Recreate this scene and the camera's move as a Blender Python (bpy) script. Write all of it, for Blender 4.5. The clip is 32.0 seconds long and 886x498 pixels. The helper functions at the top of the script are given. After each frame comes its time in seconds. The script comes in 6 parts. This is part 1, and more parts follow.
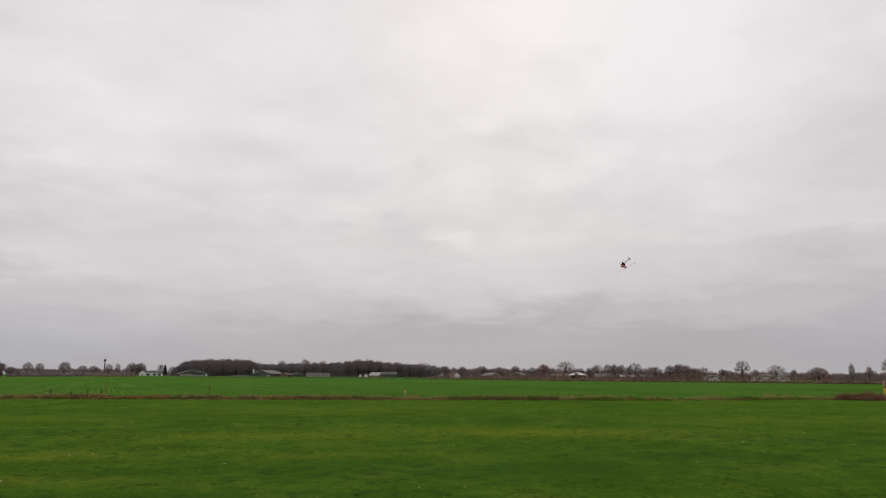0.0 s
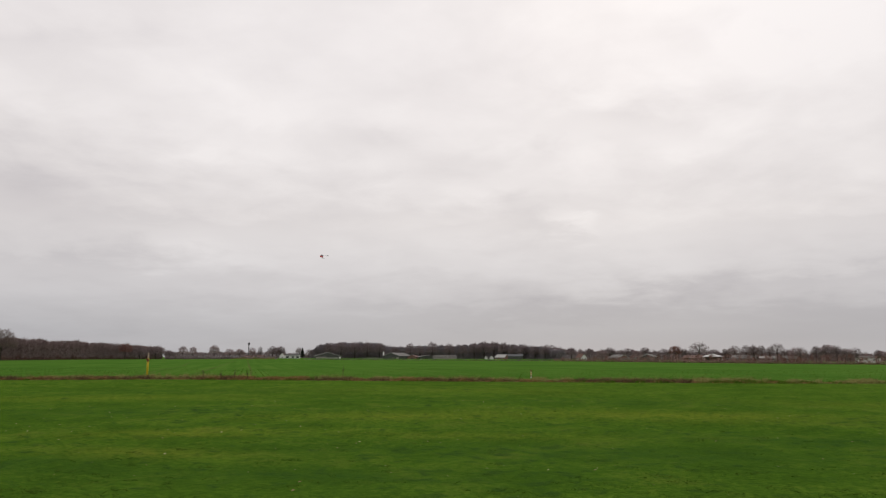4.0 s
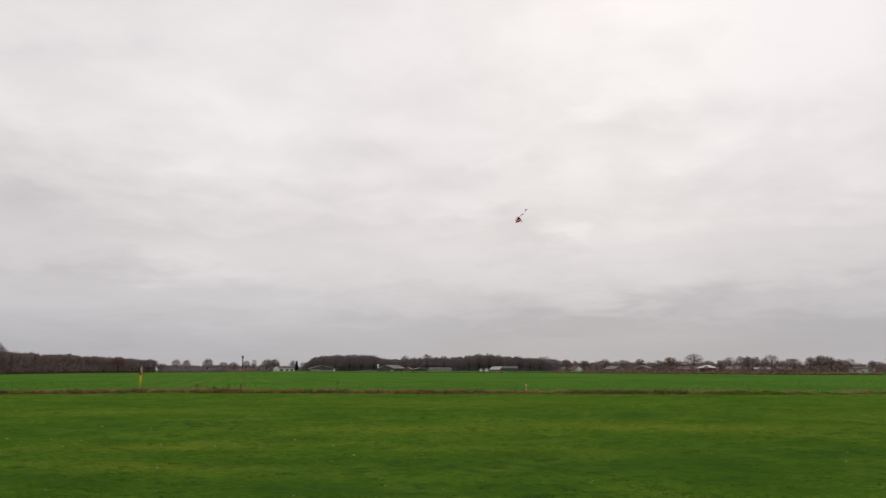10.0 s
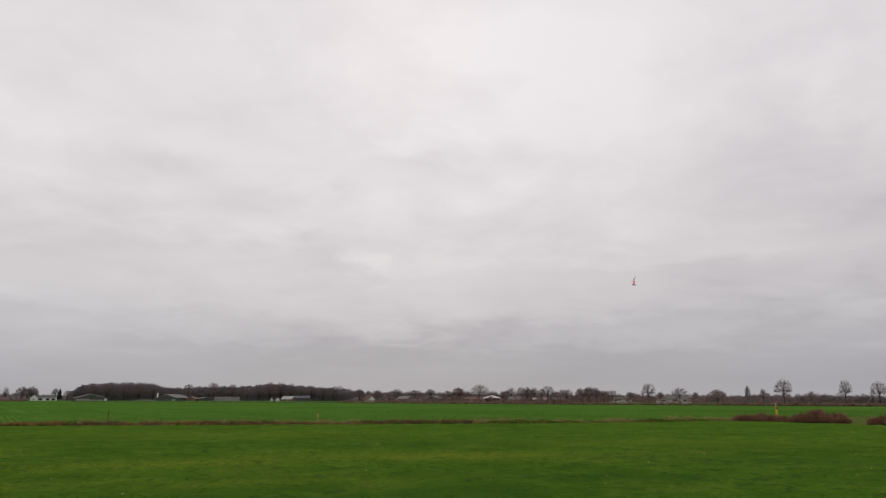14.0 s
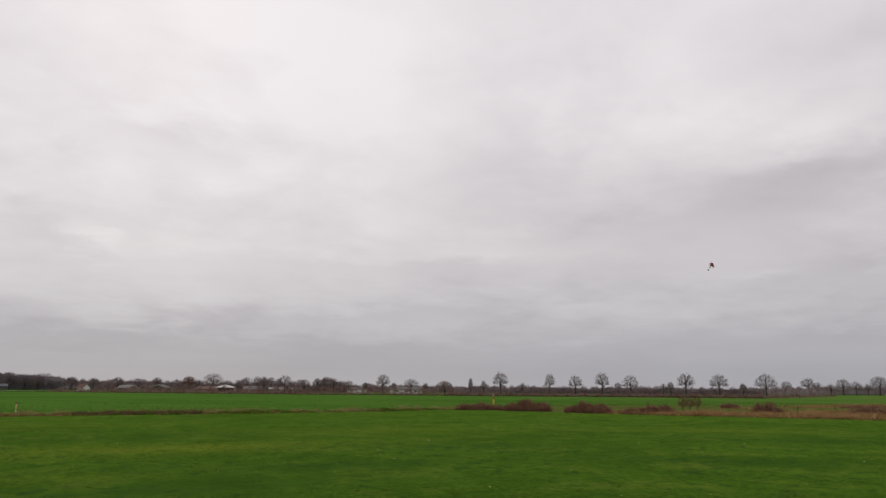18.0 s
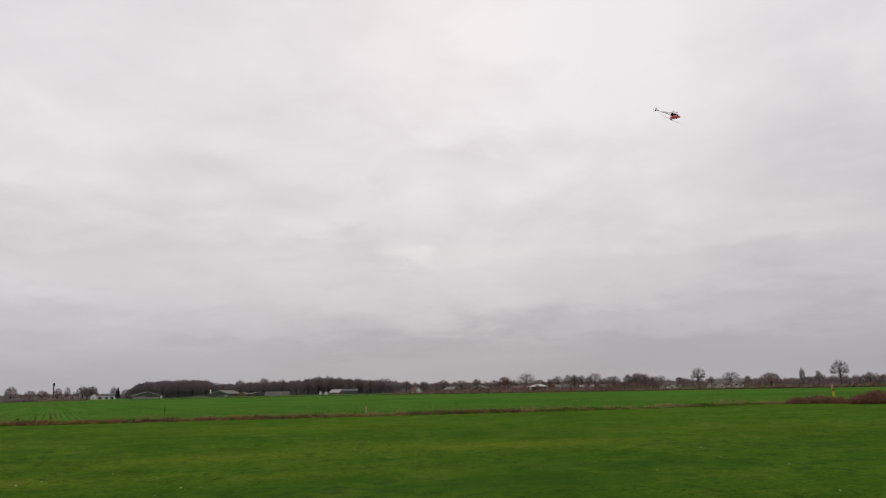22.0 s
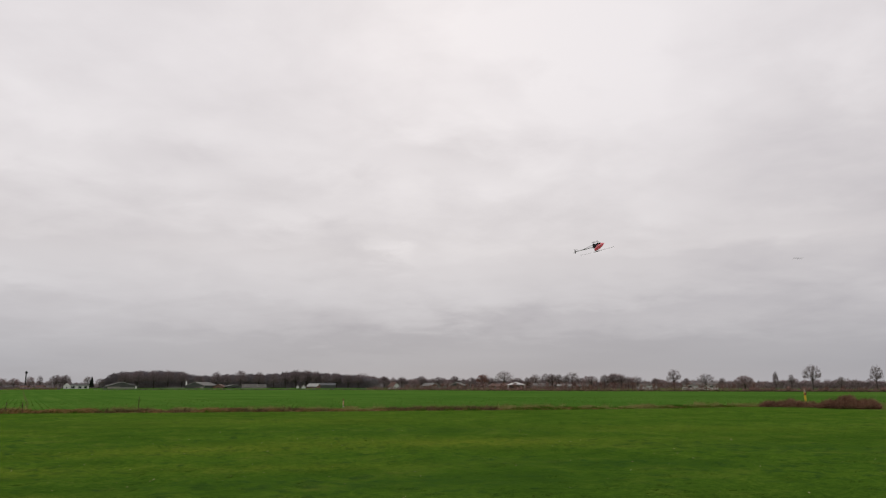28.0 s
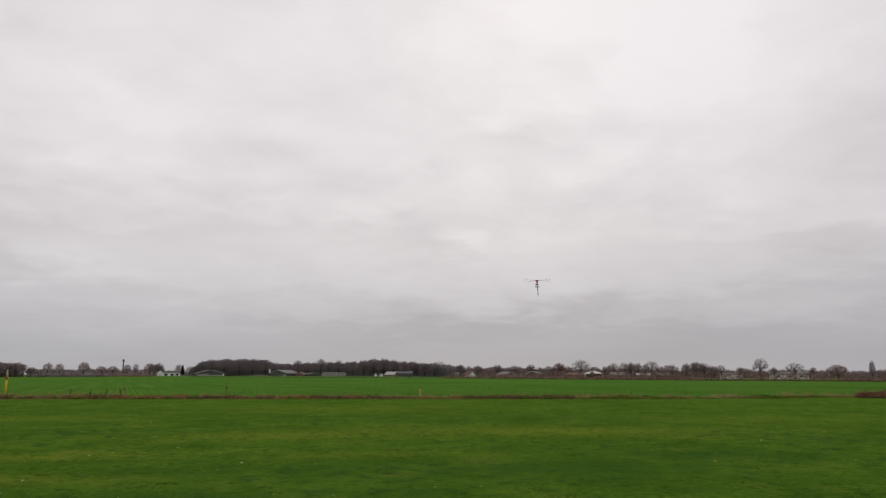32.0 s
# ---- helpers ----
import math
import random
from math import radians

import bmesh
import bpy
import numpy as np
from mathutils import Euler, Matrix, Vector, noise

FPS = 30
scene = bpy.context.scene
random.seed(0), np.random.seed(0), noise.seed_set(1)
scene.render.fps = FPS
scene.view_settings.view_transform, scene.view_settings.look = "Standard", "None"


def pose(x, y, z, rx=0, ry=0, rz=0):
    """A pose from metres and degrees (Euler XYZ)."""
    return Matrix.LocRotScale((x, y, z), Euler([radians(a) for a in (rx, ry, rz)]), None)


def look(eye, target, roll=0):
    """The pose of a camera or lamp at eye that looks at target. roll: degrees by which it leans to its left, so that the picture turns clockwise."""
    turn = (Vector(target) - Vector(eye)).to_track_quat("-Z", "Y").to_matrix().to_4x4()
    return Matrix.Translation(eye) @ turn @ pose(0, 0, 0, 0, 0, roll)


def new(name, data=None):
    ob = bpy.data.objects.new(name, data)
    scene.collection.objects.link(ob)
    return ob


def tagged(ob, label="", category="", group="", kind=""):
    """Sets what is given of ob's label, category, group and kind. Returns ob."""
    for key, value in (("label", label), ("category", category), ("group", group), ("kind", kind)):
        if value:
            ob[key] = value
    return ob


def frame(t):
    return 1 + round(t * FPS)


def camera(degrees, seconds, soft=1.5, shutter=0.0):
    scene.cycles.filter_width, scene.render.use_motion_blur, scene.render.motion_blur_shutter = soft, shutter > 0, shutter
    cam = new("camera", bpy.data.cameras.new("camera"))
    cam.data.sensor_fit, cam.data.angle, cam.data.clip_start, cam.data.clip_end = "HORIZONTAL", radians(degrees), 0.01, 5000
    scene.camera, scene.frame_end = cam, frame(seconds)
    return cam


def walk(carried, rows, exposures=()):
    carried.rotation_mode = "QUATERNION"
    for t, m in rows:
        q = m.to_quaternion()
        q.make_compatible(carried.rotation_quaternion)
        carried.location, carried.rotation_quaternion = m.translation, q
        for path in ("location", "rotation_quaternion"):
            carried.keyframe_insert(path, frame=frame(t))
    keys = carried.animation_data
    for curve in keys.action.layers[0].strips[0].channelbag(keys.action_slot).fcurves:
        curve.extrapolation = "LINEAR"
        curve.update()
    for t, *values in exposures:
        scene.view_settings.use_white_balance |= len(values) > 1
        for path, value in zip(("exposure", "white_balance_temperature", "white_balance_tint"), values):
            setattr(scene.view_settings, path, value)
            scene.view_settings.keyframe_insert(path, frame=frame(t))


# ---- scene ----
cam = camera(65, 32.0, soft=1.2, shutter=0.2)

# the stand on the lawn: seconds, pitch, roll and yaw of the camera
EYE = (0, 0, 1.7)
TURNS = [
    (0.0, 100.36, -0.33, -0.74),
    (0.5, 100.18, -0.14, -1.34),
    (1.0, 100.16, -0.20, -0.31),
    (1.5, 100.03, -0.18, 0.79),
    (2.0, 99.68, -0.19, 2.47),
    (2.5, 99.46, -0.05, 3.86),
    (3.0, 99.27, -0.17, 5.60),
    (3.5, 99.05, -0.18, 7.40),
    (5.5, 98.43, -0.59, 16.94),
    (6.0, 98.54, -0.64, 19.65),
    (6.5, 98.76, -0.44, 21.93),
    (7.0, 98.92, -0.53, 22.77),
    (7.5, 99.03, -0.37, 22.49),
    (8.0, 99.06, -0.27, 22.36),
    (8.5, 99.06, -0.24, 21.51),
    (9.0, 99.26, -0.28, 19.52),
    (9.5, 99.67, 0.04, 14.55),
    (10.0, 99.86, 0.01, 9.02),
    (10.5, 100.27, 0.05, 2.63),
    (11.0, 100.63, -0.32, -2.85),
    (11.5, 101.26, -0.50, -6.43),
    (12.0, 101.84, -0.59, -6.44),
    (12.5, 102.22, -0.24, -5.61),
    (13.0, 102.33, -0.04, -5.74),
    (13.5, 102.25, -0.01, -6.42),
    (14.0, 102.24, -0.10, -7.60),
    (14.5, 102.27, -0.24, -9.17),
    (15.0, 102.26, -0.47, -13.94),
    (15.5, 102.10, -0.48, -21.37),
    (17.5, 101.64, -0.71, -28.63),
    (18.0, 101.53, -0.36, -28.58),
    (18.5, 101.58, 0.21, -29.74),
    (19.0, 101.64, 0.25, -30.62),
    (19.5, 101.85, 0.16, -27.91),
    (20.0, 101.89, -0.28, -23.28),
    (20.5, 101.48, -0.40, -16.54),
    (21.0, 101.24, -0.04, -8.67),
    (21.5, 101.46, 0.48, -3.13),
    (22.0, 101.50, 1.23, -3.85),
    (22.5, 101.79, 0.81, -6.48),
    (23.0, 101.90, 0.54, -9.25),
    (23.5, 101.82, 0.10, -9.97),
    (24.0, 101.66, -0.04, -9.79),
    (24.5, 101.48, -0.12, -9.26),
    (25.0, 101.27, -0.16, -5.61),
    (25.5, 101.24, -0.24, -3.61),
    (27.5, 101.56, -0.26, -6.28),
    (28.0, 101.20, 0.07, -5.64),
    (28.5, 100.69, 0.32, -3.55),
    (29.0, 100.32, 0.07, -1.63),
    (29.5, 100.03, 0.02, -0.45),
    (30.0, 99.83, -0.28, 0.09),
    (30.5, 100.06, -0.38, 0.32),
    (31.0, 100.46, -0.28, 0.42),
    (31.5, 100.48, -0.09, 0.54),
    (32.0, 100.28, -0.13, 0.50),
]
walk(cam, [(t, pose(*EYE, rx, ry, rz)) for t, rx, ry, rz in TURNS], exposures=[(0, -0.02, 6450, 10), (5, 0.1, 6540, 9), (8.5, 0.1, 6540, 9), (11, 0.0, 6450, 10), (12, -0.09, 6400, 10.5), (15, -0.09, 6400, 10.5), (18, -0.05, 6400, 10.5), (21, -0.04, 6400, 10.5), (24, -0.1, 6400, 10.5), (28, -0.06, 6420, 10.5), (32, -0.03, 6430, 10)])


# ---------------------------------------------------------------- sky and light
world = bpy.data.worlds.new("sky")
scene.world = world
world.use_nodes = True


def wire(tree, a, out, b, inp):
    tree.links.new(a.outputs[out], b.inputs[inp])


def node(tree, kind, **values):
    n = tree.nodes.new(kind)
    for key, value in values.items():
        if key in n.inputs:
            n.inputs[key].default_value = value
    return n


def ramp_of(tree, stops):
    n = tree.nodes.new("ShaderNodeValToRGB")
    while len(n.color_ramp.elements) < len(stops):
        n.color_ramp.elements.new(0.5)
    for e, (p, c) in zip(n.color_ramp.elements, stops):
        e.position = p
        e.color = (*c, 1)
    return n


def maths(tree, op, a, b=None, clamp=False):
    n = tree.nodes.new("ShaderNodeMath")
    n.operation = op
    n.use_clamp = clamp
    for i, v in enumerate((a, b)):
        if v is None:
            continue
        if isinstance(v, (int, float)):
            n.inputs[i].default_value = v
        else:
            tree.links.new(v, n.inputs[i])
    return n.outputs[0]


SUN_AZ, SUN_EL = 4, 32


def build_sky():
    t = world.node_tree
    bg = t.nodes["Background"]
    co = t.nodes.new("ShaderNodeTexCoord")
    sep = t.nodes.new("ShaderNodeSeparateXYZ")
    wire(t, co, "Generated", sep, 0)
    z = maths(t, "MAXIMUM", sep.outputs[2], 0.0)
    lift = maths(t, "ADD", z, 0.17)
    u = maths(t, "DIVIDE", sep.outputs[0], lift)
    v = maths(t, "DIVIDE", sep.outputs[1], lift)
    flat = t.nodes.new("ShaderNodeCombineXYZ")
    t.links.new(u, flat.inputs[0])
    t.links.new(v, flat.inputs[1])
    big = node(t, "ShaderNodeTexNoise", Scale=0.60, Detail=3.0, Roughness=0.5, Distortion=0.3)
    mid = node(t, "ShaderNodeTexNoise", Scale=2.1, Detail=6.0, Roughness=0.52, Distortion=0.3)
    wire(t, flat, 0, big, "Vector")
    wire(t, flat, 0, mid, "Vector")
    fine = node(t, "ShaderNodeTexNoise", Scale=6.5, Detail=5.0, Roughness=0.55, Distortion=0.3)
    wire(t, flat, 0, fine, "Vector")
    cloud = maths(t, "ADD", maths(t, "MULTIPLY", big.outputs[0], 0.50), maths(t, "ADD", maths(t, "MULTIPLY", mid.outputs[0], 0.37), maths(t, "MULTIPLY", fine.outputs[0], 0.13)))
    # low down the haze evens the deck out
    even = ramp_of(t, [(0.0, (0.35, 0.35, 0.35)), (0.07, (0.50, 0.50, 0.50)), (0.22, (1.0, 1.0, 1.0))])
    t.links.new(z, even.inputs[0])
    cloud = maths(t, "ADD", 0.5, maths(t, "MULTIPLY", maths(t, "SUBTRACT", cloud, 0.5), even.outputs[0]))
    # broad thick and thin places of the deck: bearing, height, reach, depth, amount
    az = maths(t, "MULTIPLY", maths(t, "ARCTAN2", sep.outputs[0], sep.outputs[1]), 180 / math.pi)
    el = maths(t, "MULTIPLY", maths(t, "ARCSINE", sep.outputs[2]), 180 / math.pi)
    drift = maths(t, "SUBTRACT", mid.outputs[0], 0.5)
    fray = maths(t, "SUBTRACT", fine.outputs[0], 0.5)
    az = maths(t, "ADD", az, maths(t, "ADD", maths(t, "MULTIPLY", drift, 9), maths(t, "MULTIPLY", fray, 4)))
    el = maths(t, "ADD", el, maths(t, "ADD", maths(t, "MULTIPLY", drift, 5), maths(t, "MULTIPLY", fray, 2)))
    dome = t.nodes.new("ShaderNodeCombineXYZ")
    t.links.new(az, dome.inputs[0])
    t.links.new(el, dome.inputs[1])
    for a0, e0, wa, we, tilt, amount in DECK + CLOUDS_WEST + CLOUDS_NORTH + CLOUDS_EAST:
        place = t.nodes.new("ShaderNodeMapping")
        place.vector_type = "TEXTURE"
        place.inputs["Location"].default_value = (a0, e0, 0)
        place.inputs["Rotation"].default_value = (0, 0, radians(tilt))
        place.inputs["Scale"].default_value = (2.0 * wa, 2.0 * we, 1)
        bell = t.nodes.new("ShaderNodeTexGradient")
        bell.gradient_type = "QUADRATIC_SPHERE"
        wire(t, dome, 0, place, 0)
        wire(t, place, 0, bell, 0)
        cloud = maths(t, "ADD", cloud, maths(t, "MULTIPLY", bell.outputs["Fac"], 1.4 * amount))
    deck = ramp_of(t, [(0.16, (0.520, 0.488, 0.502)), (0.32, (0.615, 0.576, 0.588)), (0.48, (0.750, 0.706, 0.706)), (0.64, (0.870, 0.824, 0.820))])
    t.links.new(cloud, deck.inputs[0])
    # the deck thickens towards the horizon
    depth = ramp_of(t, [(0.0, (0.510, 0.534, 0.572)), (0.03, (0.530, 0.554, 0.592)), (0.09, (0.686, 0.695, 0.715)), (0.19, (0.878, 0.875, 0.868)), (0.42, (0.985, 0.985, 0.985)), (1.0, (1.03, 1.03, 1.03))])
    t.links.new(z, depth.inputs[0])
    mix = t.nodes.new("ShaderNodeMix")
    mix.data_type, mix.blend_type = "RGBA", "MULTIPLY"
    mix.inputs[0].default_value = 1.0
    t.links.new(deck.outputs[0], mix.inputs[6])
    t.links.new(depth.outputs[0], mix.inputs[7])
    air = t.nodes.new("ShaderNodeTexSky")
    air.sky_type, air.sun_disc = "NISHITA", False
    air.sun_elevation, air.sun_rotation = radians(SUN_EL), radians(SUN_AZ)
    thin = t.nodes.new("ShaderNodeMix")
    thin.data_type, thin.blend_type = "RGBA", "MULTIPLY"
    thin.inputs[0].default_value = 1.0
    wire(t, air, 0, thin, 6)
    thin.inputs[7].default_value = (0.004, 0.004, 0.004, 1)
    add = t.nodes.new("ShaderNodeMix")
    add.data_type, add.blend_type = "RGBA", "ADD"
    add.inputs[0].default_value = 1.0
    wire(t, mix, 2, add, 6)
    wire(t, thin, 2, add, 7)
    wire(t, add, 2, bg, "Color")
    bg.inputs["Strength"].default_value = 1.0


# thick and thin places of the cloud deck: bearing, height, reach along, reach across, tilt, amount
DECK = [(15, 27, 13, 14, 0, 0.13), (31, 20, 6, 8, 0, -0.03), (54, 14, 12, 4, 0, -0.17), (44, 23, 10, 8, 0, 0.07), (-45, 12, 16, 3, 0, -0.08), (-22, 20, 18, 9, 0, 0.08), (-28, 8, 16, 3, 0, 0.06), (24, 3.2, 30, 3.2, 0, -0.10), (9.5, 7.0, 8, 2.2, 0, 0.08), (2, 14, 14, 3, 0, -0.03), (58, 4, 16, 3, 0, -0.08), (-62, 24, 18, 10, 0, -0.05)]
CLOUDS_WEST = [(-54.0, 11.4, 4.7, 1.2, 10, -0.07), (-43.4, 21.6, 8.8, 1.0, 7, -0.035), (-42.3, 18.4, 9.8, 1.9, 0, 0.04), (-29.6, 8.6, 5.6, 1.0, 1, 0.06), (-37.2, 6.5, 12.1, 0.7, -1, -0.035), (-0.1, 10.6, 3.0, 0.7, -4, 0.07), (-5.0, 13.6, 3.7, 1.2, -4, 0.05), (4.7, 18.9, 7.0, 1.5, -15, -0.055), (-15.9, 17.2, 3.3, 0.7, -2, -0.045), (-1.4, 17.8, 6.0, 1.4, -1, 0.035), (4.5, 4.3, 6.5, 1.2, 5, -0.03), (-8.2, 10.8, 5.1, 0.6, 3, -0.035), (-31.5, 10.6, 9.8, 0.6, -1, -0.035), (-27.9, 16.3, 3.3, 1.2, 1, 0.035)]
CLOUDS_NORTH = [(8.0, 22.0, 5.1, 1.5, -1, 0.04), (-14.6, 18.2, 7.4, 1.0, 3, -0.045), (35.1, 21.1, 2.1, 2.1, -11, -0.06), (21.0, 21.8, 3.0, 2.0, -6, -0.035), (-9.8, 11.9, 9.8, 0.9, 3, -0.035), (17.9, 5.8, 14.0, 0.7, 4, -0.045), (-4.5, 3.5, 16.3, 1.2, 1, -0.05), (-14.3, 14.3, 3.0, 1.4, -12, 0.035), (-9.1, 7.0, 6.0, 0.7, 2, 0.035)]
CLOUDS_EAST = [(56.3, 15.9, 8.4, 2.0, 4, -0.095), (62.9, 17.7, 3.3, 1.5, 2, -0.085), (39.9, 12.8, 6.5, 0.9, 9, -0.065), (33.7, 11.6, 6.5, 0.7, 7, 0.055), (23.7, 13.4, 3.5, 1.5, 1, 0.045), (22.9, 28.2, 7.0, 3.0, 2, 0.065), (60.4, 8.4, 6.0, 1.2, 1, -0.055), (53.2, 8.5, 2.1, 0.5, -4, 0.05), (8.1, 18.7, 6.5, 1.5, -2, -0.028), (1.0, 10.7, 2.6, 0.7, -13, 0.065), (5.3, 3.6, 12.1, 1.2, 2, -0.025), (22.0, 10.2, 9.8, 0.7, 1, -0.035), (58.6, 19.3, 3.3, 1.2, 8, 0.055), (51.8, 22.0, 6.0, 0.9, -3, 0.04), (10.0, 16.3, 3.3, 0.7, -1, 0.035)]
build_sky()
sun = new("sun", bpy.data.lights.new("sun", "SUN"))
sun.data.energy, sun.data.angle, sun.data.color = 0.55, radians(40), (1.0, 0.97, 0.93)
sun.matrix_world = look((0, 0, 50), (-50 * math.sin(radians(SUN_AZ)), -50 * math.cos(radians(SUN_AZ)), 50 - 50 * math.tan(radians(SUN_EL))))

# ---------------------------------------------------------------- materials


def material(name, colours, scale=1.0, rough=0.7, metal=0.0, bump=0.0, fine=8.0, spread=0.0, island=0.0, spec=0.3, coords="Object", glow_through=0.0):
    """Noise at two scales between the colours; spread: change from object to object; island: from piece to piece."""
    m = bpy.data.materials.new(name)
    m.use_nodes = True
    t = m.node_tree
    s = t.nodes["Principled BSDF"]
    s.inputs["Roughness"].default_value, s.inputs["Metallic"].default_value = rough, metal
    s.inputs["Specular IOR Level"].default_value = spec
    co = t.nodes.new("ShaderNodeTexCoord")
    a = node(t, "ShaderNodeTexNoise", Scale=scale, Detail=4.0, Roughness=0.6)
    b = node(t, "ShaderNodeTexNoise", Scale=scale * fine, Detail=3.0, Roughness=0.65)
    wire(t, co, coords, a, "Vector")
    wire(t, co, coords, b, "Vector")
    f = maths(t, "ADD", maths(t, "MULTIPLY", a.outputs[0], 0.6), maths(t, "MULTIPLY", b.outputs[0], 0.4))
    if spread:
        f = maths(t, "ADD", f, maths(t, "MULTIPLY", maths(t, "SUBTRACT", t.nodes.new("ShaderNodeObjectInfo").outputs["Random"], 0.5), spread))
    if island:
        f = maths(t, "ADD", f, maths(t, "MULTIPLY", maths(t, "SUBTRACT", t.nodes.new("ShaderNodeNewGeometry").outputs["Random Per Island"], 0.5), island))
    n = len(colours)
    r = ramp_of(t, [(0.32 + 0.36 * i / max(n - 1, 1), c) for i, c in enumerate(colours)])
    t.links.new(f, r.inputs[0])
    wire(t, r, 0, s, "Base Color")
    if bump:
        h = node(t, "ShaderNodeBump", Strength=bump, Distance=0.05)
        wire(t, b, 0, h, "Height")
        wire(t, h, 0, s, "Normal")
    if glow_through:
        # thin blades let the light through
        leaf = t.nodes.new("ShaderNodeBsdfTranslucent")
        wire(t, r, 0, leaf, "Color")
        both = t.nodes.new("ShaderNodeMixShader")
        both.inputs[0].default_value = glow_through
        wire(t, s, 0, both, 1)
        wire(t, leaf, 0, both, 2)
        wire(t, both, 0, t.nodes["Material Output"], 0)
    return m


def mixed(t, factor, below, above, blend="MIX"):
    """Blend two colours, given as sockets or triples, by a socket or a number."""
    n = t.nodes.new("ShaderNodeMix")
    n.data_type, n.blend_type = "RGBA", blend
    for i, v in ((0, factor), (6, below), (7, above)):
        if isinstance(v, (int, float)):
            n.inputs[i].default_value = v
        elif isinstance(v, tuple):
            n.inputs[i].default_value = (*v, 1)
        else:
            t.links.new(v, n.inputs[i])
    return n.outputs[2]


def lawn_material():
    """Mown grass: lush and thin places, painted shade of tufts, yellowed patches, bare crumbs."""
    m = bpy.data.materials.new("mown_grass")
    m.use_nodes = True
    t = m.node_tree
    s = t.nodes["Principled BSDF"]
    s.inputs["Roughness"].default_value = 1.0
    s.inputs["Specular IOR Level"].default_value = 0.0
    s.inputs["Sheen Weight"].default_value, s.inputs["Sheen Roughness"].default_value = 0.11, 0.5
    s.inputs["Sheen Tint"].default_value = (0.45, 0.75, 0.10, 1)
    co = t.nodes.new("ShaderNodeTexCoord")
    noises = []
    for scale, detail, rough, twist in ((0.16, 4.0, 0.55, 0.5), (0.55, 5.0, 0.6, 0.4), (2.3, 4.0, 0.6, 0.3), (9.0, 5.0, 0.7, 0.0), (34.0, 3.0, 0.7, 0.0)):
        n = node(t, "ShaderNodeTexNoise", Scale=scale, Detail=detail, Roughness=rough, Distortion=twist)
        wire(t, co, "Object", n, "Vector")
        noises.append(n.outputs[0])
    field, patch, clump, blade, speck = noises
    f = maths(t, "ADD", maths(t, "MULTIPLY", field, 0.26), maths(t, "ADD", maths(t, "MULTIPLY", patch, 0.30), maths(t, "MULTIPLY", blade, 0.44)))
    base = ramp_of(t, [(0.40, (0.026, 0.066, 0.007)), (0.50, (0.050, 0.112, 0.010)), (0.60, (0.088, 0.160, 0.015))])
    t.links.new(f, base.inputs[0])
    colour = base.outputs[0]
    # yellowed thatch
    thin = ramp_of(t, [(0.52, (0, 0, 0)), (0.70, (0.5, 0.5, 0.5))])
    t.links.new(maths(t, "ADD", maths(t, "MULTIPLY", patch, 0.6), maths(t, "MULTIPLY", blade, 0.4)), thin.inputs[0])
    colour = mixed(t, thin.outputs[0], colour, (0.128, 0.152, 0.024))
    for x0, y0, wx, wy, turn, amount, tone in [(*p, (0.150, 0.182, 0.020)) for p in THIN_PATCHES] + [(*p, (0.022, 0.066, 0.012)) for p in DARK_PATCHES]:
        place = t.nodes.new("ShaderNodeMapping")
        place.vector_type = "TEXTURE"
        place.inputs["Location"].default_value = (x0, y0, 0)
        place.inputs["Rotation"].default_value = (0, 0, radians(turn))
        place.inputs["Scale"].default_value = (2 * wx, 2 * wy, 1)
        bell = t.nodes.new("ShaderNodeTexGradient")
        bell.gradient_type = "QUADRATIC_SPHERE"
        wire(t, co, "Object", place, 0)
        wire(t, place, 0, bell, 0)
        broken = maths(t, "MULTIPLY", maths(t, "SUBTRACT", maths(t, "ADD", clump, blade), 0.80), 4.0 * amount, clamp=True)
        here = maths(t, "MULTIPLY", bell.outputs["Fac"], broken, clamp=True)
        colour = mixed(t, here, colour, tone)
    # dark green spots: the small shade cast by tufts, put into the colour
    tuft_shade = ramp_of(t, [(0.53, (0, 0, 0)), (0.64, (0.85, 0.85, 0.85))])
    t.links.new(maths(t, "ADD", maths(t, "MULTIPLY", clump, 0.7), maths(t, "MULTIPLY", field, 0.3)), tuft_shade.inputs[0])
    colour = mixed(t, tuft_shade.outputs[0], colour, (0.019, 0.052, 0.012))
    # brown crumbs of soil and dead stems
    crumb = ramp_of(t, [(0.575, (0, 0, 0)), (0.67, (0.75, 0.75, 0.75))])
    t.links.new(maths(t, "ADD", maths(t, "MULTIPLY", speck, 0.55), maths(t, "MULTIPLY", patch, 0.45)), crumb.inputs[0])
    colour = mixed(t, crumb.outputs[0], colour, (0.100, 0.078, 0.028))
    t.links.new(colour, s.inputs["Base Color"])
    h = node(t, "ShaderNodeBump", Strength=0.9, Distance=0.09)
    t.links.new(maths(t, "ADD", maths(t, "MULTIPLY", clump, 0.9), blade), h.inputs["Height"])
    wire(t, h, 0, s, "Normal")
    return m


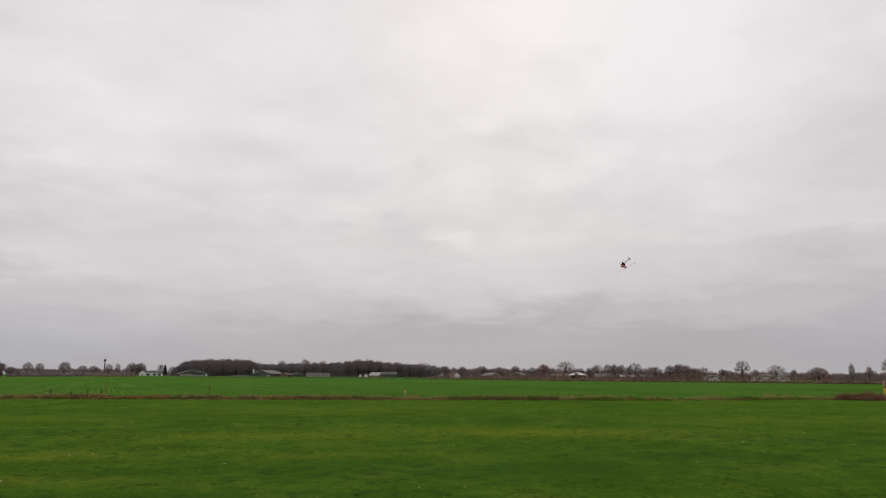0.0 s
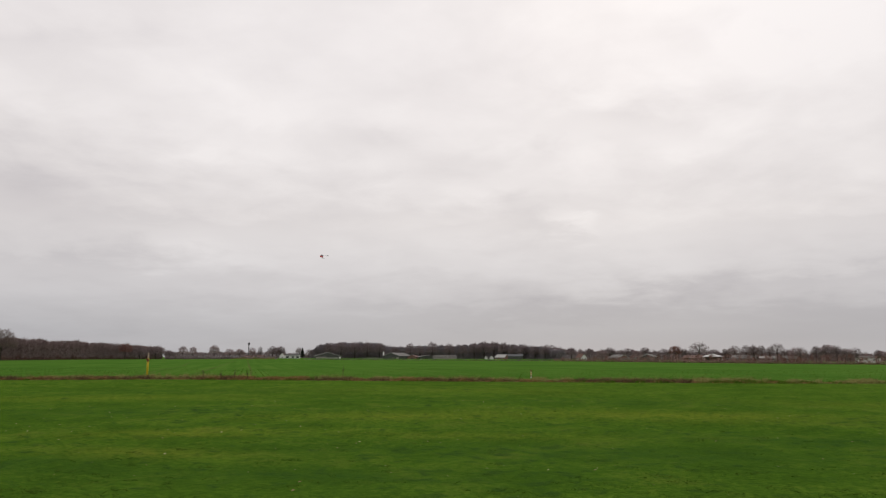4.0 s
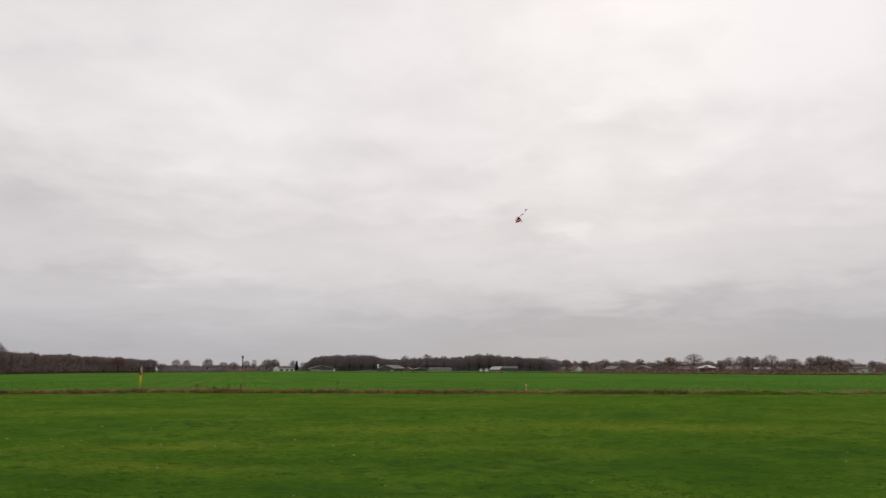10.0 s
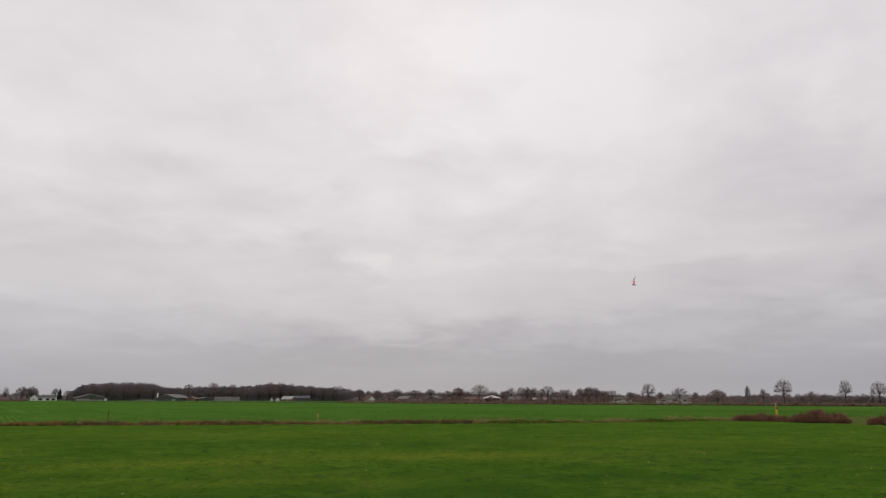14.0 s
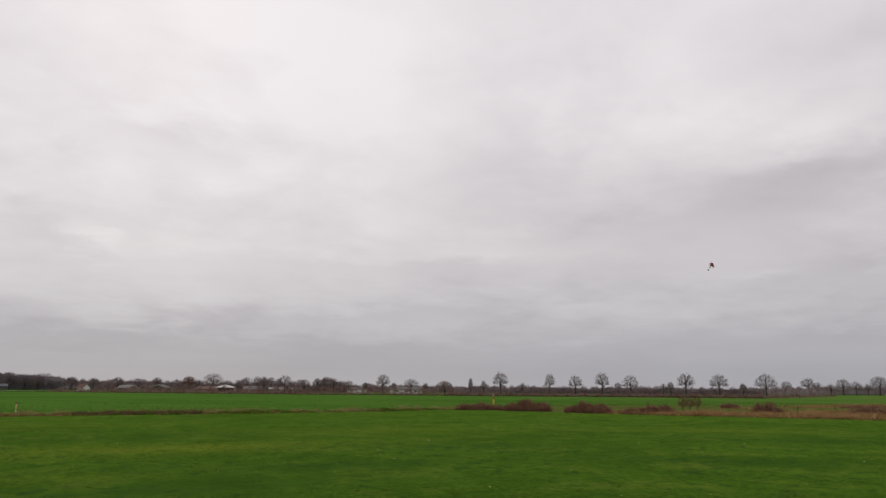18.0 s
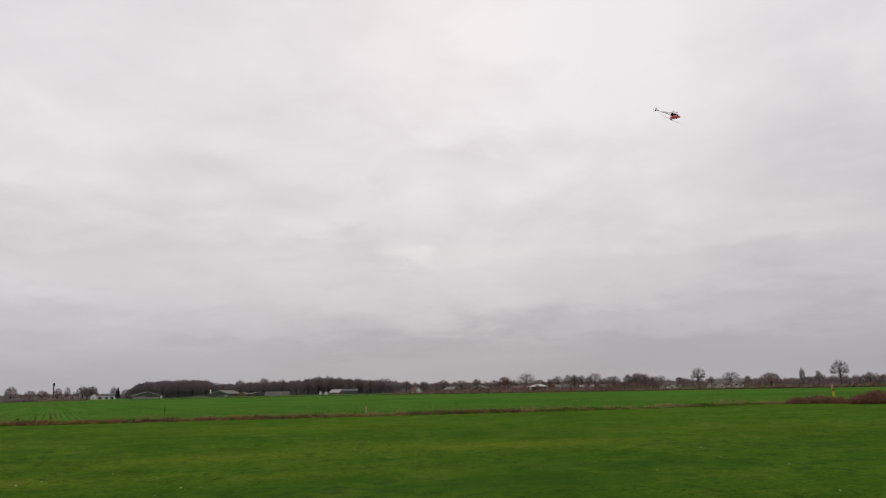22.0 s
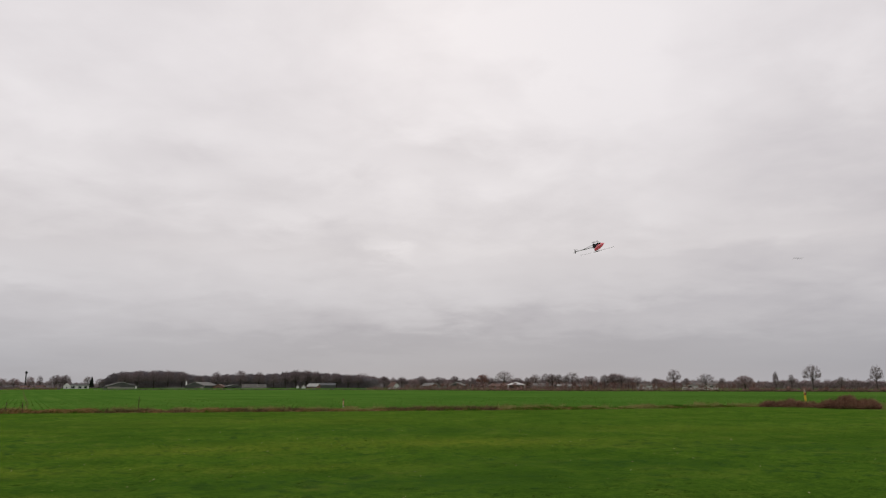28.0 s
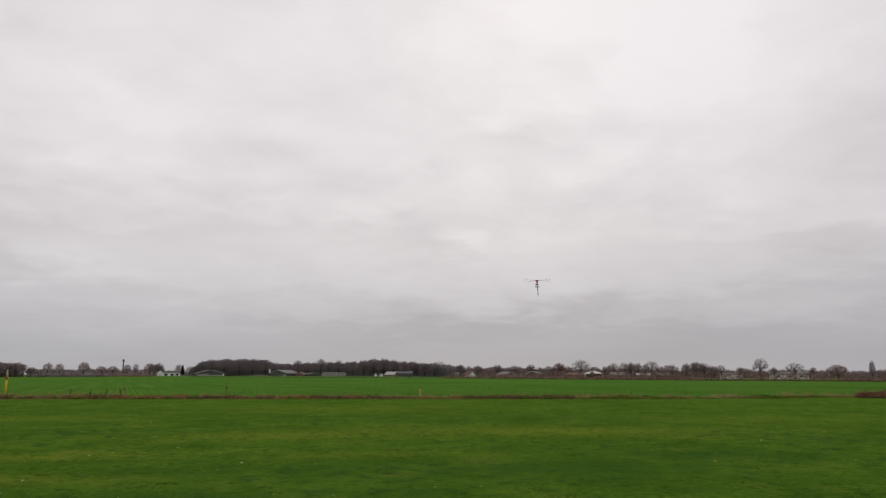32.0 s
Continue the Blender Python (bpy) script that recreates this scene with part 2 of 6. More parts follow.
def crop_material():
    """Young wheat in drilled rows, thinner and paler in places."""
    m = bpy.data.materials.new("young_wheat")
    m.use_nodes = True
    t = m.node_tree
    s = t.nodes["Principled BSDF"]
    s.inputs["Roughness"].default_value = 1.0
    s.inputs["Specular IOR Level"].default_value = 0.0
    s.inputs["Sheen Weight"].default_value, s.inputs["Sheen Roughness"].default_value = 0.05, 0.5
    s.inputs["Sheen Tint"].default_value = (0.5, 0.75, 0.2, 1)
    co = t.nodes.new("ShaderNodeTexCoord")
    rows = t.nodes.new("ShaderNodeMapping")
    rows.vector_type = "TEXTURE"
    rows.inputs["Rotation"].default_value = (0, 0, radians(25))
    rows.inputs["Scale"].default_value = (1, 45, 1)
    wire(t, co, "Object", rows, 0)
    drill = node(t, "ShaderNodeTexNoise", Scale=0.55, Detail=4.0, Roughness=0.6)
    wire(t, rows, 0, drill, "Vector")
    wide = node(t, "ShaderNodeTexNoise", Scale=0.035, Detail=5.0, Roughness=0.6, Distortion=0.4)
    wire(t, co, "Object", wide, "Vector")
    tuft = node(t, "ShaderNodeTexNoise", Scale=0.6, Detail=5.0, Roughness=0.65)
    wire(t, co, "Object", tuft, "Vector")
    f = maths(t, "ADD", maths(t, "MULTIPLY", wide.outputs[0], 0.40), maths(t, "ADD", maths(t, "MULTIPLY", drill.outputs[0], 0.34), maths(t, "MULTIPLY", tuft.outputs[0], 0.26)))
    base = ramp_of(t, [(0.40, (0.034, 0.098, 0.012)), (0.50, (0.052, 0.132, 0.016)), (0.62, (0.088, 0.165, 0.027))])
    t.links.new(f, base.inputs[0])
    # thin, weedy wheat at the wet eastern end
    place = t.nodes.new("ShaderNodeMapping")
    place.vector_type = "TEXTURE"
    place.inputs["Location"].default_value = (330, 120, 0)
    place.inputs["Rotation"].default_value = (0, 0, radians(30))
    place.inputs["Scale"].default_value = (360, 170, 1)
    bell = t.nodes.new("ShaderNodeTexGradient")
    bell.gradient_type = "SPHERICAL"
    wire(t, co, "Object", place, 0)
    wire(t, place, 0, bell, 0)
    here = maths(t, "MULTIPLY", bell.outputs["Fac"], maths(t, "MULTIPLY", wide.outputs[0], 1.7), clamp=True)
    t.links.new(mixed(t, here, base.outputs[0], (0.098, 0.140, 0.036)), s.inputs["Base Color"])
    h = node(t, "ShaderNodeBump", Strength=0.7, Distance=0.12)
    wire(t, tuft, 0, h, "Height")
    wire(t, h, 0, s, "Normal")
    return m


# yellowed and lush dark places of the lawn: middle, reach along and across, turn, amount
THIN_PATCHES = [(-4.8, 19.8, 4.2, 1.5, 12, 0.9), (3.6, 21.8, 6.0, 1.9, -4, 1.1), (-8.2, 14.7, 2.6, 1.0, 20, 0.9), (-7.2, 11.5, 2.0, 0.7, 0, 0.8), (26.5, 22.0, 5.0, 1.8, -30, 0.6), (-1.5, 15.5, 3.6, 0.8, 5, 0.5), (-18.0, 26.0, 6.0, 2.0, 25, 0.7), (12.0, 28.0, 7.0, 2.2, -8, 0.55), (-6.0, 36.0, 10.0, 3.5, 6, 0.45)]
DARK_PATCHES = [(0.5, 13.0, 5.0, 1.3, 4, 0.8), (5.5, 15.6, 4.5, 1.2, -12, 0.8), (-3.0, 10.0, 3.5, 0.8, 8, 0.7), (-12.5, 20.0, 5.0, 1.6, 25, 0.7), (11.5, 19.0, 5.0, 1.6, -22, 0.8), (14.5, 12.5, 4.0, 1.2, -45, 0.8), (-9.5, 9.0, 3.0, 1.0, 40, 0.8), (2.0, 28.0, 8.0, 2.2, 0, 0.5), (-16.0, 33.0, 8.0, 2.4, 18, 0.5), (24.0, 16.0, 6.0, 1.8, -50, 0.7)]
LAWN = lawn_material()
CROP = crop_material()
VERGE = material("dead_grass_soil", [(0.074, 0.070, 0.024), (0.086, 0.115, 0.026), (0.115, 0.145, 0.036)], 0.8, 1.0, spec=0.0)
SOIL = material("trodden_soil", [(0.070, 0.118, 0.026), (0.110, 0.135, 0.040)], 0.5, 1.0, spec=0.0)
BLADE = material("grass_blade", [(0.036, 0.086, 0.009), (0.056, 0.120, 0.011), (0.094, 0.154, 0.018)], 0.35, 1.0, island=0.18, spec=0.0, glow_through=0.5)
WHEAT = material("wheat_leaf", [(0.068, 0.148, 0.020), (0.092, 0.185, 0.027), (0.125, 0.215, 0.040)], 0.12, 1.0, island=0.2, spec=0.0, glow_through=0.5)
TUFT = material("dark_grass_tuft", [(0.046, 0.094, 0.012), (0.062, 0.118, 0.014), (0.090, 0.140, 0.020)], 0.8, 1.0, island=0.25, spec=0.0, glow_through=0.5)
STRAW = material("dry_grass", [(0.145, 0.072, 0.028), (0.260, 0.148, 0.058), (0.400, 0.265, 0.115)], 1.4, 0.85, island=0.2, spec=0.15, glow_through=0.35)
PALESTRAW = material("pale_dry_grass", [(0.155, 0.155, 0.042), (0.245, 0.230, 0.075), (0.36, 0.32, 0.125)], 1.1, 0.85, island=0.2, spec=0.15, glow_through=0.35)
REED = material("dry_reed", [(0.190, 0.100, 0.040), (0.350, 0.205, 0.085), (0.500, 0.335, 0.150)], 0.8, 0.85, island=0.3, spec=0.15, glow_through=0.3)
BRAMBLE = material("bramble_stem", [(0.105, 0.048, 0.032), (0.215, 0.105, 0.068), (0.33, 0.195, 0.12)], 0.5, 0.8, island=0.7, spec=0.15)
DOCK = material("dead_dock_stem", [(0.05, 0.030, 0.018), (0.09, 0.05, 0.03)], 3.0, 0.85)
BARK = material("grey_bark", [(0.045, 0.036, 0.032), (0.070, 0.057, 0.050), (0.100, 0.083, 0.073)], 1.2, 0.9, bump=0.4, spread=0.2)
TWIG = material("bare_twig", [(0.180, 0.142, 0.138), (0.250, 0.200, 0.195), (0.318, 0.262, 0.255)], 0.3, 0.9, spread=0.2, island=0.2, spec=0.1)
# wood and belt twigs: the lightening by distant haze is put into the colour
WOODTWIG = material("wood_twig", [(0.205, 0.160, 0.164), (0.245, 0.194, 0.198), (0.285, 0.230, 0.233)], 0.05, 0.9, island=0.15, spec=0.1)
FARTWIG = material("hazed_belt_twig", [(0.225, 0.172, 0.174), (0.272, 0.212, 0.213), (0.320, 0.254, 0.253)], 0.04, 0.9, island=0.2, spec=0.1)
OAKBARK = material("dark_oak_bark", [(0.036, 0.027, 0.022), (0.056, 0.043, 0.035), (0.078, 0.062, 0.050)], 1.2, 0.9, bump=0.4, spread=0.2)
OAKTWIG = material("oak_twig", [(0.165, 0.124, 0.110), (0.228, 0.176, 0.158), (0.290, 0.230, 0.208)], 0.3, 0.9, spread=0.2, island=0.2, spec=0.1)
NEARTWIG = material("brown_wood_twig", [(0.198, 0.145, 0.142), (0.226, 0.168, 0.164), (0.256, 0.194, 0.188)], 0.05, 0.9, island=0.06, spec=0.1)
ROADTWIG = material("mauve_brown_twig", [(0.260, 0.188, 0.188), (0.330, 0.244, 0.243), (0.395, 0.302, 0.298)], 0.05, 0.9, island=0.2, spec=0.1)
SCRUB = material("red_brown_scrub", [(0.085, 0.052, 0.043), (0.140, 0.086, 0.070), (0.20, 0.130, 0.10)], 0.06, 0.9, island=0.3, spec=0.1)
# far wood: purple-grey and paler, with the haze of distance painted in
DEEPTWIG = material("hazed_wood_twig", [(0.185, 0.162, 0.176), (0.222, 0.196, 0.210), (0.260, 0.232, 0.246)], 0.05, 0.9, island=0.2, spec=0.1)
# near-black twig colour that stands in for the shade under the far hedges
HEDGESHADE = material("hedge_foot_shade", [(0.030, 0.024, 0.017), (0.052, 0.042, 0.028), (0.080, 0.066, 0.042)], 0.3, 0.9, island=0.3, spec=0.05)
WEED = material("withered_weed", [(0.070, 0.046, 0.024), (0.125, 0.084, 0.042), (0.195, 0.135, 0.066)], 1.4, 0.85, island=0.3, spec=0.1, glow_through=0.2)
RUST = material("beech_leaf", [(0.16, 0.070, 0.055), (0.24, 0.105, 0.082), (0.32, 0.15, 0.11)], 0.5, 0.8, island=0.4, spec=0.1, glow_through=0.3)
REDSCRUB = material("reddish_shrub_twig", [(0.165, 0.094, 0.082), (0.240, 0.142, 0.124), (0.315, 0.195, 0.168)], 0.06, 0.9, island=0.3, spec=0.1)
FIR = material("fir_needle", [(0.030, 0.036, 0.030), (0.060, 0.070, 0.055)], 0.5, 0.8, island=0.4, spec=0.1)
LEAF = material("fallen_leaf", [(0.26, 0.19, 0.08), (0.55, 0.47, 0.24)], 3.0, 0.8, island=0.8)
SHEET = material("grey_roof_sheet", [(0.125, 0.120, 0.112), (0.18, 0.175, 0.166), (0.24, 0.234, 0.224)], 0.25, 0.9, fine=14, spread=0.15, spec=0.1)
PALESHEET = material("pale_roof_sheet", [(0.30, 0.295, 0.28), (0.44, 0.435, 0.42)], 0.25, 0.8, fine=14)
DARKWALL = material("dark_boards", [(0.070, 0.074, 0.068), (0.105, 0.110, 0.100)], 0.4, 0.9, fine=12, spec=0.05)
BRICK = material("red_brick", [(0.13, 0.080, 0.062), (0.19, 0.115, 0.09), (0.24, 0.150, 0.12)], 0.7, 0.85, fine=10, bump=0.2)
TILE = material("brown_roof_tile", [(0.10, 0.055, 0.044), (0.165, 0.088, 0.068)], 0.5, 0.8, fine=12, bump=0.2)
WHITEWALL = material("white_render", [(0.56, 0.56, 0.54), (0.72, 0.72, 0.70)], 0.3, 0.75, fine=8)
STONEWALL = material("pale_concrete", [(0.20, 0.19, 0.17), (0.31, 0.295, 0.265)], 0.3, 0.85, fine=8)
SLATE = material("dark_roof_slate", [(0.050, 0.047, 0.047), (0.080, 0.074, 0.072)], 0.5, 0.7, fine=12)
ROOFGLASS = material("dirty_roof_glass", [(0.10, 0.093, 0.080), (0.17, 0.16, 0.14)], 0.3, 0.5, fine=8)
BLUE = material("blue_grey_sheet", [(0.085, 0.090, 0.096), (0.135, 0.140, 0.148)], 0.3, 0.8, fine=10)
GLASS = material("window_glass", [(0.02, 0.024, 0.028), (0.04, 0.045, 0.05)], 0.5, 0.08, spec=0.6)
TIMBER = material("pale_timber", [(0.30, 0.25, 0.16), (0.46, 0.40, 0.27)], 1.5, 0.8)
YELLOW = material("yellow_paint", [(0.62, 0.42, 0.03), (0.78, 0.55, 0.05)], 3.0, 0.45, fine=6)
PALEYELLOW = material("faded_yellow_paint", [(0.62, 0.55, 0.28), (0.74, 0.68, 0.40)], 4.0, 0.5)
BAND = material("brown_band", [(0.12, 0.035, 0.018), (0.20, 0.06, 0.03)], 4.0, 0.5)
GALV = material("weathered_cap", [(0.34, 0.26, 0.19), (0.46, 0.36, 0.27)], 5.0, 0.7, metal=0.0)
WHITE = material("white_paint", [(0.68, 0.67, 0.64), (0.82, 0.81, 0.78)], 4.0, 0.45)
ORANGE = material("orange_paint", [(0.45, 0.10, 0.02), (0.60, 0.16, 0.03)], 4.0, 0.5)
RUBBER = material("black_rubber", [(0.012, 0.012, 0.012), (0.03, 0.03, 0.03)], 8.0, 0.8)
CARBON = material("black_carbon", [(0.010, 0.010, 0.011), (0.022, 0.022, 0.024)], 30.0, 0.4)
RED = material("red_canopy_paint", [(0.88, 0.095, 0.150), (0.96, 0.150, 0.195)], 6.0, 0.22, spec=0.6)
SILVER = material("brushed_aluminium", [(0.48, 0.48, 0.49), (0.62, 0.62, 0.63)], 30.0, 0.35, metal=0.8)
BOOMGREY = material("grey_boom_tube", [(0.34, 0.34, 0.35), (0.46, 0.46, 0.47)], 20.0, 0.35)
BLADEGREY = material("grey_blade_composite", [(0.30, 0.30, 0.31), (0.38, 0.38, 0.39)], 20.0, 0.4)

# ---------------------------------------------------------------- mesh helpers


def tri_mesh(name, verts, tris, mats, slots=None, smooth=False):
    verts = np.asarray(verts, dtype=np.float32)
    tris = np.asarray(tris, dtype=np.int32)
    me = bpy.data.meshes.new(name)
    me.vertices.add(len(verts))
    me.vertices.foreach_set("co", verts.ravel())
    me.loops.add(tris.size)
    me.loops.foreach_set("vertex_index", tris.ravel())
    me.polygons.add(len(tris))
    me.polygons.foreach_set("loop_start", np.arange(0, tris.size, 3, dtype=np.int32))
    for m in mats:
        me.materials.append(m)
    if slots is not None:
        me.polygons.foreach_set("material_index", np.asarray(slots, dtype=np.int32))
    if smooth:
        me.polygons.foreach_set("use_smooth", np.ones(len(tris), dtype=bool))
    me.update(calc_edges=True)
    return me


def bm_mesh(name, bm, mat, smooth=False):
    me = bpy.data.meshes.new(name)
    bmesh.ops.recalc_face_normals(bm, faces=bm.faces)
    bm.to_mesh(me)
    bm.free()
    me.materials.append(mat)
    if smooth:
        me.polygons.foreach_set("use_smooth", np.ones(len(me.polygons), dtype=bool))
    return me


def part(name, mesh, parent, label="", m=None):
    ob = new(name, mesh)
    ob.parent = parent
    if m is not None:
        ob.matrix_basis = m
    if label:
        ob["label"] = label
    return ob


def spot(az, d):
    """A place on the ground by its bearing and distance from the stand."""
    return d * math.sin(radians(az)), d * math.cos(radians(az))


def beyond(d):
    """How far a thing on the line of sight really stands: what lies behind the field is deeper than it looks."""
    return d if d <= 300 else 300 + 2.4 * (d - 300)


def raised(z, q):
    """A height above the ground that keeps its angle to the eye when the thing stands q times as far."""
    return max(0.0, EYE[2] + (z - EYE[2]) * q)


def thing(name, place, turn, label, category, group="", z=0.0, scale=None):
    ob = new(name)
    ob.empty_display_size = 0.3
    ob.matrix_basis = pose(place[0], place[1], z, 0, 0, turn)
    if scale:
        ob.scale = scale
    return tagged(ob, label, category, group)


def box_bm(x0, x1, y0, y1, z0, z1, bevel=0.0):
    bm = bmesh.new()
    vs = [bm.verts.new((x, y, z)) for x in (x0, x1) for y in (y0, y1) for z in (z0, z1)]
    for f in ((0, 1, 3, 2), (4, 6, 7, 5), (0, 4, 5, 1), (2, 3, 7, 6), (0, 2, 6, 4), (1, 5, 7, 3)):
        bm.faces.new([vs[i] for i in f])
    if bevel:
        bmesh.ops.bevel(bm, geom=bm.edges[:], offset=bevel, segments=2, affect="EDGES", profile=0.6)
    return bm


def loft_bm(rings, caps=True):
    bm = bmesh.new()
    rows = [[bm.verts.new(p) for p in r] for r in rings]
    n = len(rows[0])
    for a, b in zip(rows, rows[1:]):
        for i in range(n):
            bm.faces.new((a[i], a[(i + 1) % n], b[(i + 1) % n], b[i]))
    if caps:
        bm.faces.new(rows[0][::-1])
        bm.faces.new(rows[-1])
    return bm


def tube_bm(points, radii, sides=8):
    rings = []
    for i, p in enumerate(points):
        p = Vector(p)
        d = Vector(points[min(i + 1, len(points) - 1)]) - Vector(points[max(i - 1, 0)])
        q = d.to_track_quat("Z", "Y")
        rings.append([p + q @ Vector((radii[i] * math.cos(2 * math.pi * k / sides), radii[i] * math.sin(2 * math.pi * k / sides), 0)) for k in range(sides)])
    return loft_bm(rings)


def turned_bm(profile, sides=16):
    return loft_bm([[(r * math.cos(2 * math.pi * k / sides), r * math.sin(2 * math.pi * k / sides), z) for k in range(sides)] for r, z in profile])


def value_noise(x, y, seed):
    """Smooth noise between 0 and 1 on a grid of one metre."""
    i, j = np.floor(x).astype(np.int64), np.floor(y).astype(np.int64)
    u, v = x - i, y - j
    u, v = u * u * (3 - 2 * u), v * v * (3 - 2 * v)

    def at(a, b):
        k = (a * 374761393 + b * 668265263 + seed * 144269) & 0xFFFFFFFF
        k = ((k ^ (k >> 13)) * 1274126177) & 0xFFFFFFFF
        return ((k ^ (k >> 16)) & 0xFFFF) / 65535.0

    return (at(i, j) * (1 - u) + at(i + 1, j) * u) * (1 - v) + (at(i, j + 1) * (1 - u) + at(i + 1, j + 1) * u) * v


class Sticks:
    """Collects tapered sticks and thin twigs as triangles."""

    def __init__(self):
        self.v, self.f, self.n = [], [], 0

    def stick(self, pts, radii, sides):
        pts = np.asarray(pts, dtype=float)
        rings = []
        for i in range(len(pts)):
            d = pts[min(i + 1, len(pts) - 1)] - pts[max(i - 1, 0)]
            d = d / (np.linalg.norm(d) + 1e-9)
            a = np.cross(d, (0.31, 0.95, 0.05) if abs(d[2]) > 0.8 else (0, 0, 1))
            a /= np.linalg.norm(a) + 1e-9
            b = np.cross(d, a)
            ang = np.arange(sides) * 2 * math.pi / sides
            rings.append(pts[i] + radii[i] * (np.cos(ang)[:, None] * a + np.sin(ang)[:, None] * b))
        self.v.append(np.concatenate(rings))
        f = []
        for r in range(len(pts) - 1):
            for k in range(sides):
                p, q = self.n + r * sides + k, self.n + r * sides + (k + 1) % sides
                f += [(p, q, q + sides), (p, q + sides, p + sides)]
        self.f.append(np.array(f))
        self.n += sides * len(pts)

    def twigs(self, base, tip, width, rng):
        """One thin triangle for each base and tip."""
        k = len(base)
        d = tip - base
        side = np.cross(d, rng.normal(size=(k, 3)))
        side /= np.linalg.norm(side, axis=1)[:, None] + 1e-9
        w = np.broadcast_to(np.asarray(width), (k,))[:, None] / 2
        self.v.append(np.stack([base - side * w, base + side * w, tip], 1).reshape(-1, 3))
        self.f.append(np.arange(3 * k).reshape(-1, 3) + self.n)
        self.n += 3 * k

    def arrays(self):
        return np.concatenate(self.v), np.concatenate(self.f)


def grow(seed, wide, clear, limbs, boughs, sprays, twig_w, trunk_r=0.03, flat=0.46, twig_l=0.09, far=False):
    """A bare tree one metre high: limbs fan up out of the trunk and divide into a dome of twigs."""
    rng = np.random.default_rng(seed)
    trunk, crown = Sticks(), Sticks()
    mid = np.array([0, 0, clear + (1 - clear) * flat])
    half = np.array([wide / 2, wide / 2, 0])
    reach = lambda d: half + np.array([0, 0, 1 - mid[2] if d[2] > 0 else mid[2] - clear])
    fork = np.array([rng.normal(0, 0.008), rng.normal(0, 0.008), clear + 0.10 * (1 - clear)])
    lean = rng.normal(0, 0.012, 2)
    path = np.array([[0, 0, 0], [lean[0] * 0.4, lean[1] * 0.4, fork[2] * 0.35], fork * (1, 1, 0.7), fork, fork + (lean[0], lean[1], 0.16), fork + (2 * lean[0], 2 * lean[1], 0.34), (3 * lean[0], 3 * lean[1], 0.90)])
    trunk.stick(path, trunk_r * np.array([1.45, 1.05, 0.95, 0.85, 0.55, 0.34, 0.10]), 4 if far else 7)
    joints = list(path[3:6])
    s = np.linspace(0, 1, 7)[:, None]
    for i in range(limbs):
        u = (i + 0.5) / limbs
        az = i * 2.399 + rng.normal(0, 0.3)
        el = -0.30 + 1.6 * u + rng.normal(0, 0.1)
        d = np.array([math.cos(az) * math.cos(el), math.sin(az) * math.cos(el), math.sin(el)])
        start = np.array([path[3][0], path[3][1], fork[2] - 0.03 + 0.20 * u * rng.uniform(0.6, 1.2)])
        end = mid + d * reach(d) * rng.uniform(0.70, 0.88)
        bend = start + (end - start) * (0.42, 0.42, 0.30) + np.array([0, 0, 0.30 * (end[2] - start[2]) + 0.03])
        limb = start * (1 - s) ** 2 + 2 * bend * s * (1 - s) + end * s ** 2 + rng.normal(0, 0.007, (7, 3)) * s
        trunk.stick(limb[::3] if far else limb, trunk_r * 0.38 * (1 - 0.88 * s[::3 if far else 1, 0]), 3 if far else 4)
        joints += list(limb[1:])
    joints = np.array(joints)
    for j in range(boughs):
        dz = 1 - 1.42 * (j + 0.5) / boughs
        around = j * 2.39996 + rng.normal(0, 0.1)
        d = np.array([math.cos(around) * math.sqrt(1 - dz * dz), math.sin(around) * math.sqrt(1 - dz * dz), dz])
        r = rng.uniform(0.12, 1.0) ** 0.40 * (0.90 + 0.05 * math.sin(5 * math.atan2(d[1], d[0]) + seed) + rng.normal(0, 0.015))
        q = mid + d * r * reach(d)
        gap = q - joints
        away = np.linalg.norm(gap, axis=1)
        spoke = q - fork
        cosine = gap @ spoke / (away * np.linalg.norm(spoke) + 1e-6)
        p = joints[int((np.maximum(away, 0.06) * (1.6 - 0.6 * cosine)).argmin())]
        side = rng.normal(0, 0.010, 3) + np.array([0, 0, 0.015])
        if far:
            crown.twigs(p[None], q[None], trunk_r * 0.22, rng)
        else:
            crown.stick([p, (p + q) / 2 + side, q], trunk_r * np.array([0.085, 0.05, 0.015]), 3)
        out = (q - p) / (np.linalg.norm(q - p) + 1e-6)
        fan_way = spoke / (np.linalg.norm(spoke) + 1e-6)
        m = rng.uniform(0.3, 1.0, sprays)[:, None]
        b = p + (q - p) * m + side * np.sin(m * math.pi)
        way = out * 0.4 + fan_way * 0.65 + rng.normal(0, 0.33, (sprays, 3))
        way /= np.linalg.norm(way, axis=1)[:, None]
        tip = b + way * (twig_l * rng.uniform(0.5, 1.25, sprays))[:, None]
        # the twigs end together in one rounded dome
        off = tip - mid
        span = np.c_[np.full((sprays, 2), wide / 2), np.where(off[:, 2] > 0, 1 - mid[2], mid[2] - clear + 0.04)]
        reached = np.linalg.norm(off / span, axis=1)
        tip = mid + off * np.where(reached > 0.96, rng.uniform(0.90, 1.04, sprays) / np.maximum(reached, 0.96), 1.0)[:, None]
        crown.twigs(b, tip, twig_w, rng)
    return trunk.arrays(), crown.arrays()


# ---------------------------------------------------------------- the ground

FRONT = [(-3500, 10), (-130, 24), (-75, 33), (-53, 39), (-36, 45), (-30, 48.4), (-24, 49.0), (-14, 49.4), (0, 50.5), (14, 51.8), (23, 53.2), (31, 56.8), (33.6, 55.4), (35.8, 49.5), (38.1, 41.8), (42.5, 34.6), (46.8, 27), (49, 25), (60, 18), (90, 6), (3500, -900)]


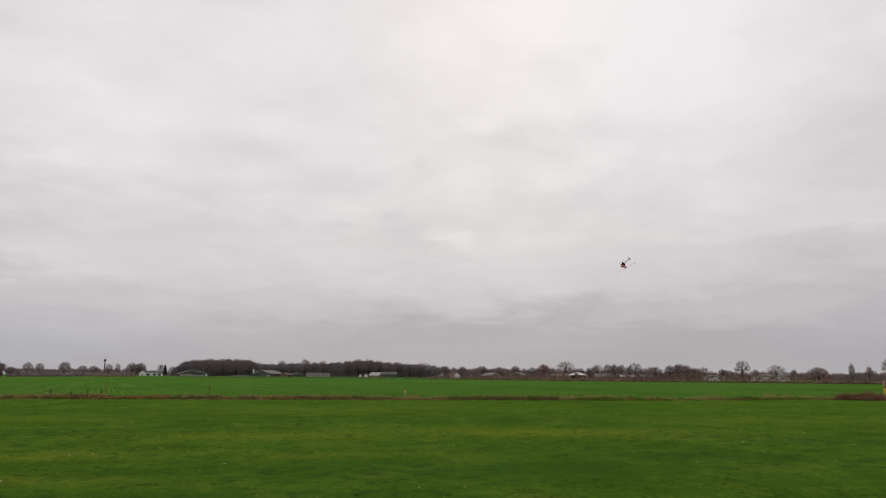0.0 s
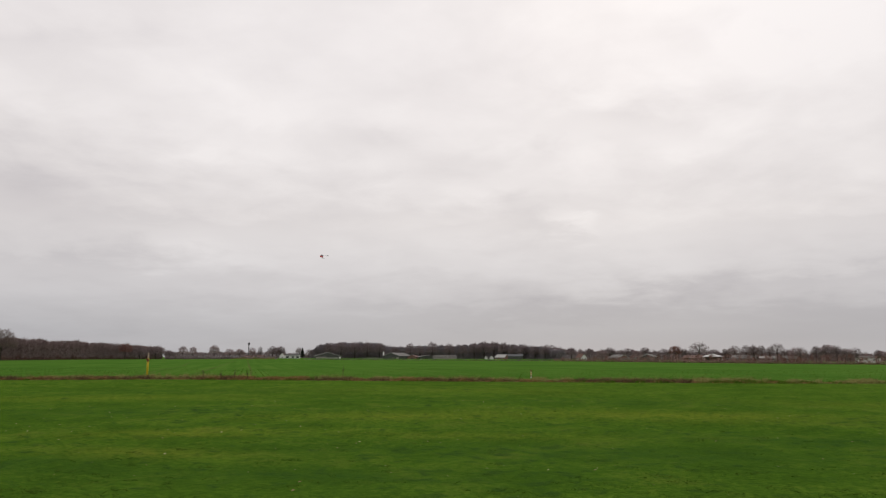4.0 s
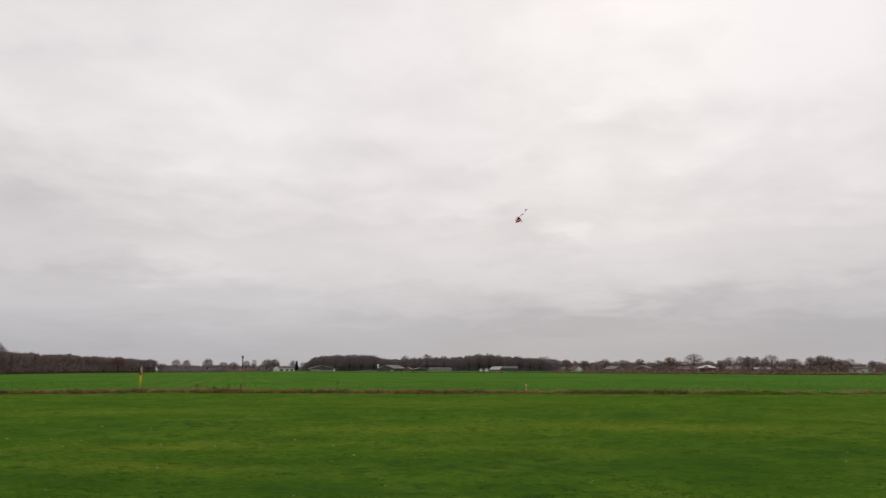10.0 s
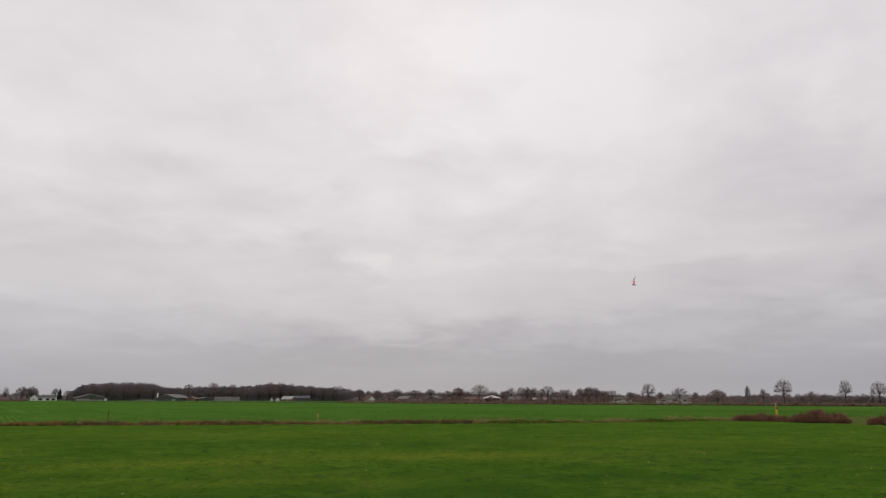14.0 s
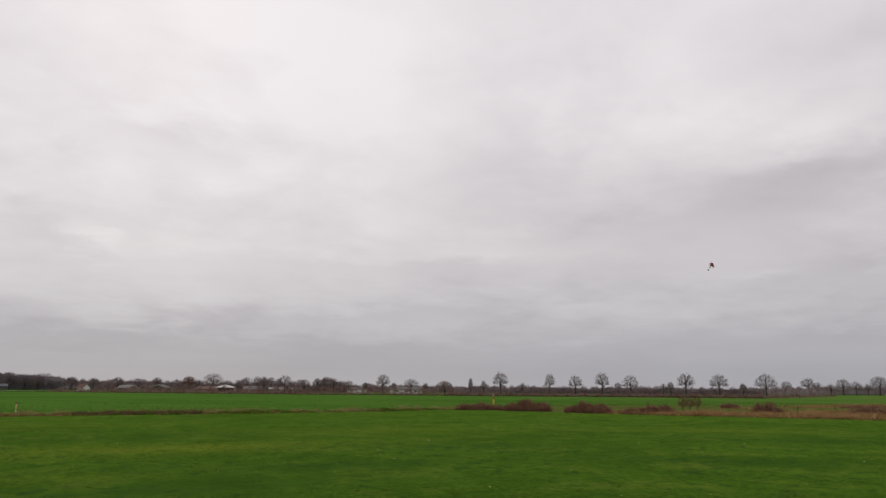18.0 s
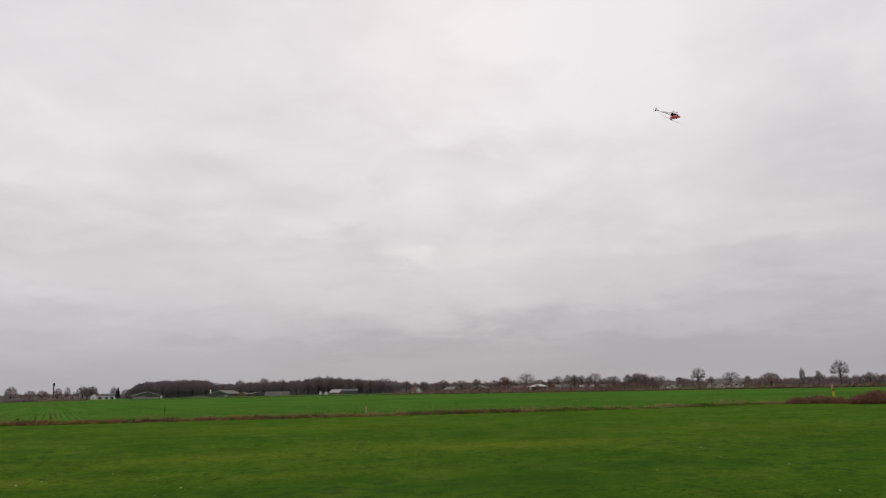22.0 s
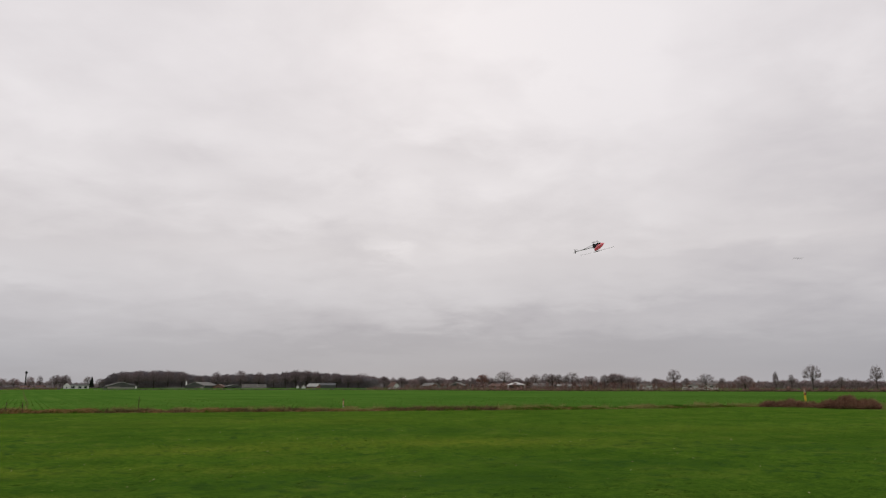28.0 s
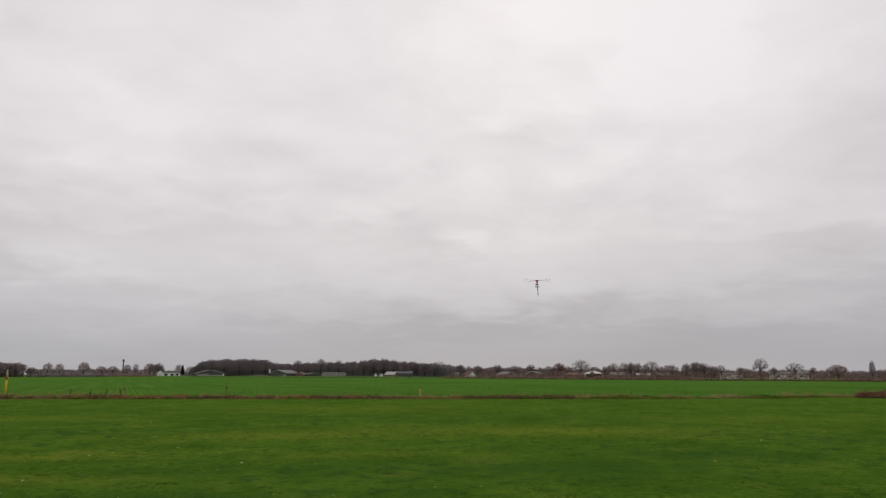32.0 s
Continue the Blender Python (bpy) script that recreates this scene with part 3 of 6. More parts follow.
def line_y(line, x):
    return float(np.interp(x, [p[0] for p in line], [p[1] for p in line]))


BACK = [(-3500, 14), (-130, 29), (-75, 38), (-53, 43.5), (-36, 49.5), (-30, 52.6), (-24, 53.2), (-14, 53.8), (0, 55), (14, 56.5), (23, 58), (31, 61), (36, 63), (60, 73), (77, 68), (100, 66), (113, 60), (150, 45), (3500, 20)]


def build_ground():
    xs = sorted({p[0] for p in FRONT} | {p[0] for p in BACK} | set(np.linspace(-120, 120, 49)))
    verts, faces, slots = [], [], []
    for x in xs:
        f, b = line_y(FRONT, x), line_y(BACK, x)
        ys = [-3500, min(-60, f - 20), f, max(b, f + 0.5), max(b, f) + 120, 3800]
        verts += [(x, y, 0) for y in ys]
    n = 6
    for i in range(len(xs) - 1):
        for j in range(n - 1):
            a = i * n + j
            faces.append((a, a + n, a + n + 1, a + 1))
            slots.append((0, 0, 1, 2, 2)[j])
    me = bpy.data.meshes.new("ground")
    me.from_pydata(verts, [], faces)
    for m in (LAWN, VERGE, CROP):
        me.materials.append(m)
    me.polygons.foreach_set("material_index", slots)
    tagged(new("ground", me), "flat mown lawn and green wheat field divided by a dry verge", "ground", kind="structure")


build_ground()


def wheel_track(points, width):
    bm = bmesh.new()
    rng = random.Random(int(points[0][0] * 10))
    pts = []
    for (x0, y0), (x1, y1) in zip(points, points[1:]):
        k = max(2, int(math.hypot(x1 - x0, y1 - y0) / 3))
        pts += [(x0 + (x1 - x0) * i / k, y0 + (y1 - y0) * i / k) for i in range(k)]
    pts.append(points[-1])
    row = []
    for x, y in pts:
        w = width * rng.uniform(0.7, 1.25) / 2
        row.append((bm.verts.new((x - w, y, 0.006)), bm.verts.new((x + w, y, 0.006))))
    for a, b in zip(row, row[1:]):
        bm.faces.new((a[0], a[1], b[1], b[0]))
    tagged(new("wheel_track", bm_mesh("wheel_track", bm, SOIL)), "worn pale wheel track pressed into the young wheat", "track", "wheel tracks", kind="structure")


wheel_track([(-28.5, 62), (-36.7, 80), (-77, 166), (-240, 515)], 0.34)
wheel_track([(-34, 61), (-41, 76.4), (-57.7, 112.3), (-150, 310)], 0.32)
wheel_track([(-39, 61), (-48.1, 78.5), (-70.6, 124.1), (-120, 215)], 0.3)

# ---------------------------------------------------------------- trees
OAKS = [grow(s, w, c, 21, 960, 10, 0.0024, 0.022, 0.32, 0.085) for s, w, c in ((3, 0.92, 0.22), (8, 0.82, 0.26), (15, 1.0, 0.21))]
THINS = [grow(s, w, c, 16, 390, 10, 0.0029, 0.023, 0.36, 0.085) for s, w, c in ((103, 0.92, 0.24), (108, 0.82, 0.27), (115, 1.0, 0.22))]
SLIMS = [grow(s, w, c, 12, 360, 10, 0.0036, 0.020, 0.4, 0.085) for s, w, c in ((21, 0.52, 0.22), (27, 0.60, 0.26), (33, 0.46, 0.18))]
BUSHY = [grow(s, w, c, 12, 420, 11, 0.0058, 0.020, 0.45, 0.09) for s, w, c in ((41, 0.80, 0.05), (47, 0.95, 0.03))]


def tree_meshes(name, grown, bark, twig):
    (tv, tf), (cv, cf) = grown
    return tri_mesh(name + "_trunk", tv, tf, [bark], smooth=True), tri_mesh(name + "_crown", cv, cf, [twig])


OAK_MESHES = [tree_meshes("oak", g, OAKBARK, OAKTWIG) for g in OAKS]
THIN_MESHES = [tree_meshes("thin_tree", g, BARK, TWIG) for g in THINS]
SLIM_MESHES = [tree_meshes("slim_tree", g, BARK, TWIG) for g in SLIMS]
BUSHY_MESHES = [tree_meshes("bushy_tree", g, BARK, WOODTWIG) for g in BUSHY]
ROAD_MESHES = [tree_meshes("road_tree", g, BARK, ROADTWIG) for g in BUSHY]


def beech_meshes(seed):
    (tv, tf), (cv, cf) = grow(seed, 0.9, 0.18, 12, 150, 14, 0.006, 0.026)
    rng = np.random.default_rng(seed)
    s = Sticks()
    pick = cv[rng.integers(0, len(cv), 2600)] + rng.normal(0, 0.012, (2600, 3))
    way = rng.normal(size=(2600, 3))
    way /= np.linalg.norm(way, axis=1)[:, None]
    s.twigs(pick, pick + way * 0.035, 0.022, rng)
    lv, lf = s.arrays()
    return tri_mesh("beech_trunk", tv, tf, [BARK], smooth=True), tri_mesh("beech_crown", cv, cf, [TWIG]), tri_mesh("beech_leaves", lv, lf, [RUST])


BEECH = beech_meshes(61)


def tree(az, d, h, w, meshes, turn, label, group=""):
    base_w = next(k for m, k in WIDTHS if m is meshes)
    if az > -30:
        q = beyond(d) / d
        d, h, w = d * q, raised(h, q), w * q
    k = w / base_w
    k = min(max(k, 0.55 * h), 1.7 * h)
    ob = thing("tree", spot(az, d), turn, label, "tree", group, scale=(k, k, h))
    part("trunk", meshes[0], ob)
    part("crown", meshes[1], ob)
    if len(meshes) > 2:
        part("leaves", meshes[2], ob, "rust-brown withered leaves")
    return ob


WIDTHS = [(m, w) for m, w in zip(OAK_MESHES + THIN_MESHES, (0.92, 0.82, 1.0) * 2)] + [(m, w) for m, w in zip(SLIM_MESHES, (0.52, 0.60, 0.46))] + [(m, w) for m, w in zip(BUSHY_MESHES + ROAD_MESHES, (0.8, 0.95) * 2)] + [(BEECH, 0.9)]

# tall oaks along the edge of the near wood
for i, (az, d, h, w) in enumerate([(-57.2, 225, 13.2, 12.5), (-54.61, 225, 14.6, 13.2), (-53.65, 227, 14.6, 12.2), (-50.35, 240, 13.3, 16.0), (-47.9, 250, 12.9, 10.1), (-46.61, 257, 11.5, 7.1), (-45.48, 263, 12.7, 10.7), (-43.84, 274, 9.8, 8.9), (-41.6, 297, 11.4, 10.6)]):
    tree(az, d, 1.07 * h, 1.05 * w, OAK_MESHES[i % 3], 37 * i + 11, "tall bare oak at the edge of the wood", "oaks of the wood")
# beech and loose trees past the end of the wood
tree(-33.76, 432, 9.5, 8.4, BEECH, 20, "reddish-brown beech that keeps its dead leaves", "beeches")
for i, (az, d, h, w) in enumerate([(-32.77, 449, 7.4, 10.2), (-31.65, 469, 8.9, 15.2), (-30.74, 486, 6.1, 8.7)]):
    tree(az, d, h, w, BUSHY_MESHES[i % 2], 61 * i, "dense dark bare tree at the field edge", "field-edge trees")
for i, (az, d, h, w) in enumerate([(-29.75, 508, 9.2, 7.0), (-29.02, 525, 9.2, 6.8), (-27.47, 560, 10.7, 9.6), (-26.32, 580, 8.4, 9.8), (-25.58, 579, 8.2, 9.4), (-24.62, 578, 9.6, 7.5), (-24.02, 577, 10.4, 5.2), (-22.36, 576, 9.2, 8.0), (-21.02, 574, 9.7, 6.5), (-20.24, 573, 8.4, 7.5)]):
    tree(az, d, h, w, (ROAD_MESHES[i % 2] if i < 6 else (THIN_MESHES + SLIM_MESHES)[(i * 2) % 6]), 53 * i, "small rounded bare tree by the far farmyard", "farmyard trees")
for i, (az, h, w) in enumerate([(-23.05, 10.6, 9.5), (-22.45, 10.9, 9.5), (-22.75, 9.6, 11.0)]):
    tree(az, 568 + 3 * i, h, w, BUSHY_MESHES[i % 2], 5 + 50 * i, "dense round dark tree beside a white house", "dense farmyard trees")
# trees standing before and above the far wood
for i, (az, d, h, w) in enumerate([(-13.36, 566, 10.6, 9.2), (-12.11, 564, 13.8, 10.1), (-11.31, 563, 12.1, 8.2), (-10.33, 562, 14.9, 11.4), (-8.94, 561, 13.4, 10.9), (-7.81, 553, 12.5, 9.0)]):
    tree(az, d, h, w, BUSHY_MESHES[i % 2], 71 * i, "bare round-crowned tree in front of the far wood", "trees of the far wood")
for i, (az, d, h, w) in enumerate([(-18.6, 588, 13.9, 12.0), (-17.7, 586, 14.9, 13.0), (-16.6, 586, 15.0, 12.5), (-15.6, 585, 15.3, 13.0), (-14.6, 584, 14.2, 11.0), (-6.9, 560, 14.2, 10.5), (-6.1, 553, 15.0, 12.5), (-5.3, 546, 15.1, 12.5), (-4.5, 538, 13.8, 11.0), (-3.7, 528, 12.6, 10.0), (-2.9, 520, 12.0, 10.0), (-2.0, 511, 11.2, 9.5), (-1.2, 503, 10.4, 9.0)]):
    tree(az, d, h, w, BUSHY_MESHES[i % 2], 77 * i + 9, "round dense crown at the edge of the far wood", "crowns of the far wood")
for i, (az, d, h, w) in enumerate([(0.9, 525, 9.6, 10.0), (2.3, 517, 9.2, 9.0), (3.9, 508, 9.5, 10.5), (5.3, 495, 9.0, 9.5), (6.6, 486, 9.3, 9.0), (8.0, 474, 8.3, 9.5), (9.5, 462, 7.9, 8.5), (11.6, 446, 7.6, 8.5), (16.6, 416, 6.9, 8.5), (20.1, 406, 6.6, 8.0)]):
    tree(az, d, h, w, BUSHY_MESHES[i % 2], 41 * i + 3, "round bare crown in the belt behind the houses", "crowns of the belt")
# trees by the houses on the far road
tree(8.86, 403, 8.9, 8.2, BEECH, 100, "reddish-brown beech that keeps its dead leaves", "beeches")
for i, (az, d, h, w, k) in enumerate([(10.56, 390, 10.7, 10.5, 0), (13.08, 370, 8.4, 7.5, 2), (15.98, 352, 9.1, 7.1, 1), (23.74, 333, 9.7, 6.5, 1), (26.02, 325, 7.5, 7.7, 0), (17.51, 347, 7.2, 7.3, 2), (21.02, 339, 6.8, 5.0, 0), (28.75, 311, 6.0, 7.1, 2)]):
    tree(az, d, h, 1.15 * w, THIN_MESHES[k], 47 * i, "bare round-crowned tree beside the far road", "road trees")
for i, (az, d, h, w) in enumerate([(19.3, 345, 8.1, 13.5), (22.6, 337, 5.4, 8.5), (28.7, 308, 6.3, 8.0), (17.2, 352, 7.1, 9.0), (3.3, 430, 6.6, 8.0), (6.0, 415, 6.2, 7.5), (12.9, 376, 7.3, 7.0), (14.5, 362, 7.5, 8.0), (20.6, 343, 6.3, 6.5), (8.9, 408, 7.0, 7.0)]):
    tree(az, d, h, w, ROAD_MESHES[i % 2], 59 * i, "broad dense reddish-brown bare tree by the far road", "dense road trees")
for i, (az, d, h) in enumerate([(12.43, 375, 6.8), (13.91, 364, 8.5), (14.41, 360, 8.5), (14.92, 356, 8.1), (15.48, 353, 7.3), (18.5, 344, 7.7), (19.16, 343, 8.2), (19.82, 341, 7.6), (20.31, 340, 6.5), (22.28, 336, 5.7), (27.16, 319, 5.4), (24.62, 331, 5.6)]):
    tree(az, d, h, 0.68 * h, SLIM_MESHES[i % 3], 67 * i, "slender bare tree in a roadside clump", "clump trees")
# the avenue of evenly spaced trees
for i, (az, d, h, w, k) in enumerate([(33.2, 289, 9.9, 7.3, 1), (37.16, 275, 8.9, 4.7, 1), (39.18, 274, 8.4, 6.5, 0), (41.24, 273, 9.4, 6.2, 1), (43.39, 273, 8.4, 7.3, 2), (47.51, 270, 8.9, 7.2, 1), (49.87, 269, 8.6, 7.6, 0), (53.08, 267, 8.7, 8.5, 2)]):
    tree(az, d, h, w, THIN_MESHES[k], 83 * i + 20, "bare avenue tree on the field edge", "avenue trees")
for i, (az, d, h, w) in enumerate([(31.86, 311, 6.6, 3.0), (42.44, 288, 5.7, 3.3), (46.37, 286, 6.0, 3.3), (45.85, 286, 5.1, 3.5), (35.01, 295, 5.4, 3.4), (51.52, 283, 5.3, 3.7)]):
    tree(az, d, h, w, SLIM_MESHES[i % 3], 31 * i, "young bare tree in the hedge", "hedge trees")
for i, (az, d, h, w) in enumerate([(54.42, 507, 8.6, 8.6), (55.84, 506, 10.2, 10.3), (56.45, 506, 7.7, 7.4), (57.28, 506, 6.9, 7.4), (58.04, 506, 9.6, 9.9), (58.81, 505, 8.1, 9.0), (59.51, 505, 7.0, 6.6), (60.18, 505, 11.1, 11.5), (60.93, 505, 9.6, 8.2), (61.63, 505, 8.8, 10.7), (62.39, 505, 6.0, 8.2), (64.0, 500, 8.5, 9.5), (65.4, 500, 8.0, 10)]):
    tree(az, d, 1.15 * h, w, THIN_MESHES[i % 3], 43 * i, "distant bare tree in a long row", "distant row trees")


def conifer(az, d, h, w, label, mat, seed, slim=0.10, n=1500, bare=0.16, tuft=1.0):
    rng = np.random.default_rng(seed)
    q = beyond(d) / d
    d, h, w = d * q, raised(h, q), w * q
    ob = thing("conifer", spot(az, d), seed * 31, label, "conifer", "conifers")
    s = Sticks()
    s.stick([(0, 0, 0), (0.05, 0, h * 0.5), (0, 0, h)], [h * 0.022, h * 0.014, 0.02], 6)
    part("trunk", tri_mesh("conifer_trunk", *s.arrays(), [BARK]), ob)
    s = Sticks()
    z = h * (bare + (1 - bare) * rng.random(n) ** 0.85)
    r = w / 2 * np.clip(1.12 - (z / h - bare) / (1 - bare), slim, 1) ** 0.75 * (0.8 + 0.25 * np.sin(z * 5 + rng.normal(0, 0.3, n)))
    r = np.where(z > 0.84 * h, r * tuft * np.sqrt(np.clip(1 - ((z / h - 0.92) / 0.085) ** 2, 0.05, 1)), r)
    a = rng.random(n) * 2 * math.pi
    base = np.c_[np.cos(a) * r * 0.15, np.sin(a) * r * 0.15, z]
    tip = np.c_[np.cos(a) * r, np.sin(a) * r, z + 0.22 * -r + rng.normal(0, 0.1, n)]
    s.twigs(base, tip, rng.uniform(0.3, 0.7, n) * q, rng)
    part("foliage", tri_mesh("conifer_foliage", *s.arrays(), [mat]), ob)


conifer(-24.9, 574, 12.8, 1.15, "tall slender dark evergreen with a tufted top", FIR, 1, 0.9, 600, 0.12, 2.2)
conifer(-20.75, 545, 8.6, 4.4, "squat dark evergreen beside the barn", FIR, 2)
conifer(-7.16, 606, 14.0, 4.0, "dark spruce top rising out of the wood", FIR, 3)
column = thing("tree", spot(30.81, 301), 40, "slender twiggy tree like a column by the hedge", "tree", scale=(3.2, 3.2, 7.6))
part("trunk", BUSHY_MESHES[0][0], column)
part("crown", BUSHY_MESHES[0][1], column)

# woods: far too many trees to count
LIGHT = [grow(s, w, c, 5, 85, 8, 0.0115, 0.014, 0.45, 0.11, far=True) for s, w, c in ((71, 0.62, 0.16), (73, 0.72, 0.20), (79, 0.55, 0.12), (83, 0.66, 0.14))]


def wood(name, label, line, depth, step, rows, height, seed, fill=150, mat=None, under=0.86, thin=1.0):
    """line: bearings with distance and height; trees stand in rows behind it, thick with twigs from foot to top."""
    rng = np.random.default_rng(seed)
    azs, ds, hs = ([p[i] for p in line] for i in range(3))
    vs, fs, n = [], [], 0
    for r in range(rows):
        az = azs[0] + rng.uniform(0, 0.3)
        while az < azs[-1]:
            d = np.interp(az, azs, ds)
            h = np.interp(az, azs, hs) * rng.uniform(*height)
            dd = d + depth * (r + rng.uniform(-0.3, 0.3)) / max(rows - 1, 1)
            x, y = spot(az, dd)
            (tv, tf), (cv, cf) = LIGHT[rng.integers(len(LIGHT))]
            a = rng.random() * 6.283
            rot = np.array([[math.cos(a), math.sin(a), 0], [-math.sin(a), math.cos(a), 0], [0, 0, 1]])
            for v, f in ((tv, tf), (cv, cf)):
                vs.append(v @ rot * (h * rng.uniform(0.9, 1.15), h * rng.uniform(0.9, 1.15), h) + (x, y, 0))
                fs.append(f + n)
                n += len(v)
            az += math.degrees(step * rng.uniform(0.7, 1.3) / d)
    length = sum(math.radians(b - a) * (c + e) / 2 for a, b, c, e in zip(azs, azs[1:], ds, ds[1:]))
    k = int(length * fill * 1.35)
    az = rng.uniform(azs[0], azs[-1], k)
    dm = np.interp(az, azs, ds)
    along = np.radians(az) * dm
    top = np.interp(az, azs, hs) * (under + 0.04 * np.sin(along * 0.9 + 1.3) + 0.04 * np.sin(along * 0.37) + 0.02 * np.sin(along * 2.3))
    d = dm - 0.5 + depth * rng.random(k) ** 2.4
    ra = np.radians(az)
    size = rng.uniform(0.7, 1.7, k)
    base = np.c_[d * np.sin(ra), d * np.cos(ra), rng.random(k) * np.maximum(top - 0.6 * size, 0.3)]
    way = np.c_[rng.normal(0, 0.35, (k, 2)), rng.uniform(0.4, 1.1, k)]
    s = Sticks()
    s.twigs(base, base + way * size[:, None], thin * rng.uniform(0.08, 0.24, k), rng)
    v, f = s.arrays()
    vs.append(v)
    fs.append(f + n)
    v = np.concatenate(vs)
    if azs[-1] > -30:
        away = np.hypot(v[:, 0], v[:, 1])
        q = np.where(away > 300, (300 + 2.4 * (away - 300)) / away, 1.0)[:, None]
        v = np.array(EYE) + (v - np.array(EYE)) * q
    me = tri_mesh(name, v, np.concatenate(fs), [mat or WOODTWIG])
    tagged(new(name, me), label, "wood", kind="stuff")


wood("near_wood", "dense bare brown wood with thick undergrowth along the field", [(-67, 230, 8.1), (-54.92, 244, 8.6), (-51.67, 255, 8.9), (-48.0, 269, 9.1), (-44.1, 291, 9.2), (-39.98, 334, 9.6), (-37.84, 373, 9.8), (-35.66, 413, 9.9), (-34.2, 438, 9.5), (-31.2, 491, 8.1)], 24, 3.8, 5, (0.86, 1.03), 5, 900, NEARTWIG, 0.90, 0.7)
wood("far_wood", "dark bare wood standing behind the farm buildings", [(-20.19, 597, 6.8), (-19.64, 597, 11.6), (-18.82, 596, 14.0), (-17.44, 594, 14.6), (-14.94, 592, 14.7), (-14.17, 591, 12.4), (-12.92, 589, 11.0), (-10.69, 587, 12.1), (-8.51, 584, 12.6), (-6.78, 566, 13.6), (-5.72, 555, 14.5), (-4.67, 543, 13.2), (-2.22, 517, 11.0), (-0.63, 501, 9.1), (0.34, 491, 7.2)], 36, 5.0, 5, (0.88, 1.05), 6, 560, DEEPTWIG, 0.93)
wood("distant_trees", "long low belt of bare trees behind the far houses", [(-31, 620, 6.6), (-27, 680, 7.6), (-23, 680, 7.6), (-20.5, 680, 6.0), (-2.2, 620, 9), (-0.93, 550, 13.3), (-0.02, 540, 11.4), (1.8, 527, 8.8), (5.46, 499, 8.6), (8.2, 478, 7.6), (13.19, 439, 6.7), (17.64, 416, 6.0), (21.93, 407, 5.5)], 30, 7.0, 3, (0.82, 1.03), 7, 230, WOODTWIG, 0.80)
wood("belt_trees", "low brown belt of bare trees behind the avenue", [(22.28, 446, 6.6), (26.79, 431, 6.0), (29.53, 417, 5.8), (33.64, 397, 5.8), (38.17, 384, 5.5), (40.4, 384, 5.1), (44.78, 382, 5.5), (48.98, 379, 5.0), (53.0, 377, 5.3), (57, 520, 7.4), (61, 520, 7.2), (68, 520, 7.4)], 26, 5.0, 3, (0.8, 1.05), 8, 200, FARTWIG, 0.74)
wood("roadside_thicket", "reddish-brown bare thicket along the far road", [(2.6, 424, 4.2), (6, 398, 4.4), (8.5, 378, 4.6), (12, 358, 4.8), (15.5, 343, 4.9), (19, 334, 4.6), (21, 331, 4.3), (26, 317, 4.2), (30, 302, 4.0)], 8, 6.0, 2, (0.55, 0.95), 9, 15, REDSCRUB)
# hedge at the foot of the far tree belts


def hedge(name, label, line, height, thick, density, mat, seed):
    rng = np.random.default_rng(seed)
    azs, ds = [p[0] for p in line], [p[1] for p in line]
    length = sum(math.radians(b - a) * (c + e) / 2 for a, b, c, e in zip(azs, azs[1:], ds, ds[1:]))
    k = int(length * density)
    az = rng.uniform(azs[0], azs[-1], k)
    lump = 0.55 + 0.45 * np.sin(az * 9.1) * np.sin(az * 3.7 + 1) + rng.normal(0, 0.12, k)
    d = np.interp(az, azs, ds) + rng.uniform(0, thick, k)
    ra = np.radians(az)
    h = height * np.clip(lump, 0.45, 1.3)
    base = np.c_[d * np.sin(ra), d * np.cos(ra), rng.uniform(0, 0.6, k) * h]
    way = np.c_[rng.normal(0, 0.5, (k, 2)), rng.uniform(0.1, 1, k)]
    s = Sticks()
    s.twigs(base, base + way * (0.5 * h)[:, None], rng.uniform(0.08, 0.2, k) * height / 2, rng)
    tagged(new(name, tri_mesh(name, *s.arrays(), [mat])), label, "hedge", kind="stuff")


hedge("field_hedge", "low reddish-brown hedge and scrub along the far field edge", [(-0.5, 380), (2, 360), (5, 332), (8, 312), (10.2, 296), (15, 276), (19.5, 266)], 1.2, 6, 130, REDSCRUB, 11)
# added low dark strip: shade at the foot of the hedges, done in colour
hedge("hedge_shade_strip", "dark twig strip that stands in for shade under the far hedges", [(-20, 470), (-17, 450), (-8.5, 420), (-0.5, 371), (2, 351), (8, 303), (15, 268), (19.5, 259), (25, 252), (28.5, 247), (36, 239), (45, 235), (53, 232)], 0.85, 2, 110, HEDGESHADE, 28)
hedge("garden_hedge", "low gappy reddish hedge before the white houses", [(19.5, 266), (25, 258), (28.5, 253)], 1.2, 6, 110, REDSCRUB, 19)
hedge("avenue_hedge", "reddish-brown scrub between the avenue trees", [(28.5, 253), (33, 248), (36, 244), (45, 240), (53, 238), (55.5, 300), (57.5, 430)], 2.0, 7, 150, REDSCRUB, 20)
hedge("garden_shrubs", "tall thin reddish shrubs in front of the far houses", [(-0.5, 446), (2, 431), (5, 408), (8, 386), (10.2, 370), (15, 343), (18, 334)], 3.3, 4, 28, REDSCRUB, 17)
hedge("low_shrubs", "thin reddish shrubs before the white houses", [(18, 334), (25, 322), (28, 312)], 2.7, 4, 20, REDSCRUB, 27)
hedge("farm_scrub", "dull brown scrub along the farmyard boundary", [(-31, 470), (-26.6, 560), (-22.7, 565)], 3.6, 6, 140, WOODTWIG, 12)
hedge("stalk_strip", "strip of tall pale dead stalks beside the farmyard", [(-26.2, 536), (-24, 540), (-22.9, 541)], 1.9, 3, 60, PALESTRAW, 29)
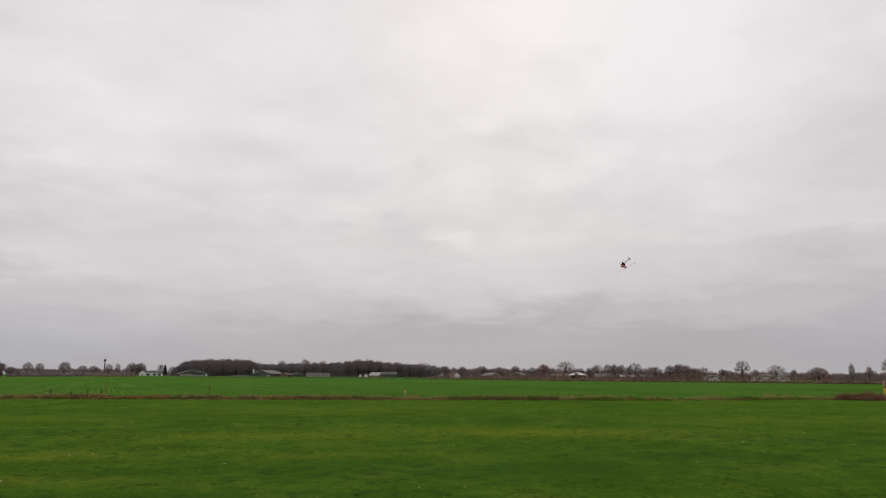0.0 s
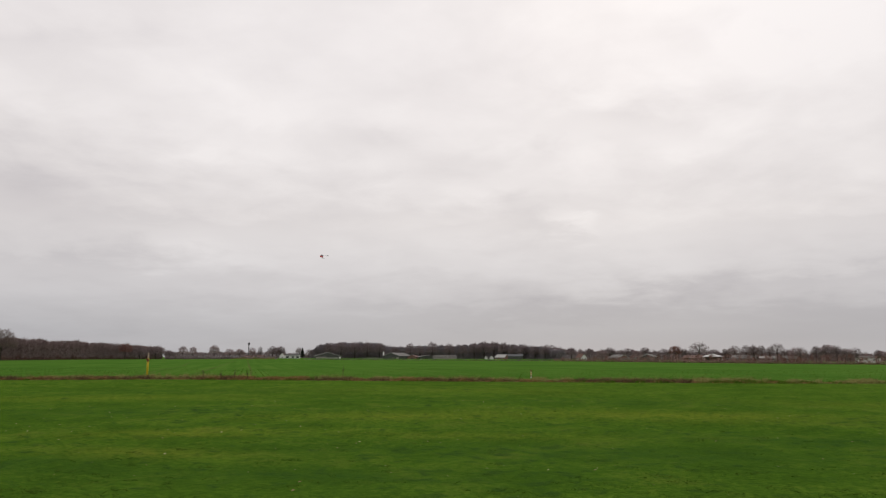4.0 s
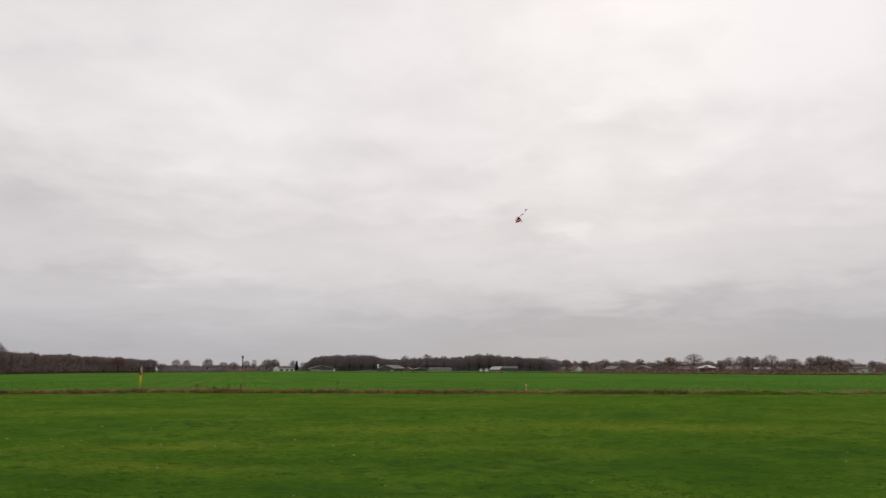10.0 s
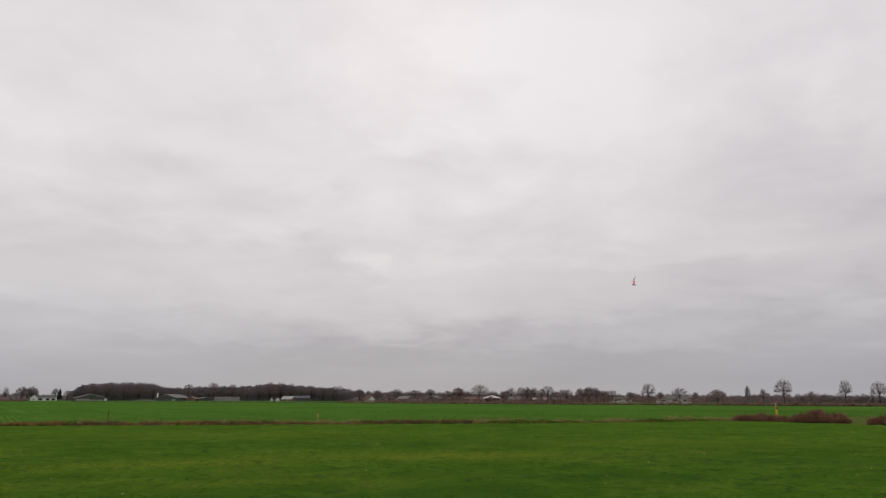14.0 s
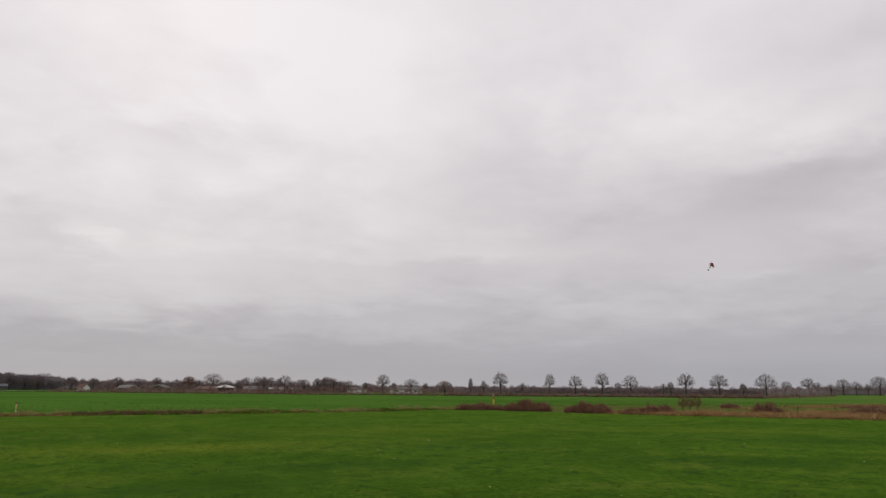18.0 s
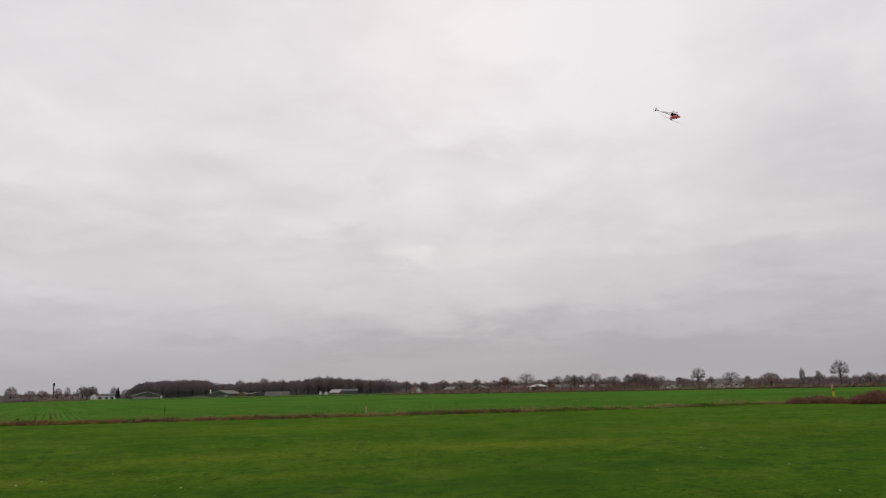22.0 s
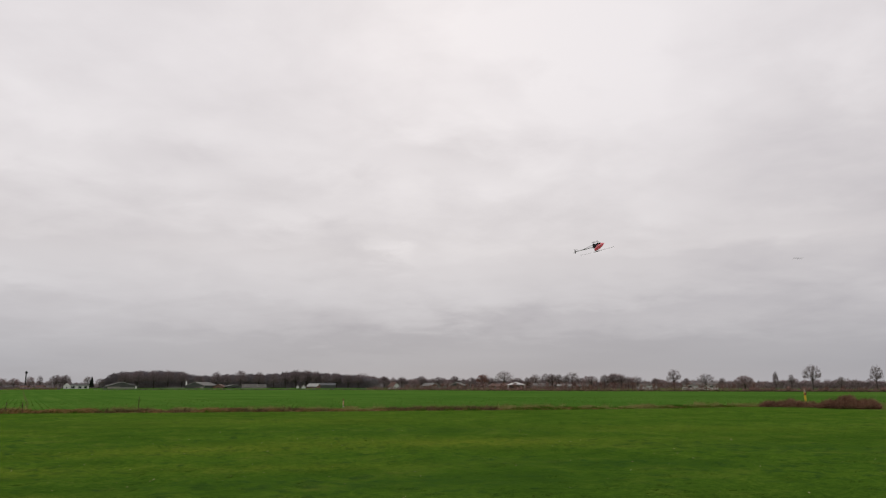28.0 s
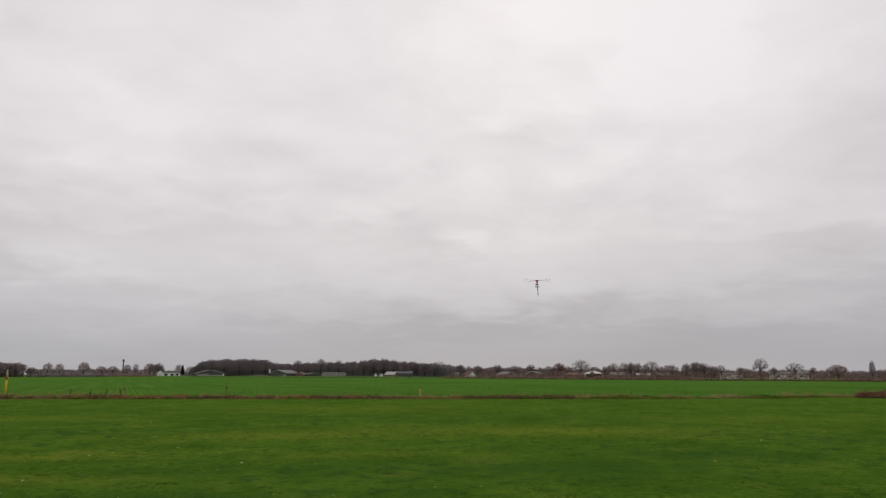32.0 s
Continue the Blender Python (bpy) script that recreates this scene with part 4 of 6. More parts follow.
hedge("yard_scrub", "low dull brown weeds before the barns", [(-20.6, 480), (-17, 460), (-8.5, 430), (-0.5, 385)], 0.9, 3, 90, DEEPTWIG, 16)
hedge("far_bank", "pale dry grass bank under the avenue trees", [(27, 247), (33, 240), (36, 236), (45, 232), (53.5, 229)], 0.42, 3, 60, PALESTRAW, 13)
hedge("far_verge", "pale dry grass line under the distant trees", [(53.6, 470), (60, 480), (67, 480)], 0.9, 4, 30, PALESTRAW, 18)
hedge("wood_edge", "brown brushwood along the foot of the near wood", [(-67, 226), (-54.9, 240), (-51.7, 251), (-48, 265), (-44.1, 287), (-40, 330), (-35.7, 409), (-31.2, 487)], 2.6, 4, 90, SCRUB, 14)
hedge("grass_bank", "pale dry grass strip along the far end of the wheat", [(-38, 360), (-35, 410), (-31, 455), (-26.6, 500), (-20.6, 466), (-17, 446), (-8.5, 416), (-0.5, 366), (2, 346), (8, 298), (15, 263), (18, 255), (27, 243)], 0.36, 4, 70, PALESTRAW, 15)

# ---------------------------------------------------------------- farm buildings


def gable_building(kind, az, d, w, deep, eave, ridge, turn, wall, roof, label, doors=(), windows=(), chimney=None, overhang=0.35, side_windows=(), group="farm buildings"):
    """Gable end towards local -y; w across it, deep along the ridge."""
    q = beyond(d) / d
    d, w, deep, overhang = d * q, w * q, deep * q, overhang * q
    ridge, eave = raised(ridge, q), raised(eave, q)
    doors = [(x0 * q, wd * q, min(raised(hd, q), eave * 0.95), mat) for x0, wd, hd, mat in doors]
    windows = [(x0 * q, raised(z0, q) + 0.3, ww * q, raised(z0 + hw, q) - raised(z0, q) - 0.3) for x0, z0, ww, hw in windows]
    side_windows = [(y0 * q, raised(z0, q) + 0.3, ww * q, raised(z0 + hw, q) - raised(z0, q) - 0.3) for y0, z0, ww, hw in side_windows]
    chimney = None if chimney is None else chimney * q
    x, y = spot(az, d)
    ob = thing(kind, (x, y), -az + turn, label, kind.replace("_", " "), group)
    bm = bmesh.new()
    a, b = w / 2, deep / 2
    prof = [(-a, 0), (a, 0), (a, eave), (0, ridge - 0.12), (-a, eave)]
    fr = [bm.verts.new((px, -b, pz)) for px, pz in prof]
    bk = [bm.verts.new((px, b, pz)) for px, pz in prof]
    bm.faces.new(fr)
    bm.faces.new(bk[::-1])
    for i in range(5):
        j = (i + 1) % 5
        if i not in (2, 3):
            bm.faces.new((fr[i], bk[i], bk[j], fr[j]))
    part("wall", bm_mesh("wall", bm, wall), ob)
    slope = math.atan2(ridge - eave, a)
    for sgn in (-1, 1):
        bm = bmesh.new()
        o = overhang
        ex, ez = sgn * (a + o * math.cos(slope)), eave - o * math.sin(slope)
        ring = [(sgn * 0.0, ridge), (ex, ez), (ex, ez + 0.18), (0, ridge + 0.2)]
        r0 = [bm.verts.new((px, -b - o, pz)) for px, pz in ring]
        r1 = [bm.verts.new((px, b + o, pz)) for px, pz in ring]
        bm.faces.new(r0)
        bm.faces.new(r1[::-1])
        for i in range(4):
            j = (i + 1) % 4
            bm.faces.new((r0[i], r1[i], r1[j], r0[j]))
        part("roof", bm_mesh("roof", bm, roof), ob)
    if kind == "barn":
        for sgn in (-1, 1):
            ex, ez = sgn * (a + 0.2), eave - 0.1
            ring = [[(0, -b - overhang - 0.06, ridge + 0.16), (0, -b - overhang - 0.003, ridge + 0.16), (0, -b - overhang - 0.003, ridge - 0.32), (0, -b - overhang - 0.06, ridge - 0.32)], [(ex, -b - overhang - 0.06, ez + 0.16), (ex, -b - overhang - 0.003, ez + 0.16), (ex, -b - overhang - 0.003, ez - 0.32), (ex, -b - overhang - 0.06, ez - 0.32)]]
            part("bargeboard", bm_mesh("bargeboard", loft_bm(ring), PALESHEET), ob, "pale roof-edge board")
    for x0, wd, hd, mat in doors:
        dr = part("door", bm_mesh("door", box_bm(x0 - wd / 2, x0 + wd / 2, -b - 0.08, -b + 0.02, 0.02, hd, 0.02), mat), ob)
        part("door_rail", bm_mesh("door_rail", box_bm(x0 - wd / 2, x0 + wd / 2, -b - 0.11, -b - 0.078, hd * 0.48, hd * 0.53), GALV), dr)
    for x0, z0, ww, hw in windows:
        wn = part("window", bm_mesh("window_frame", box_bm(x0 - ww / 2, x0 + ww / 2, -b - 0.06, -b + 0.02, z0, z0 + hw, 0.015), WHITE), ob)
        part("pane", bm_mesh("pane", box_bm(x0 - ww / 2 + 0.12, x0 + ww / 2 - 0.12, -b - 0.075, -b - 0.05, z0 + 0.12, z0 + hw - 0.12), GLASS), wn)
    for y0, z0, ww, hw in side_windows:
        wn = part("window", bm_mesh("window_frame", box_bm(-a - 0.06, -a + 0.02, y0 - ww / 2, y0 + ww / 2, z0, z0 + hw, 0.015), WHITE), ob)
        part("pane", bm_mesh("pane", box_bm(-a - 0.075, -a - 0.05, y0 - ww / 2 + 0.12, y0 + ww / 2 - 0.12, z0 + 0.12, z0 + hw - 0.12), GLASS), wn)
    if chimney is not None:
        ch = part("chimney", bm_mesh("chimney", box_bm(-0.4, 0.4, chimney - 0.4, chimney + 0.4, ridge - 0.6, ridge + 1.1, 0.04), BRICK), ob)
        part("chimney_cap", bm_mesh("chimney_cap", box_bm(-0.48, 0.48, chimney - 0.48, chimney + 0.48, ridge + 1.1, ridge + 1.22, 0.02), STONEWALL), ch)
    return ob


gable_building("barn", -18.82, 560, 20.9, 26, 2.4, 5.3, 3, DARKWALL, SHEET, "wide low barn with dark green gable and grey sheet roof", doors=((-5.0, 8.0, 2.0, STONEWALL), (3.5, 4.0, 2.0, DARKWALL), (9.3, 1.4, 2.1, WHITE)))
gable_building("barn", -13.13, 553, 14.8, 22, 2.8, 5.2, -26, DARKWALL, SHEET, "dark barn with a pale grey sheet roof", doors=((1.5, 4.0, 2.2, DARKWALL), (5.3, 2.4, 1.9, STONEWALL)))
gable_building("shed", -11.84, 552, 7.6, 7, 1.9, 3.6, -20, BRICK, TILE, "small brown shed between the barns", doors=((0, 2.0, 1.4, DARKWALL),))
gable_building("shed", -10.89, 551, 9.8, 8, 2.2, 3.3, 8, DARKWALL, PALESHEET, "low dark shed with a white sheet roof", doors=((0, 3.0, 1.5, RUBBER),), overhang=0.6)
gable_building("shed", -15.13, 556, 17.2, 5, 1.3, 2.0, 0, STONEWALL, SHEET, "long low shelter with a grey roof", overhang=0.5)
gable_building("house", -5.95, 521, 2.1, 4, 1.72, 3.10, 0, WHITEWALL, TILE, "small white gabled outbuilding", overhang=0.1, group="white outbuildings")
gable_building("house", -5.49, 516, 2.9, 4, 1.72, 3.10, 0, WHITEWALL, TILE, "small white gabled outbuilding", overhang=0.1, group="white outbuildings")
gable_building("house", -4.63, 507, 7.4, 8, 1.98, 3.96, 58, BRICK, PALESHEET, "house with a pale grey roof", side_windows=((-2, 0.7, 1.4, 1.1), (2, 0.7, 1.4, 1.1)))
gable_building("shed", -3.57, 496, 4.4, 10, 2.84, 4.13, 86, DARKWALL, BLUE, "dark shed with a blue-grey sheet roof")
gable_building("house", 1.68, 445, 4.6, 5.5, 2.0, 4.3, 35, WHITEWALL, TILE, "farmhouse with white gable and brown tiled roof", windows=((-1.0, 0.7, 0.8, 1.1), (1.0, 0.7, 0.8, 1.1)), chimney=1.5, side_windows=((-2, 0.7, 1.1, 1.0), (2.0, 0.7, 1.1, 1.0)))
gable_building("barn", 4.59, 424, 7.9, 8, 2.15, 3.70, 42, BRICK, SHEET, "brick barn with a weathered grey roof", doors=((0, 2.6, 2.0, DARKWALL),), side_windows=((-3, 0.9, 1.4, 0.8), (3, 0.9, 1.4, 0.8)))
gable_building("barn", 6.87, 406, 8.3, 10, 2.41, 3.96, -14, DARKWALL, SHEET, "dark barn with pale roof edges", doors=((-1.2, 2.8, 2.0, BRICK),), windows=((2.2, 1.0, 1.2, 0.9),))
gable_building("house", 10.20, 381, 8.4, 9, 1.9, 3.2, 68, BRICK, TILE, "brown brick house with a tiled roof", side_windows=((-3, 0.7, 1.2, 1.1), (0.5, 0.7, 1.2, 1.1)), chimney=-2.5)
gable_building("shed", 15.35, 354, 3.4, 6.5, 2.0, 2.7, 88, STONEWALL, PALESHEET, "low pale building behind the roadside trees", side_windows=((-1.8, 0.8, 1.4, 0.9), (1.8, 0.8, 1.4, 0.9)))
gable_building("shed", 13.75, 362, 5.0, 10.5, 1.9, 3.2, 84, BRICK, SHEET, "long low grey-roofed building behind the trees", side_windows=((-3.6, 0.8, 1.6, 0.9), (-1.2, 0.8, 1.6, 0.9), (1.2, 0.8, 1.6, 0.9), (3.6, 0.8, 1.6, 0.9)))
gable_building("shed", 16.84, 352, 3.4, 7, 1.9, 3.0, 60, BRICK, SHEET, "low outbuilding with a grey roof under the trees", side_windows=((0, 0.8, 1.6, 0.9),))
gable_building("shed", 21.67, 350, 3.4, 9, 2.3, 2.9, 88, WHITEWALL, SHEET, "low white building half hidden by hedges", side_windows=((-2.5, 0.8, 1.4, 0.9), (2.5, 0.8, 1.4, 0.9)))
gable_building("house", 25.57, 342, 5.0, 15, 2.35, 3.3, 86, WHITEWALL, SHEET, "long white house behind bare trees", side_windows=((-5, 0.8, 1.6, 1.2), (-1, 0.8, 1.6, 1.2), (4, 0.8, 1.6, 1.2)))
gable_building("house", -21.50, 552, 7.3, 11, 3.0, 4.1, 84, WHITEWALL, SLATE, "white farmhouse with a dark roof", side_windows=((-4.0, 0.4, 2.0, 1.9), (-0.6, 0.4, 2.0, 1.9), (3.6, 0.4, 2.4, 1.9)), chimney=2)
gable_building("house", -22.30, 548, 4.0, 5, 2.8, 4.5, -4, WHITEWALL, TILE, "small white gabled annexe", windows=((0, 0.8, 0.8, 1.1),), overhang=0.1, group="white outbuildings")
gable_building("house", -24.12, 574, 6.5, 9, 1.3, 2.8, 66, BRICK, TILE, "red brick house with a tiled roof", side_windows=((-2.5, 0.7, 1.2, 1.1), (2, 0.7, 1.2, 1.1)))
gable_building("house", -25.08, 574, 5.6, 8, 1.3, 2.6, 64, BRICK, TILE, "red brick house with a tiled roof", side_windows=((-2, 0.7, 1.2, 1.1), (2, 0.7, 1.2, 1.1)))


def greenhouse(az, d, w, h):
    q = beyond(d) / d
    d, w, h = d * q, w * q, raised(h, q)
    ob = thing("greenhouse", spot(az, d), -az, "long weathered greenhouse with a striped glass roof", "greenhouse")
    part("wall", bm_mesh("wall", box_bm(-w / 2, w / 2, -2.5, 2.5, 0, 1.2, 0.03), STONEWALL), ob)
    n = 12
    for i in range(n):
        x0 = -w / 2 + w * i / n
        part("roof_pane", bm_mesh("roof_pane", loft_bm([[(x0 + 0.06, -2.6, 1.2), (x0 + 0.06, 0, h), (x0 + 0.06, 0, h - 0.08), (x0 + 0.06, -2.6, 1.1)], [(x0 + w / n - 0.22, -2.6, 1.2), (x0 + w / n - 0.22, 0, h), (x0 + w / n - 0.22, 0, h - 0.08), (x0 + w / n - 0.22, -2.6, 1.1)]]), SHEET if i % 2 else ROOFGLASS), ob)
        part("rafter", bm_mesh("rafter", loft_bm([[(x0 - 0.06, -2.62, 1.2), (x0 - 0.06, 0, h + 0.02), (x0 - 0.06, 0, h - 0.16), (x0 - 0.06, -2.62, 1.02)], [(x0 + 0.06, -2.62, 1.2), (x0 + 0.06, 0, h + 0.02), (x0 + 0.06, 0, h - 0.16), (x0 + 0.06, -2.62, 1.02)]]), STONEWALL), ob)
    part("back_wall", bm_mesh("back_wall", box_bm(-w / 2, w / 2, 0.0, 2.4, 1.2, h - 0.1), DARKWALL), ob)


greenhouse(-9.27, 549, 17.8, 3.7)


def pavilion(az, d, w, deep, eave, top):
    """An open shelter: hipped white roof on posts, dark store behind."""
    q = beyond(d) / d
    d, w, deep, eave, top = d * q, w * q, deep * q, raised(eave, q), raised(top, q)
    ob = thing("pavilion", spot(az, d), -az + 6, "open dark shelter with a white hipped sheet roof", "shelter", "farm buildings")
    a, b, k = w / 2, deep / 2, w * 0.06
    low = [(-a, -b), (a, -b), (a, b), (-a, b)]
    bm = bmesh.new()
    rim = [bm.verts.new((x, y, eave)) for x, y in low]
    edge = [bm.verts.new((x, y, eave + 0.22)) for x, y in low]
    ridge = [bm.verts.new((-k, 0, top)), bm.verts.new((k, 0, top))]
    bm.faces.new(rim[::-1])
    for i in range(4):
        bm.faces.new((rim[i], rim[(i + 1) % 4], edge[(i + 1) % 4], edge[i]))
    bm.faces.new((edge[0], edge[1], ridge[1], ridge[0]))
    bm.faces.new((edge[2], edge[3], ridge[0], ridge[1]))
    bm.faces.new((edge[1], edge[2], ridge[1]))
    bm.faces.new((edge[3], edge[0], ridge[0]))
    part("roof", bm_mesh("roof", bm, WHITEWALL), ob, "white hipped roof")
    post = bm_mesh("post", box_bm(-0.12, 0.12, -0.12, 0.12, 0, eave, 0.02), WHITE)
    for x, y in ((-a + 0.5, -b + 0.5), (a - 0.5, -b + 0.5), (a - 0.5, b - 0.5), (-a + 0.5, b - 0.5)):
        part("post", post, ob, m=pose(x, y, 0))
    part("store", bm_mesh("store", box_bm(-a + 1.4, a - 0.9, -0.5, b - 0.8, 0, eave - 0.02, 0.02), DARKWALL), ob, "dark boarded store")


pavilion(11.52, 371, 9.2, 6.5, 2.55, 4.05)


def feed_silo(az, d, r, h):
    q = beyond(d) / d
    d, r, h = d * q, r * q, raised(h, q)
    ob = thing("feed_silo", spot(az, d), 0, "slim white feed silo between the barns", "silo", "farm buildings")
    part("drum", bm_mesh("drum", turned_bm([(0.15, 0.9), (r, 2.0), (r, h - 0.7), (0.2, h)], 14), WHITE, True), ob)
    leg = bm_mesh("leg", box_bm(-0.06, 0.06, -0.06, 0.06, 0, 2.0), GALV)
    for k in range(4):
        part("leg", leg, ob, m=pose(r * 0.8 * math.cos(k * math.pi / 2), r * 0.8 * math.sin(k * math.pi / 2), 0))


feed_silo(-14.28, 556, 0.5, 6.2)


def yard_wall(az, d, w, h, turn, label):
    q = beyond(d) / d
    d, w, h = d * q, w * q, max(raised(h, q), 1.2)
    ob = thing("yard_wall", spot(az, d), -az + turn, label, "wall")
    part("panel", bm_mesh("panel", box_bm(-w / 2, w / 2, -0.15, 0.15, 0, h, 0.03), STONEWALL), ob)
    part("coping", bm_mesh("coping", box_bm(-w / 2 - 0.05, w / 2 + 0.05, -0.22, 0.22, h, h + 0.1, 0.02), PALESHEET), ob)


yard_wall(5.35, 416, 10.1, 1.8, 8, "pale concrete yard wall beside the brick barn")
yard_wall(-18.4, 535, 9, 1.4, 0, "low pale concrete wall before the barn")


def fence(az0, az1, d, n):
    d = beyond(d)
    x0, y0 = spot(az0, d)
    x1, y1 = spot(az1, d)
    ob = thing("fence", (x0, y0), math.degrees(math.atan2(y1 - y0, x1 - x0)), "pale timber fence along the farmyard", "fence")
    length = math.hypot(x1 - x0, y1 - y0)
    post = bm_mesh("post", box_bm(-0.2, 0.2, -0.15, 0.15, 0, 1.8, 0.03), TIMBER)
    for i in range(n):
        part("post", post, ob, m=pose(length * i / (n - 1), 0, 0))
    for z in (0.7, 1.4):
        part("rail", bm_mesh("rail", box_bm(0, length, 0.12, 0.18, z, z + 0.16), TIMBER), ob)


fence(-25.92, -23.05, 548, 17)


def car(az, d, turn):
    ob = thing("car", spot(az, d), -az + turn, "white car parked far along the road", "car")
    prof = [(-2.0, 0.35), (-2.0, 0.8), (-1.75, 0.92), (-1.2, 1.38), (0.35, 1.42), (1.0, 0.98), (1.85, 0.82), (2.0, 0.6), (2.0, 0.35)]
    part("body", bm_mesh("body", loft_bm([[(x, -0.8, z) for x, z in prof], [(x, 0.8, z) for x, z in prof]]), WHITE), ob)
    for sgn in (-1, 1):
        part("side_window", bm_mesh("side_window", box_bm(-1.15, 0.6, sgn * 0.81 - 0.01, sgn * 0.81 + 0.01, 0.98, 1.3), GLASS), ob)
        for x in (-1.25, 1.25):
            bm = bmesh.new()
            bmesh.ops.create_cone(bm, cap_ends=True, segments=18, radius1=0.32, radius2=0.32, depth=0.2)
            wh = part("wheel", bm_mesh("wheel", bm, RUBBER), ob, m=pose(x, sgn * 0.72, 0.32, 90))
            bm = bmesh.new()
            bmesh.ops.create_cone(bm, cap_ends=True, segments=14, radius1=0.19, radius2=0.17, depth=0.22)
            part("rim", bm_mesh("rim", bm, SILVER), wh)


car(60.65, 590, 0)

# ---------------------------------------------------------------- verge, brambles and reeds


def strip_grass(name, label, area, count, height, width, mat, seed, category="dry grass", droop=0.35, ground=None):
    """area: a function that gives count places on the ground and a height factor for each."""
    rng = np.random.default_rng(seed)
    xy, f = area(rng, count)
    k = len(xy)
    h = height * f * rng.uniform(0.55, 1.25, k)
    base = np.c_[xy, ground(xy) if ground else np.zeros(k)]
    tip = base + np.c_[rng.normal(0, droop, (k, 2)) * h[:, None], h]
    s = Sticks()
    s.twigs(base, tip, rng.uniform(0.6, 1.4, k) * width, rng)
    tagged(new(name, tri_mesh(name, *s.arrays(), [mat])), label, category, kind="stuff")


def verge_area(low, high, amount):
    """Places across the verge from low to high (0: lawn side, 1: field side); amount: how full it is along x."""
    ax, av = [p[0] for p in amount], [p[1] for p in amount]

    def area(rng, n):
        x = np.concatenate([rng.uniform(-78, 33, int(n * 0.85)), rng.uniform(-130, -78, n - int(n * 0.85))])
        full = np.interp(x, ax, av)
        lump = 0.42 + 0.42 * np.sin(x * 0.83 + seed_of(low)) * np.sin(x * 0.31 + 0.7) + 0.34 * np.sin(x * 2.1 + 3 * low) * np.sin(x * 0.97) + 0.26 * np.sin(x * 4.3 + 9 * low) * np.sin(x * 1.7 + 1)
        lump = lump + 0.9 * (value_noise(x * 0.45, x * 0 + 5 * low, 31) - 0.5) + 0.7 * (value_noise(x * 1.6, x * 0 + 3 * low, 32) - 0.5)
        keep = rng.random(n) < np.clip(full * (0.05 + 1.5 * lump), 0.02, 1)
        x, lump, full = x[keep], lump[keep], full[keep]
        f = np.interp(x, [p[0] for p in FRONT], [p[1] for p in FRONT])
        b = np.interp(x, [p[0] for p in BACK], [p[1] for p in BACK])
        y = f + (b - f) * (low + (high - low) * rng.beta(1.8, 1.8, len(x)))
        return np.c_[x, y], np.clip(lump, 0.2, 1.3) * (0.55 + 0.45 * full)

    return area


def seed_of(v):
    return 2.7 * v


strip_grass("verge_grass", "tufted dead brown grass along the ditch verge", verge_area(0.05, 0.75, [(-130, 1), (-20, 1), (0, 0.8), (6, 0.4), (20, 0.2), (33, 0.3)]), 70000, 0.27, 0.060, STRAW, 21, droop=1.1)
strip_grass("verge_weeds", "dark withered weeds in the ditch verge", verge_area(0.1, 0.6, [(-130, 0.2), (-45, 0.2), (-34, 0.9), (-14, 1), (0, 0.8), (6, 0.35), (14, 0.12), (33, 0.2)]), 26000, 0.27, 0.06, WEED, 22, "weeds", 1.1)
strip_grass("verge_straw", "pale straw-coloured grass on the field side of the verge", verge_area(0.55, 1.1, [(-130, 1), (-50, 1), (-36, 0.8), (-24, 0.5), (0, 0.5), (14, 0.6), (26, 0.6), (33, 0.6)]), 38000, 0.30, 0.045, PALESTRAW, 23, droop=0.8)
strip_grass("verge_green", "green grass growing through the dead verge", verge_area(-0.05, 1.0, [(-130, 0.7), (-20, 0.5), (4, 0.8), (12, 1), (33, 1)]), 56000, 0.24, 0.05, BLADE, 24, "grass", 0.8)


def tussock_area(west, east, low, high):
    """Blades gathered in loose tussocks along the verge."""

    def area(rng, n):
        m = n // 40
        cx = rng.uniform(west, east, m)
        cx = cx[rng.random(m) < np.clip(2.2 * value_noise(cx * 0.35, cx * 0 + low * 9, 21) - 0.45, 0.05, 1)]
        f = np.interp(cx, [p[0] for p in FRONT], [p[1] for p in FRONT])
        b = np.interp(cx, [p[0] for p in BACK], [p[1] for p in BACK])
        cy = f + (b - f) * rng.uniform(low, high, len(cx))
        size = np.repeat(rng.uniform(0.5, 1.25, len(cx)), 40)
        p = np.repeat(np.c_[cx, cy], 40, axis=0) + rng.normal(0, 1, (len(size), 2)) * (0.22, 0.18) * size[:, None]
        return p, size

    return area


strip_grass("straw_tussocks", "pale straw tussocks standing along the verge", tussock_area(-110, 34, 0.45, 1.1), 40 * 600, 0.36, 0.035, PALESTRAW, 25, droop=0.45)
strip_grass("brown_tussocks", "dark brown dead tussocks along the ditch", tussock_area(-60, 9, 0.1, 0.7), 40 * 420, 0.29, 0.04, WEED, 26, droop=0.6)


def wheat_area(rng, n):
    """Tufts of wheat in drilled rows behind the verge, thinning with distance."""
    x = rng.uniform(-85, 115, n)
    b = np.interp(x, [p[0] for p in BACK], [p[1] for p in BACK])
    y = b + 60 * rng.random(n) ** 1.7
    row = np.round((x * math.cos(radians(25)) + y * math.sin(radians(25))) / 0.5) * 0.5
    shift = row - (x * math.cos(radians(25)) + y * math.sin(radians(25)))
    x, y = x + 0.8 * shift * math.cos(radians(25)), y + 0.8 * shift * math.sin(radians(25))
    lush = 0.75 + 0.25 * np.sin(x * 0.31 + 0.2 * y) * np.sin(y * 0.17 - x * 0.11) + 0.25 * np.sin(x * 1.3) * np.sin(y * 0.9)
    return np.c_[x, y], np.clip(lush, 0.3, 1.3)


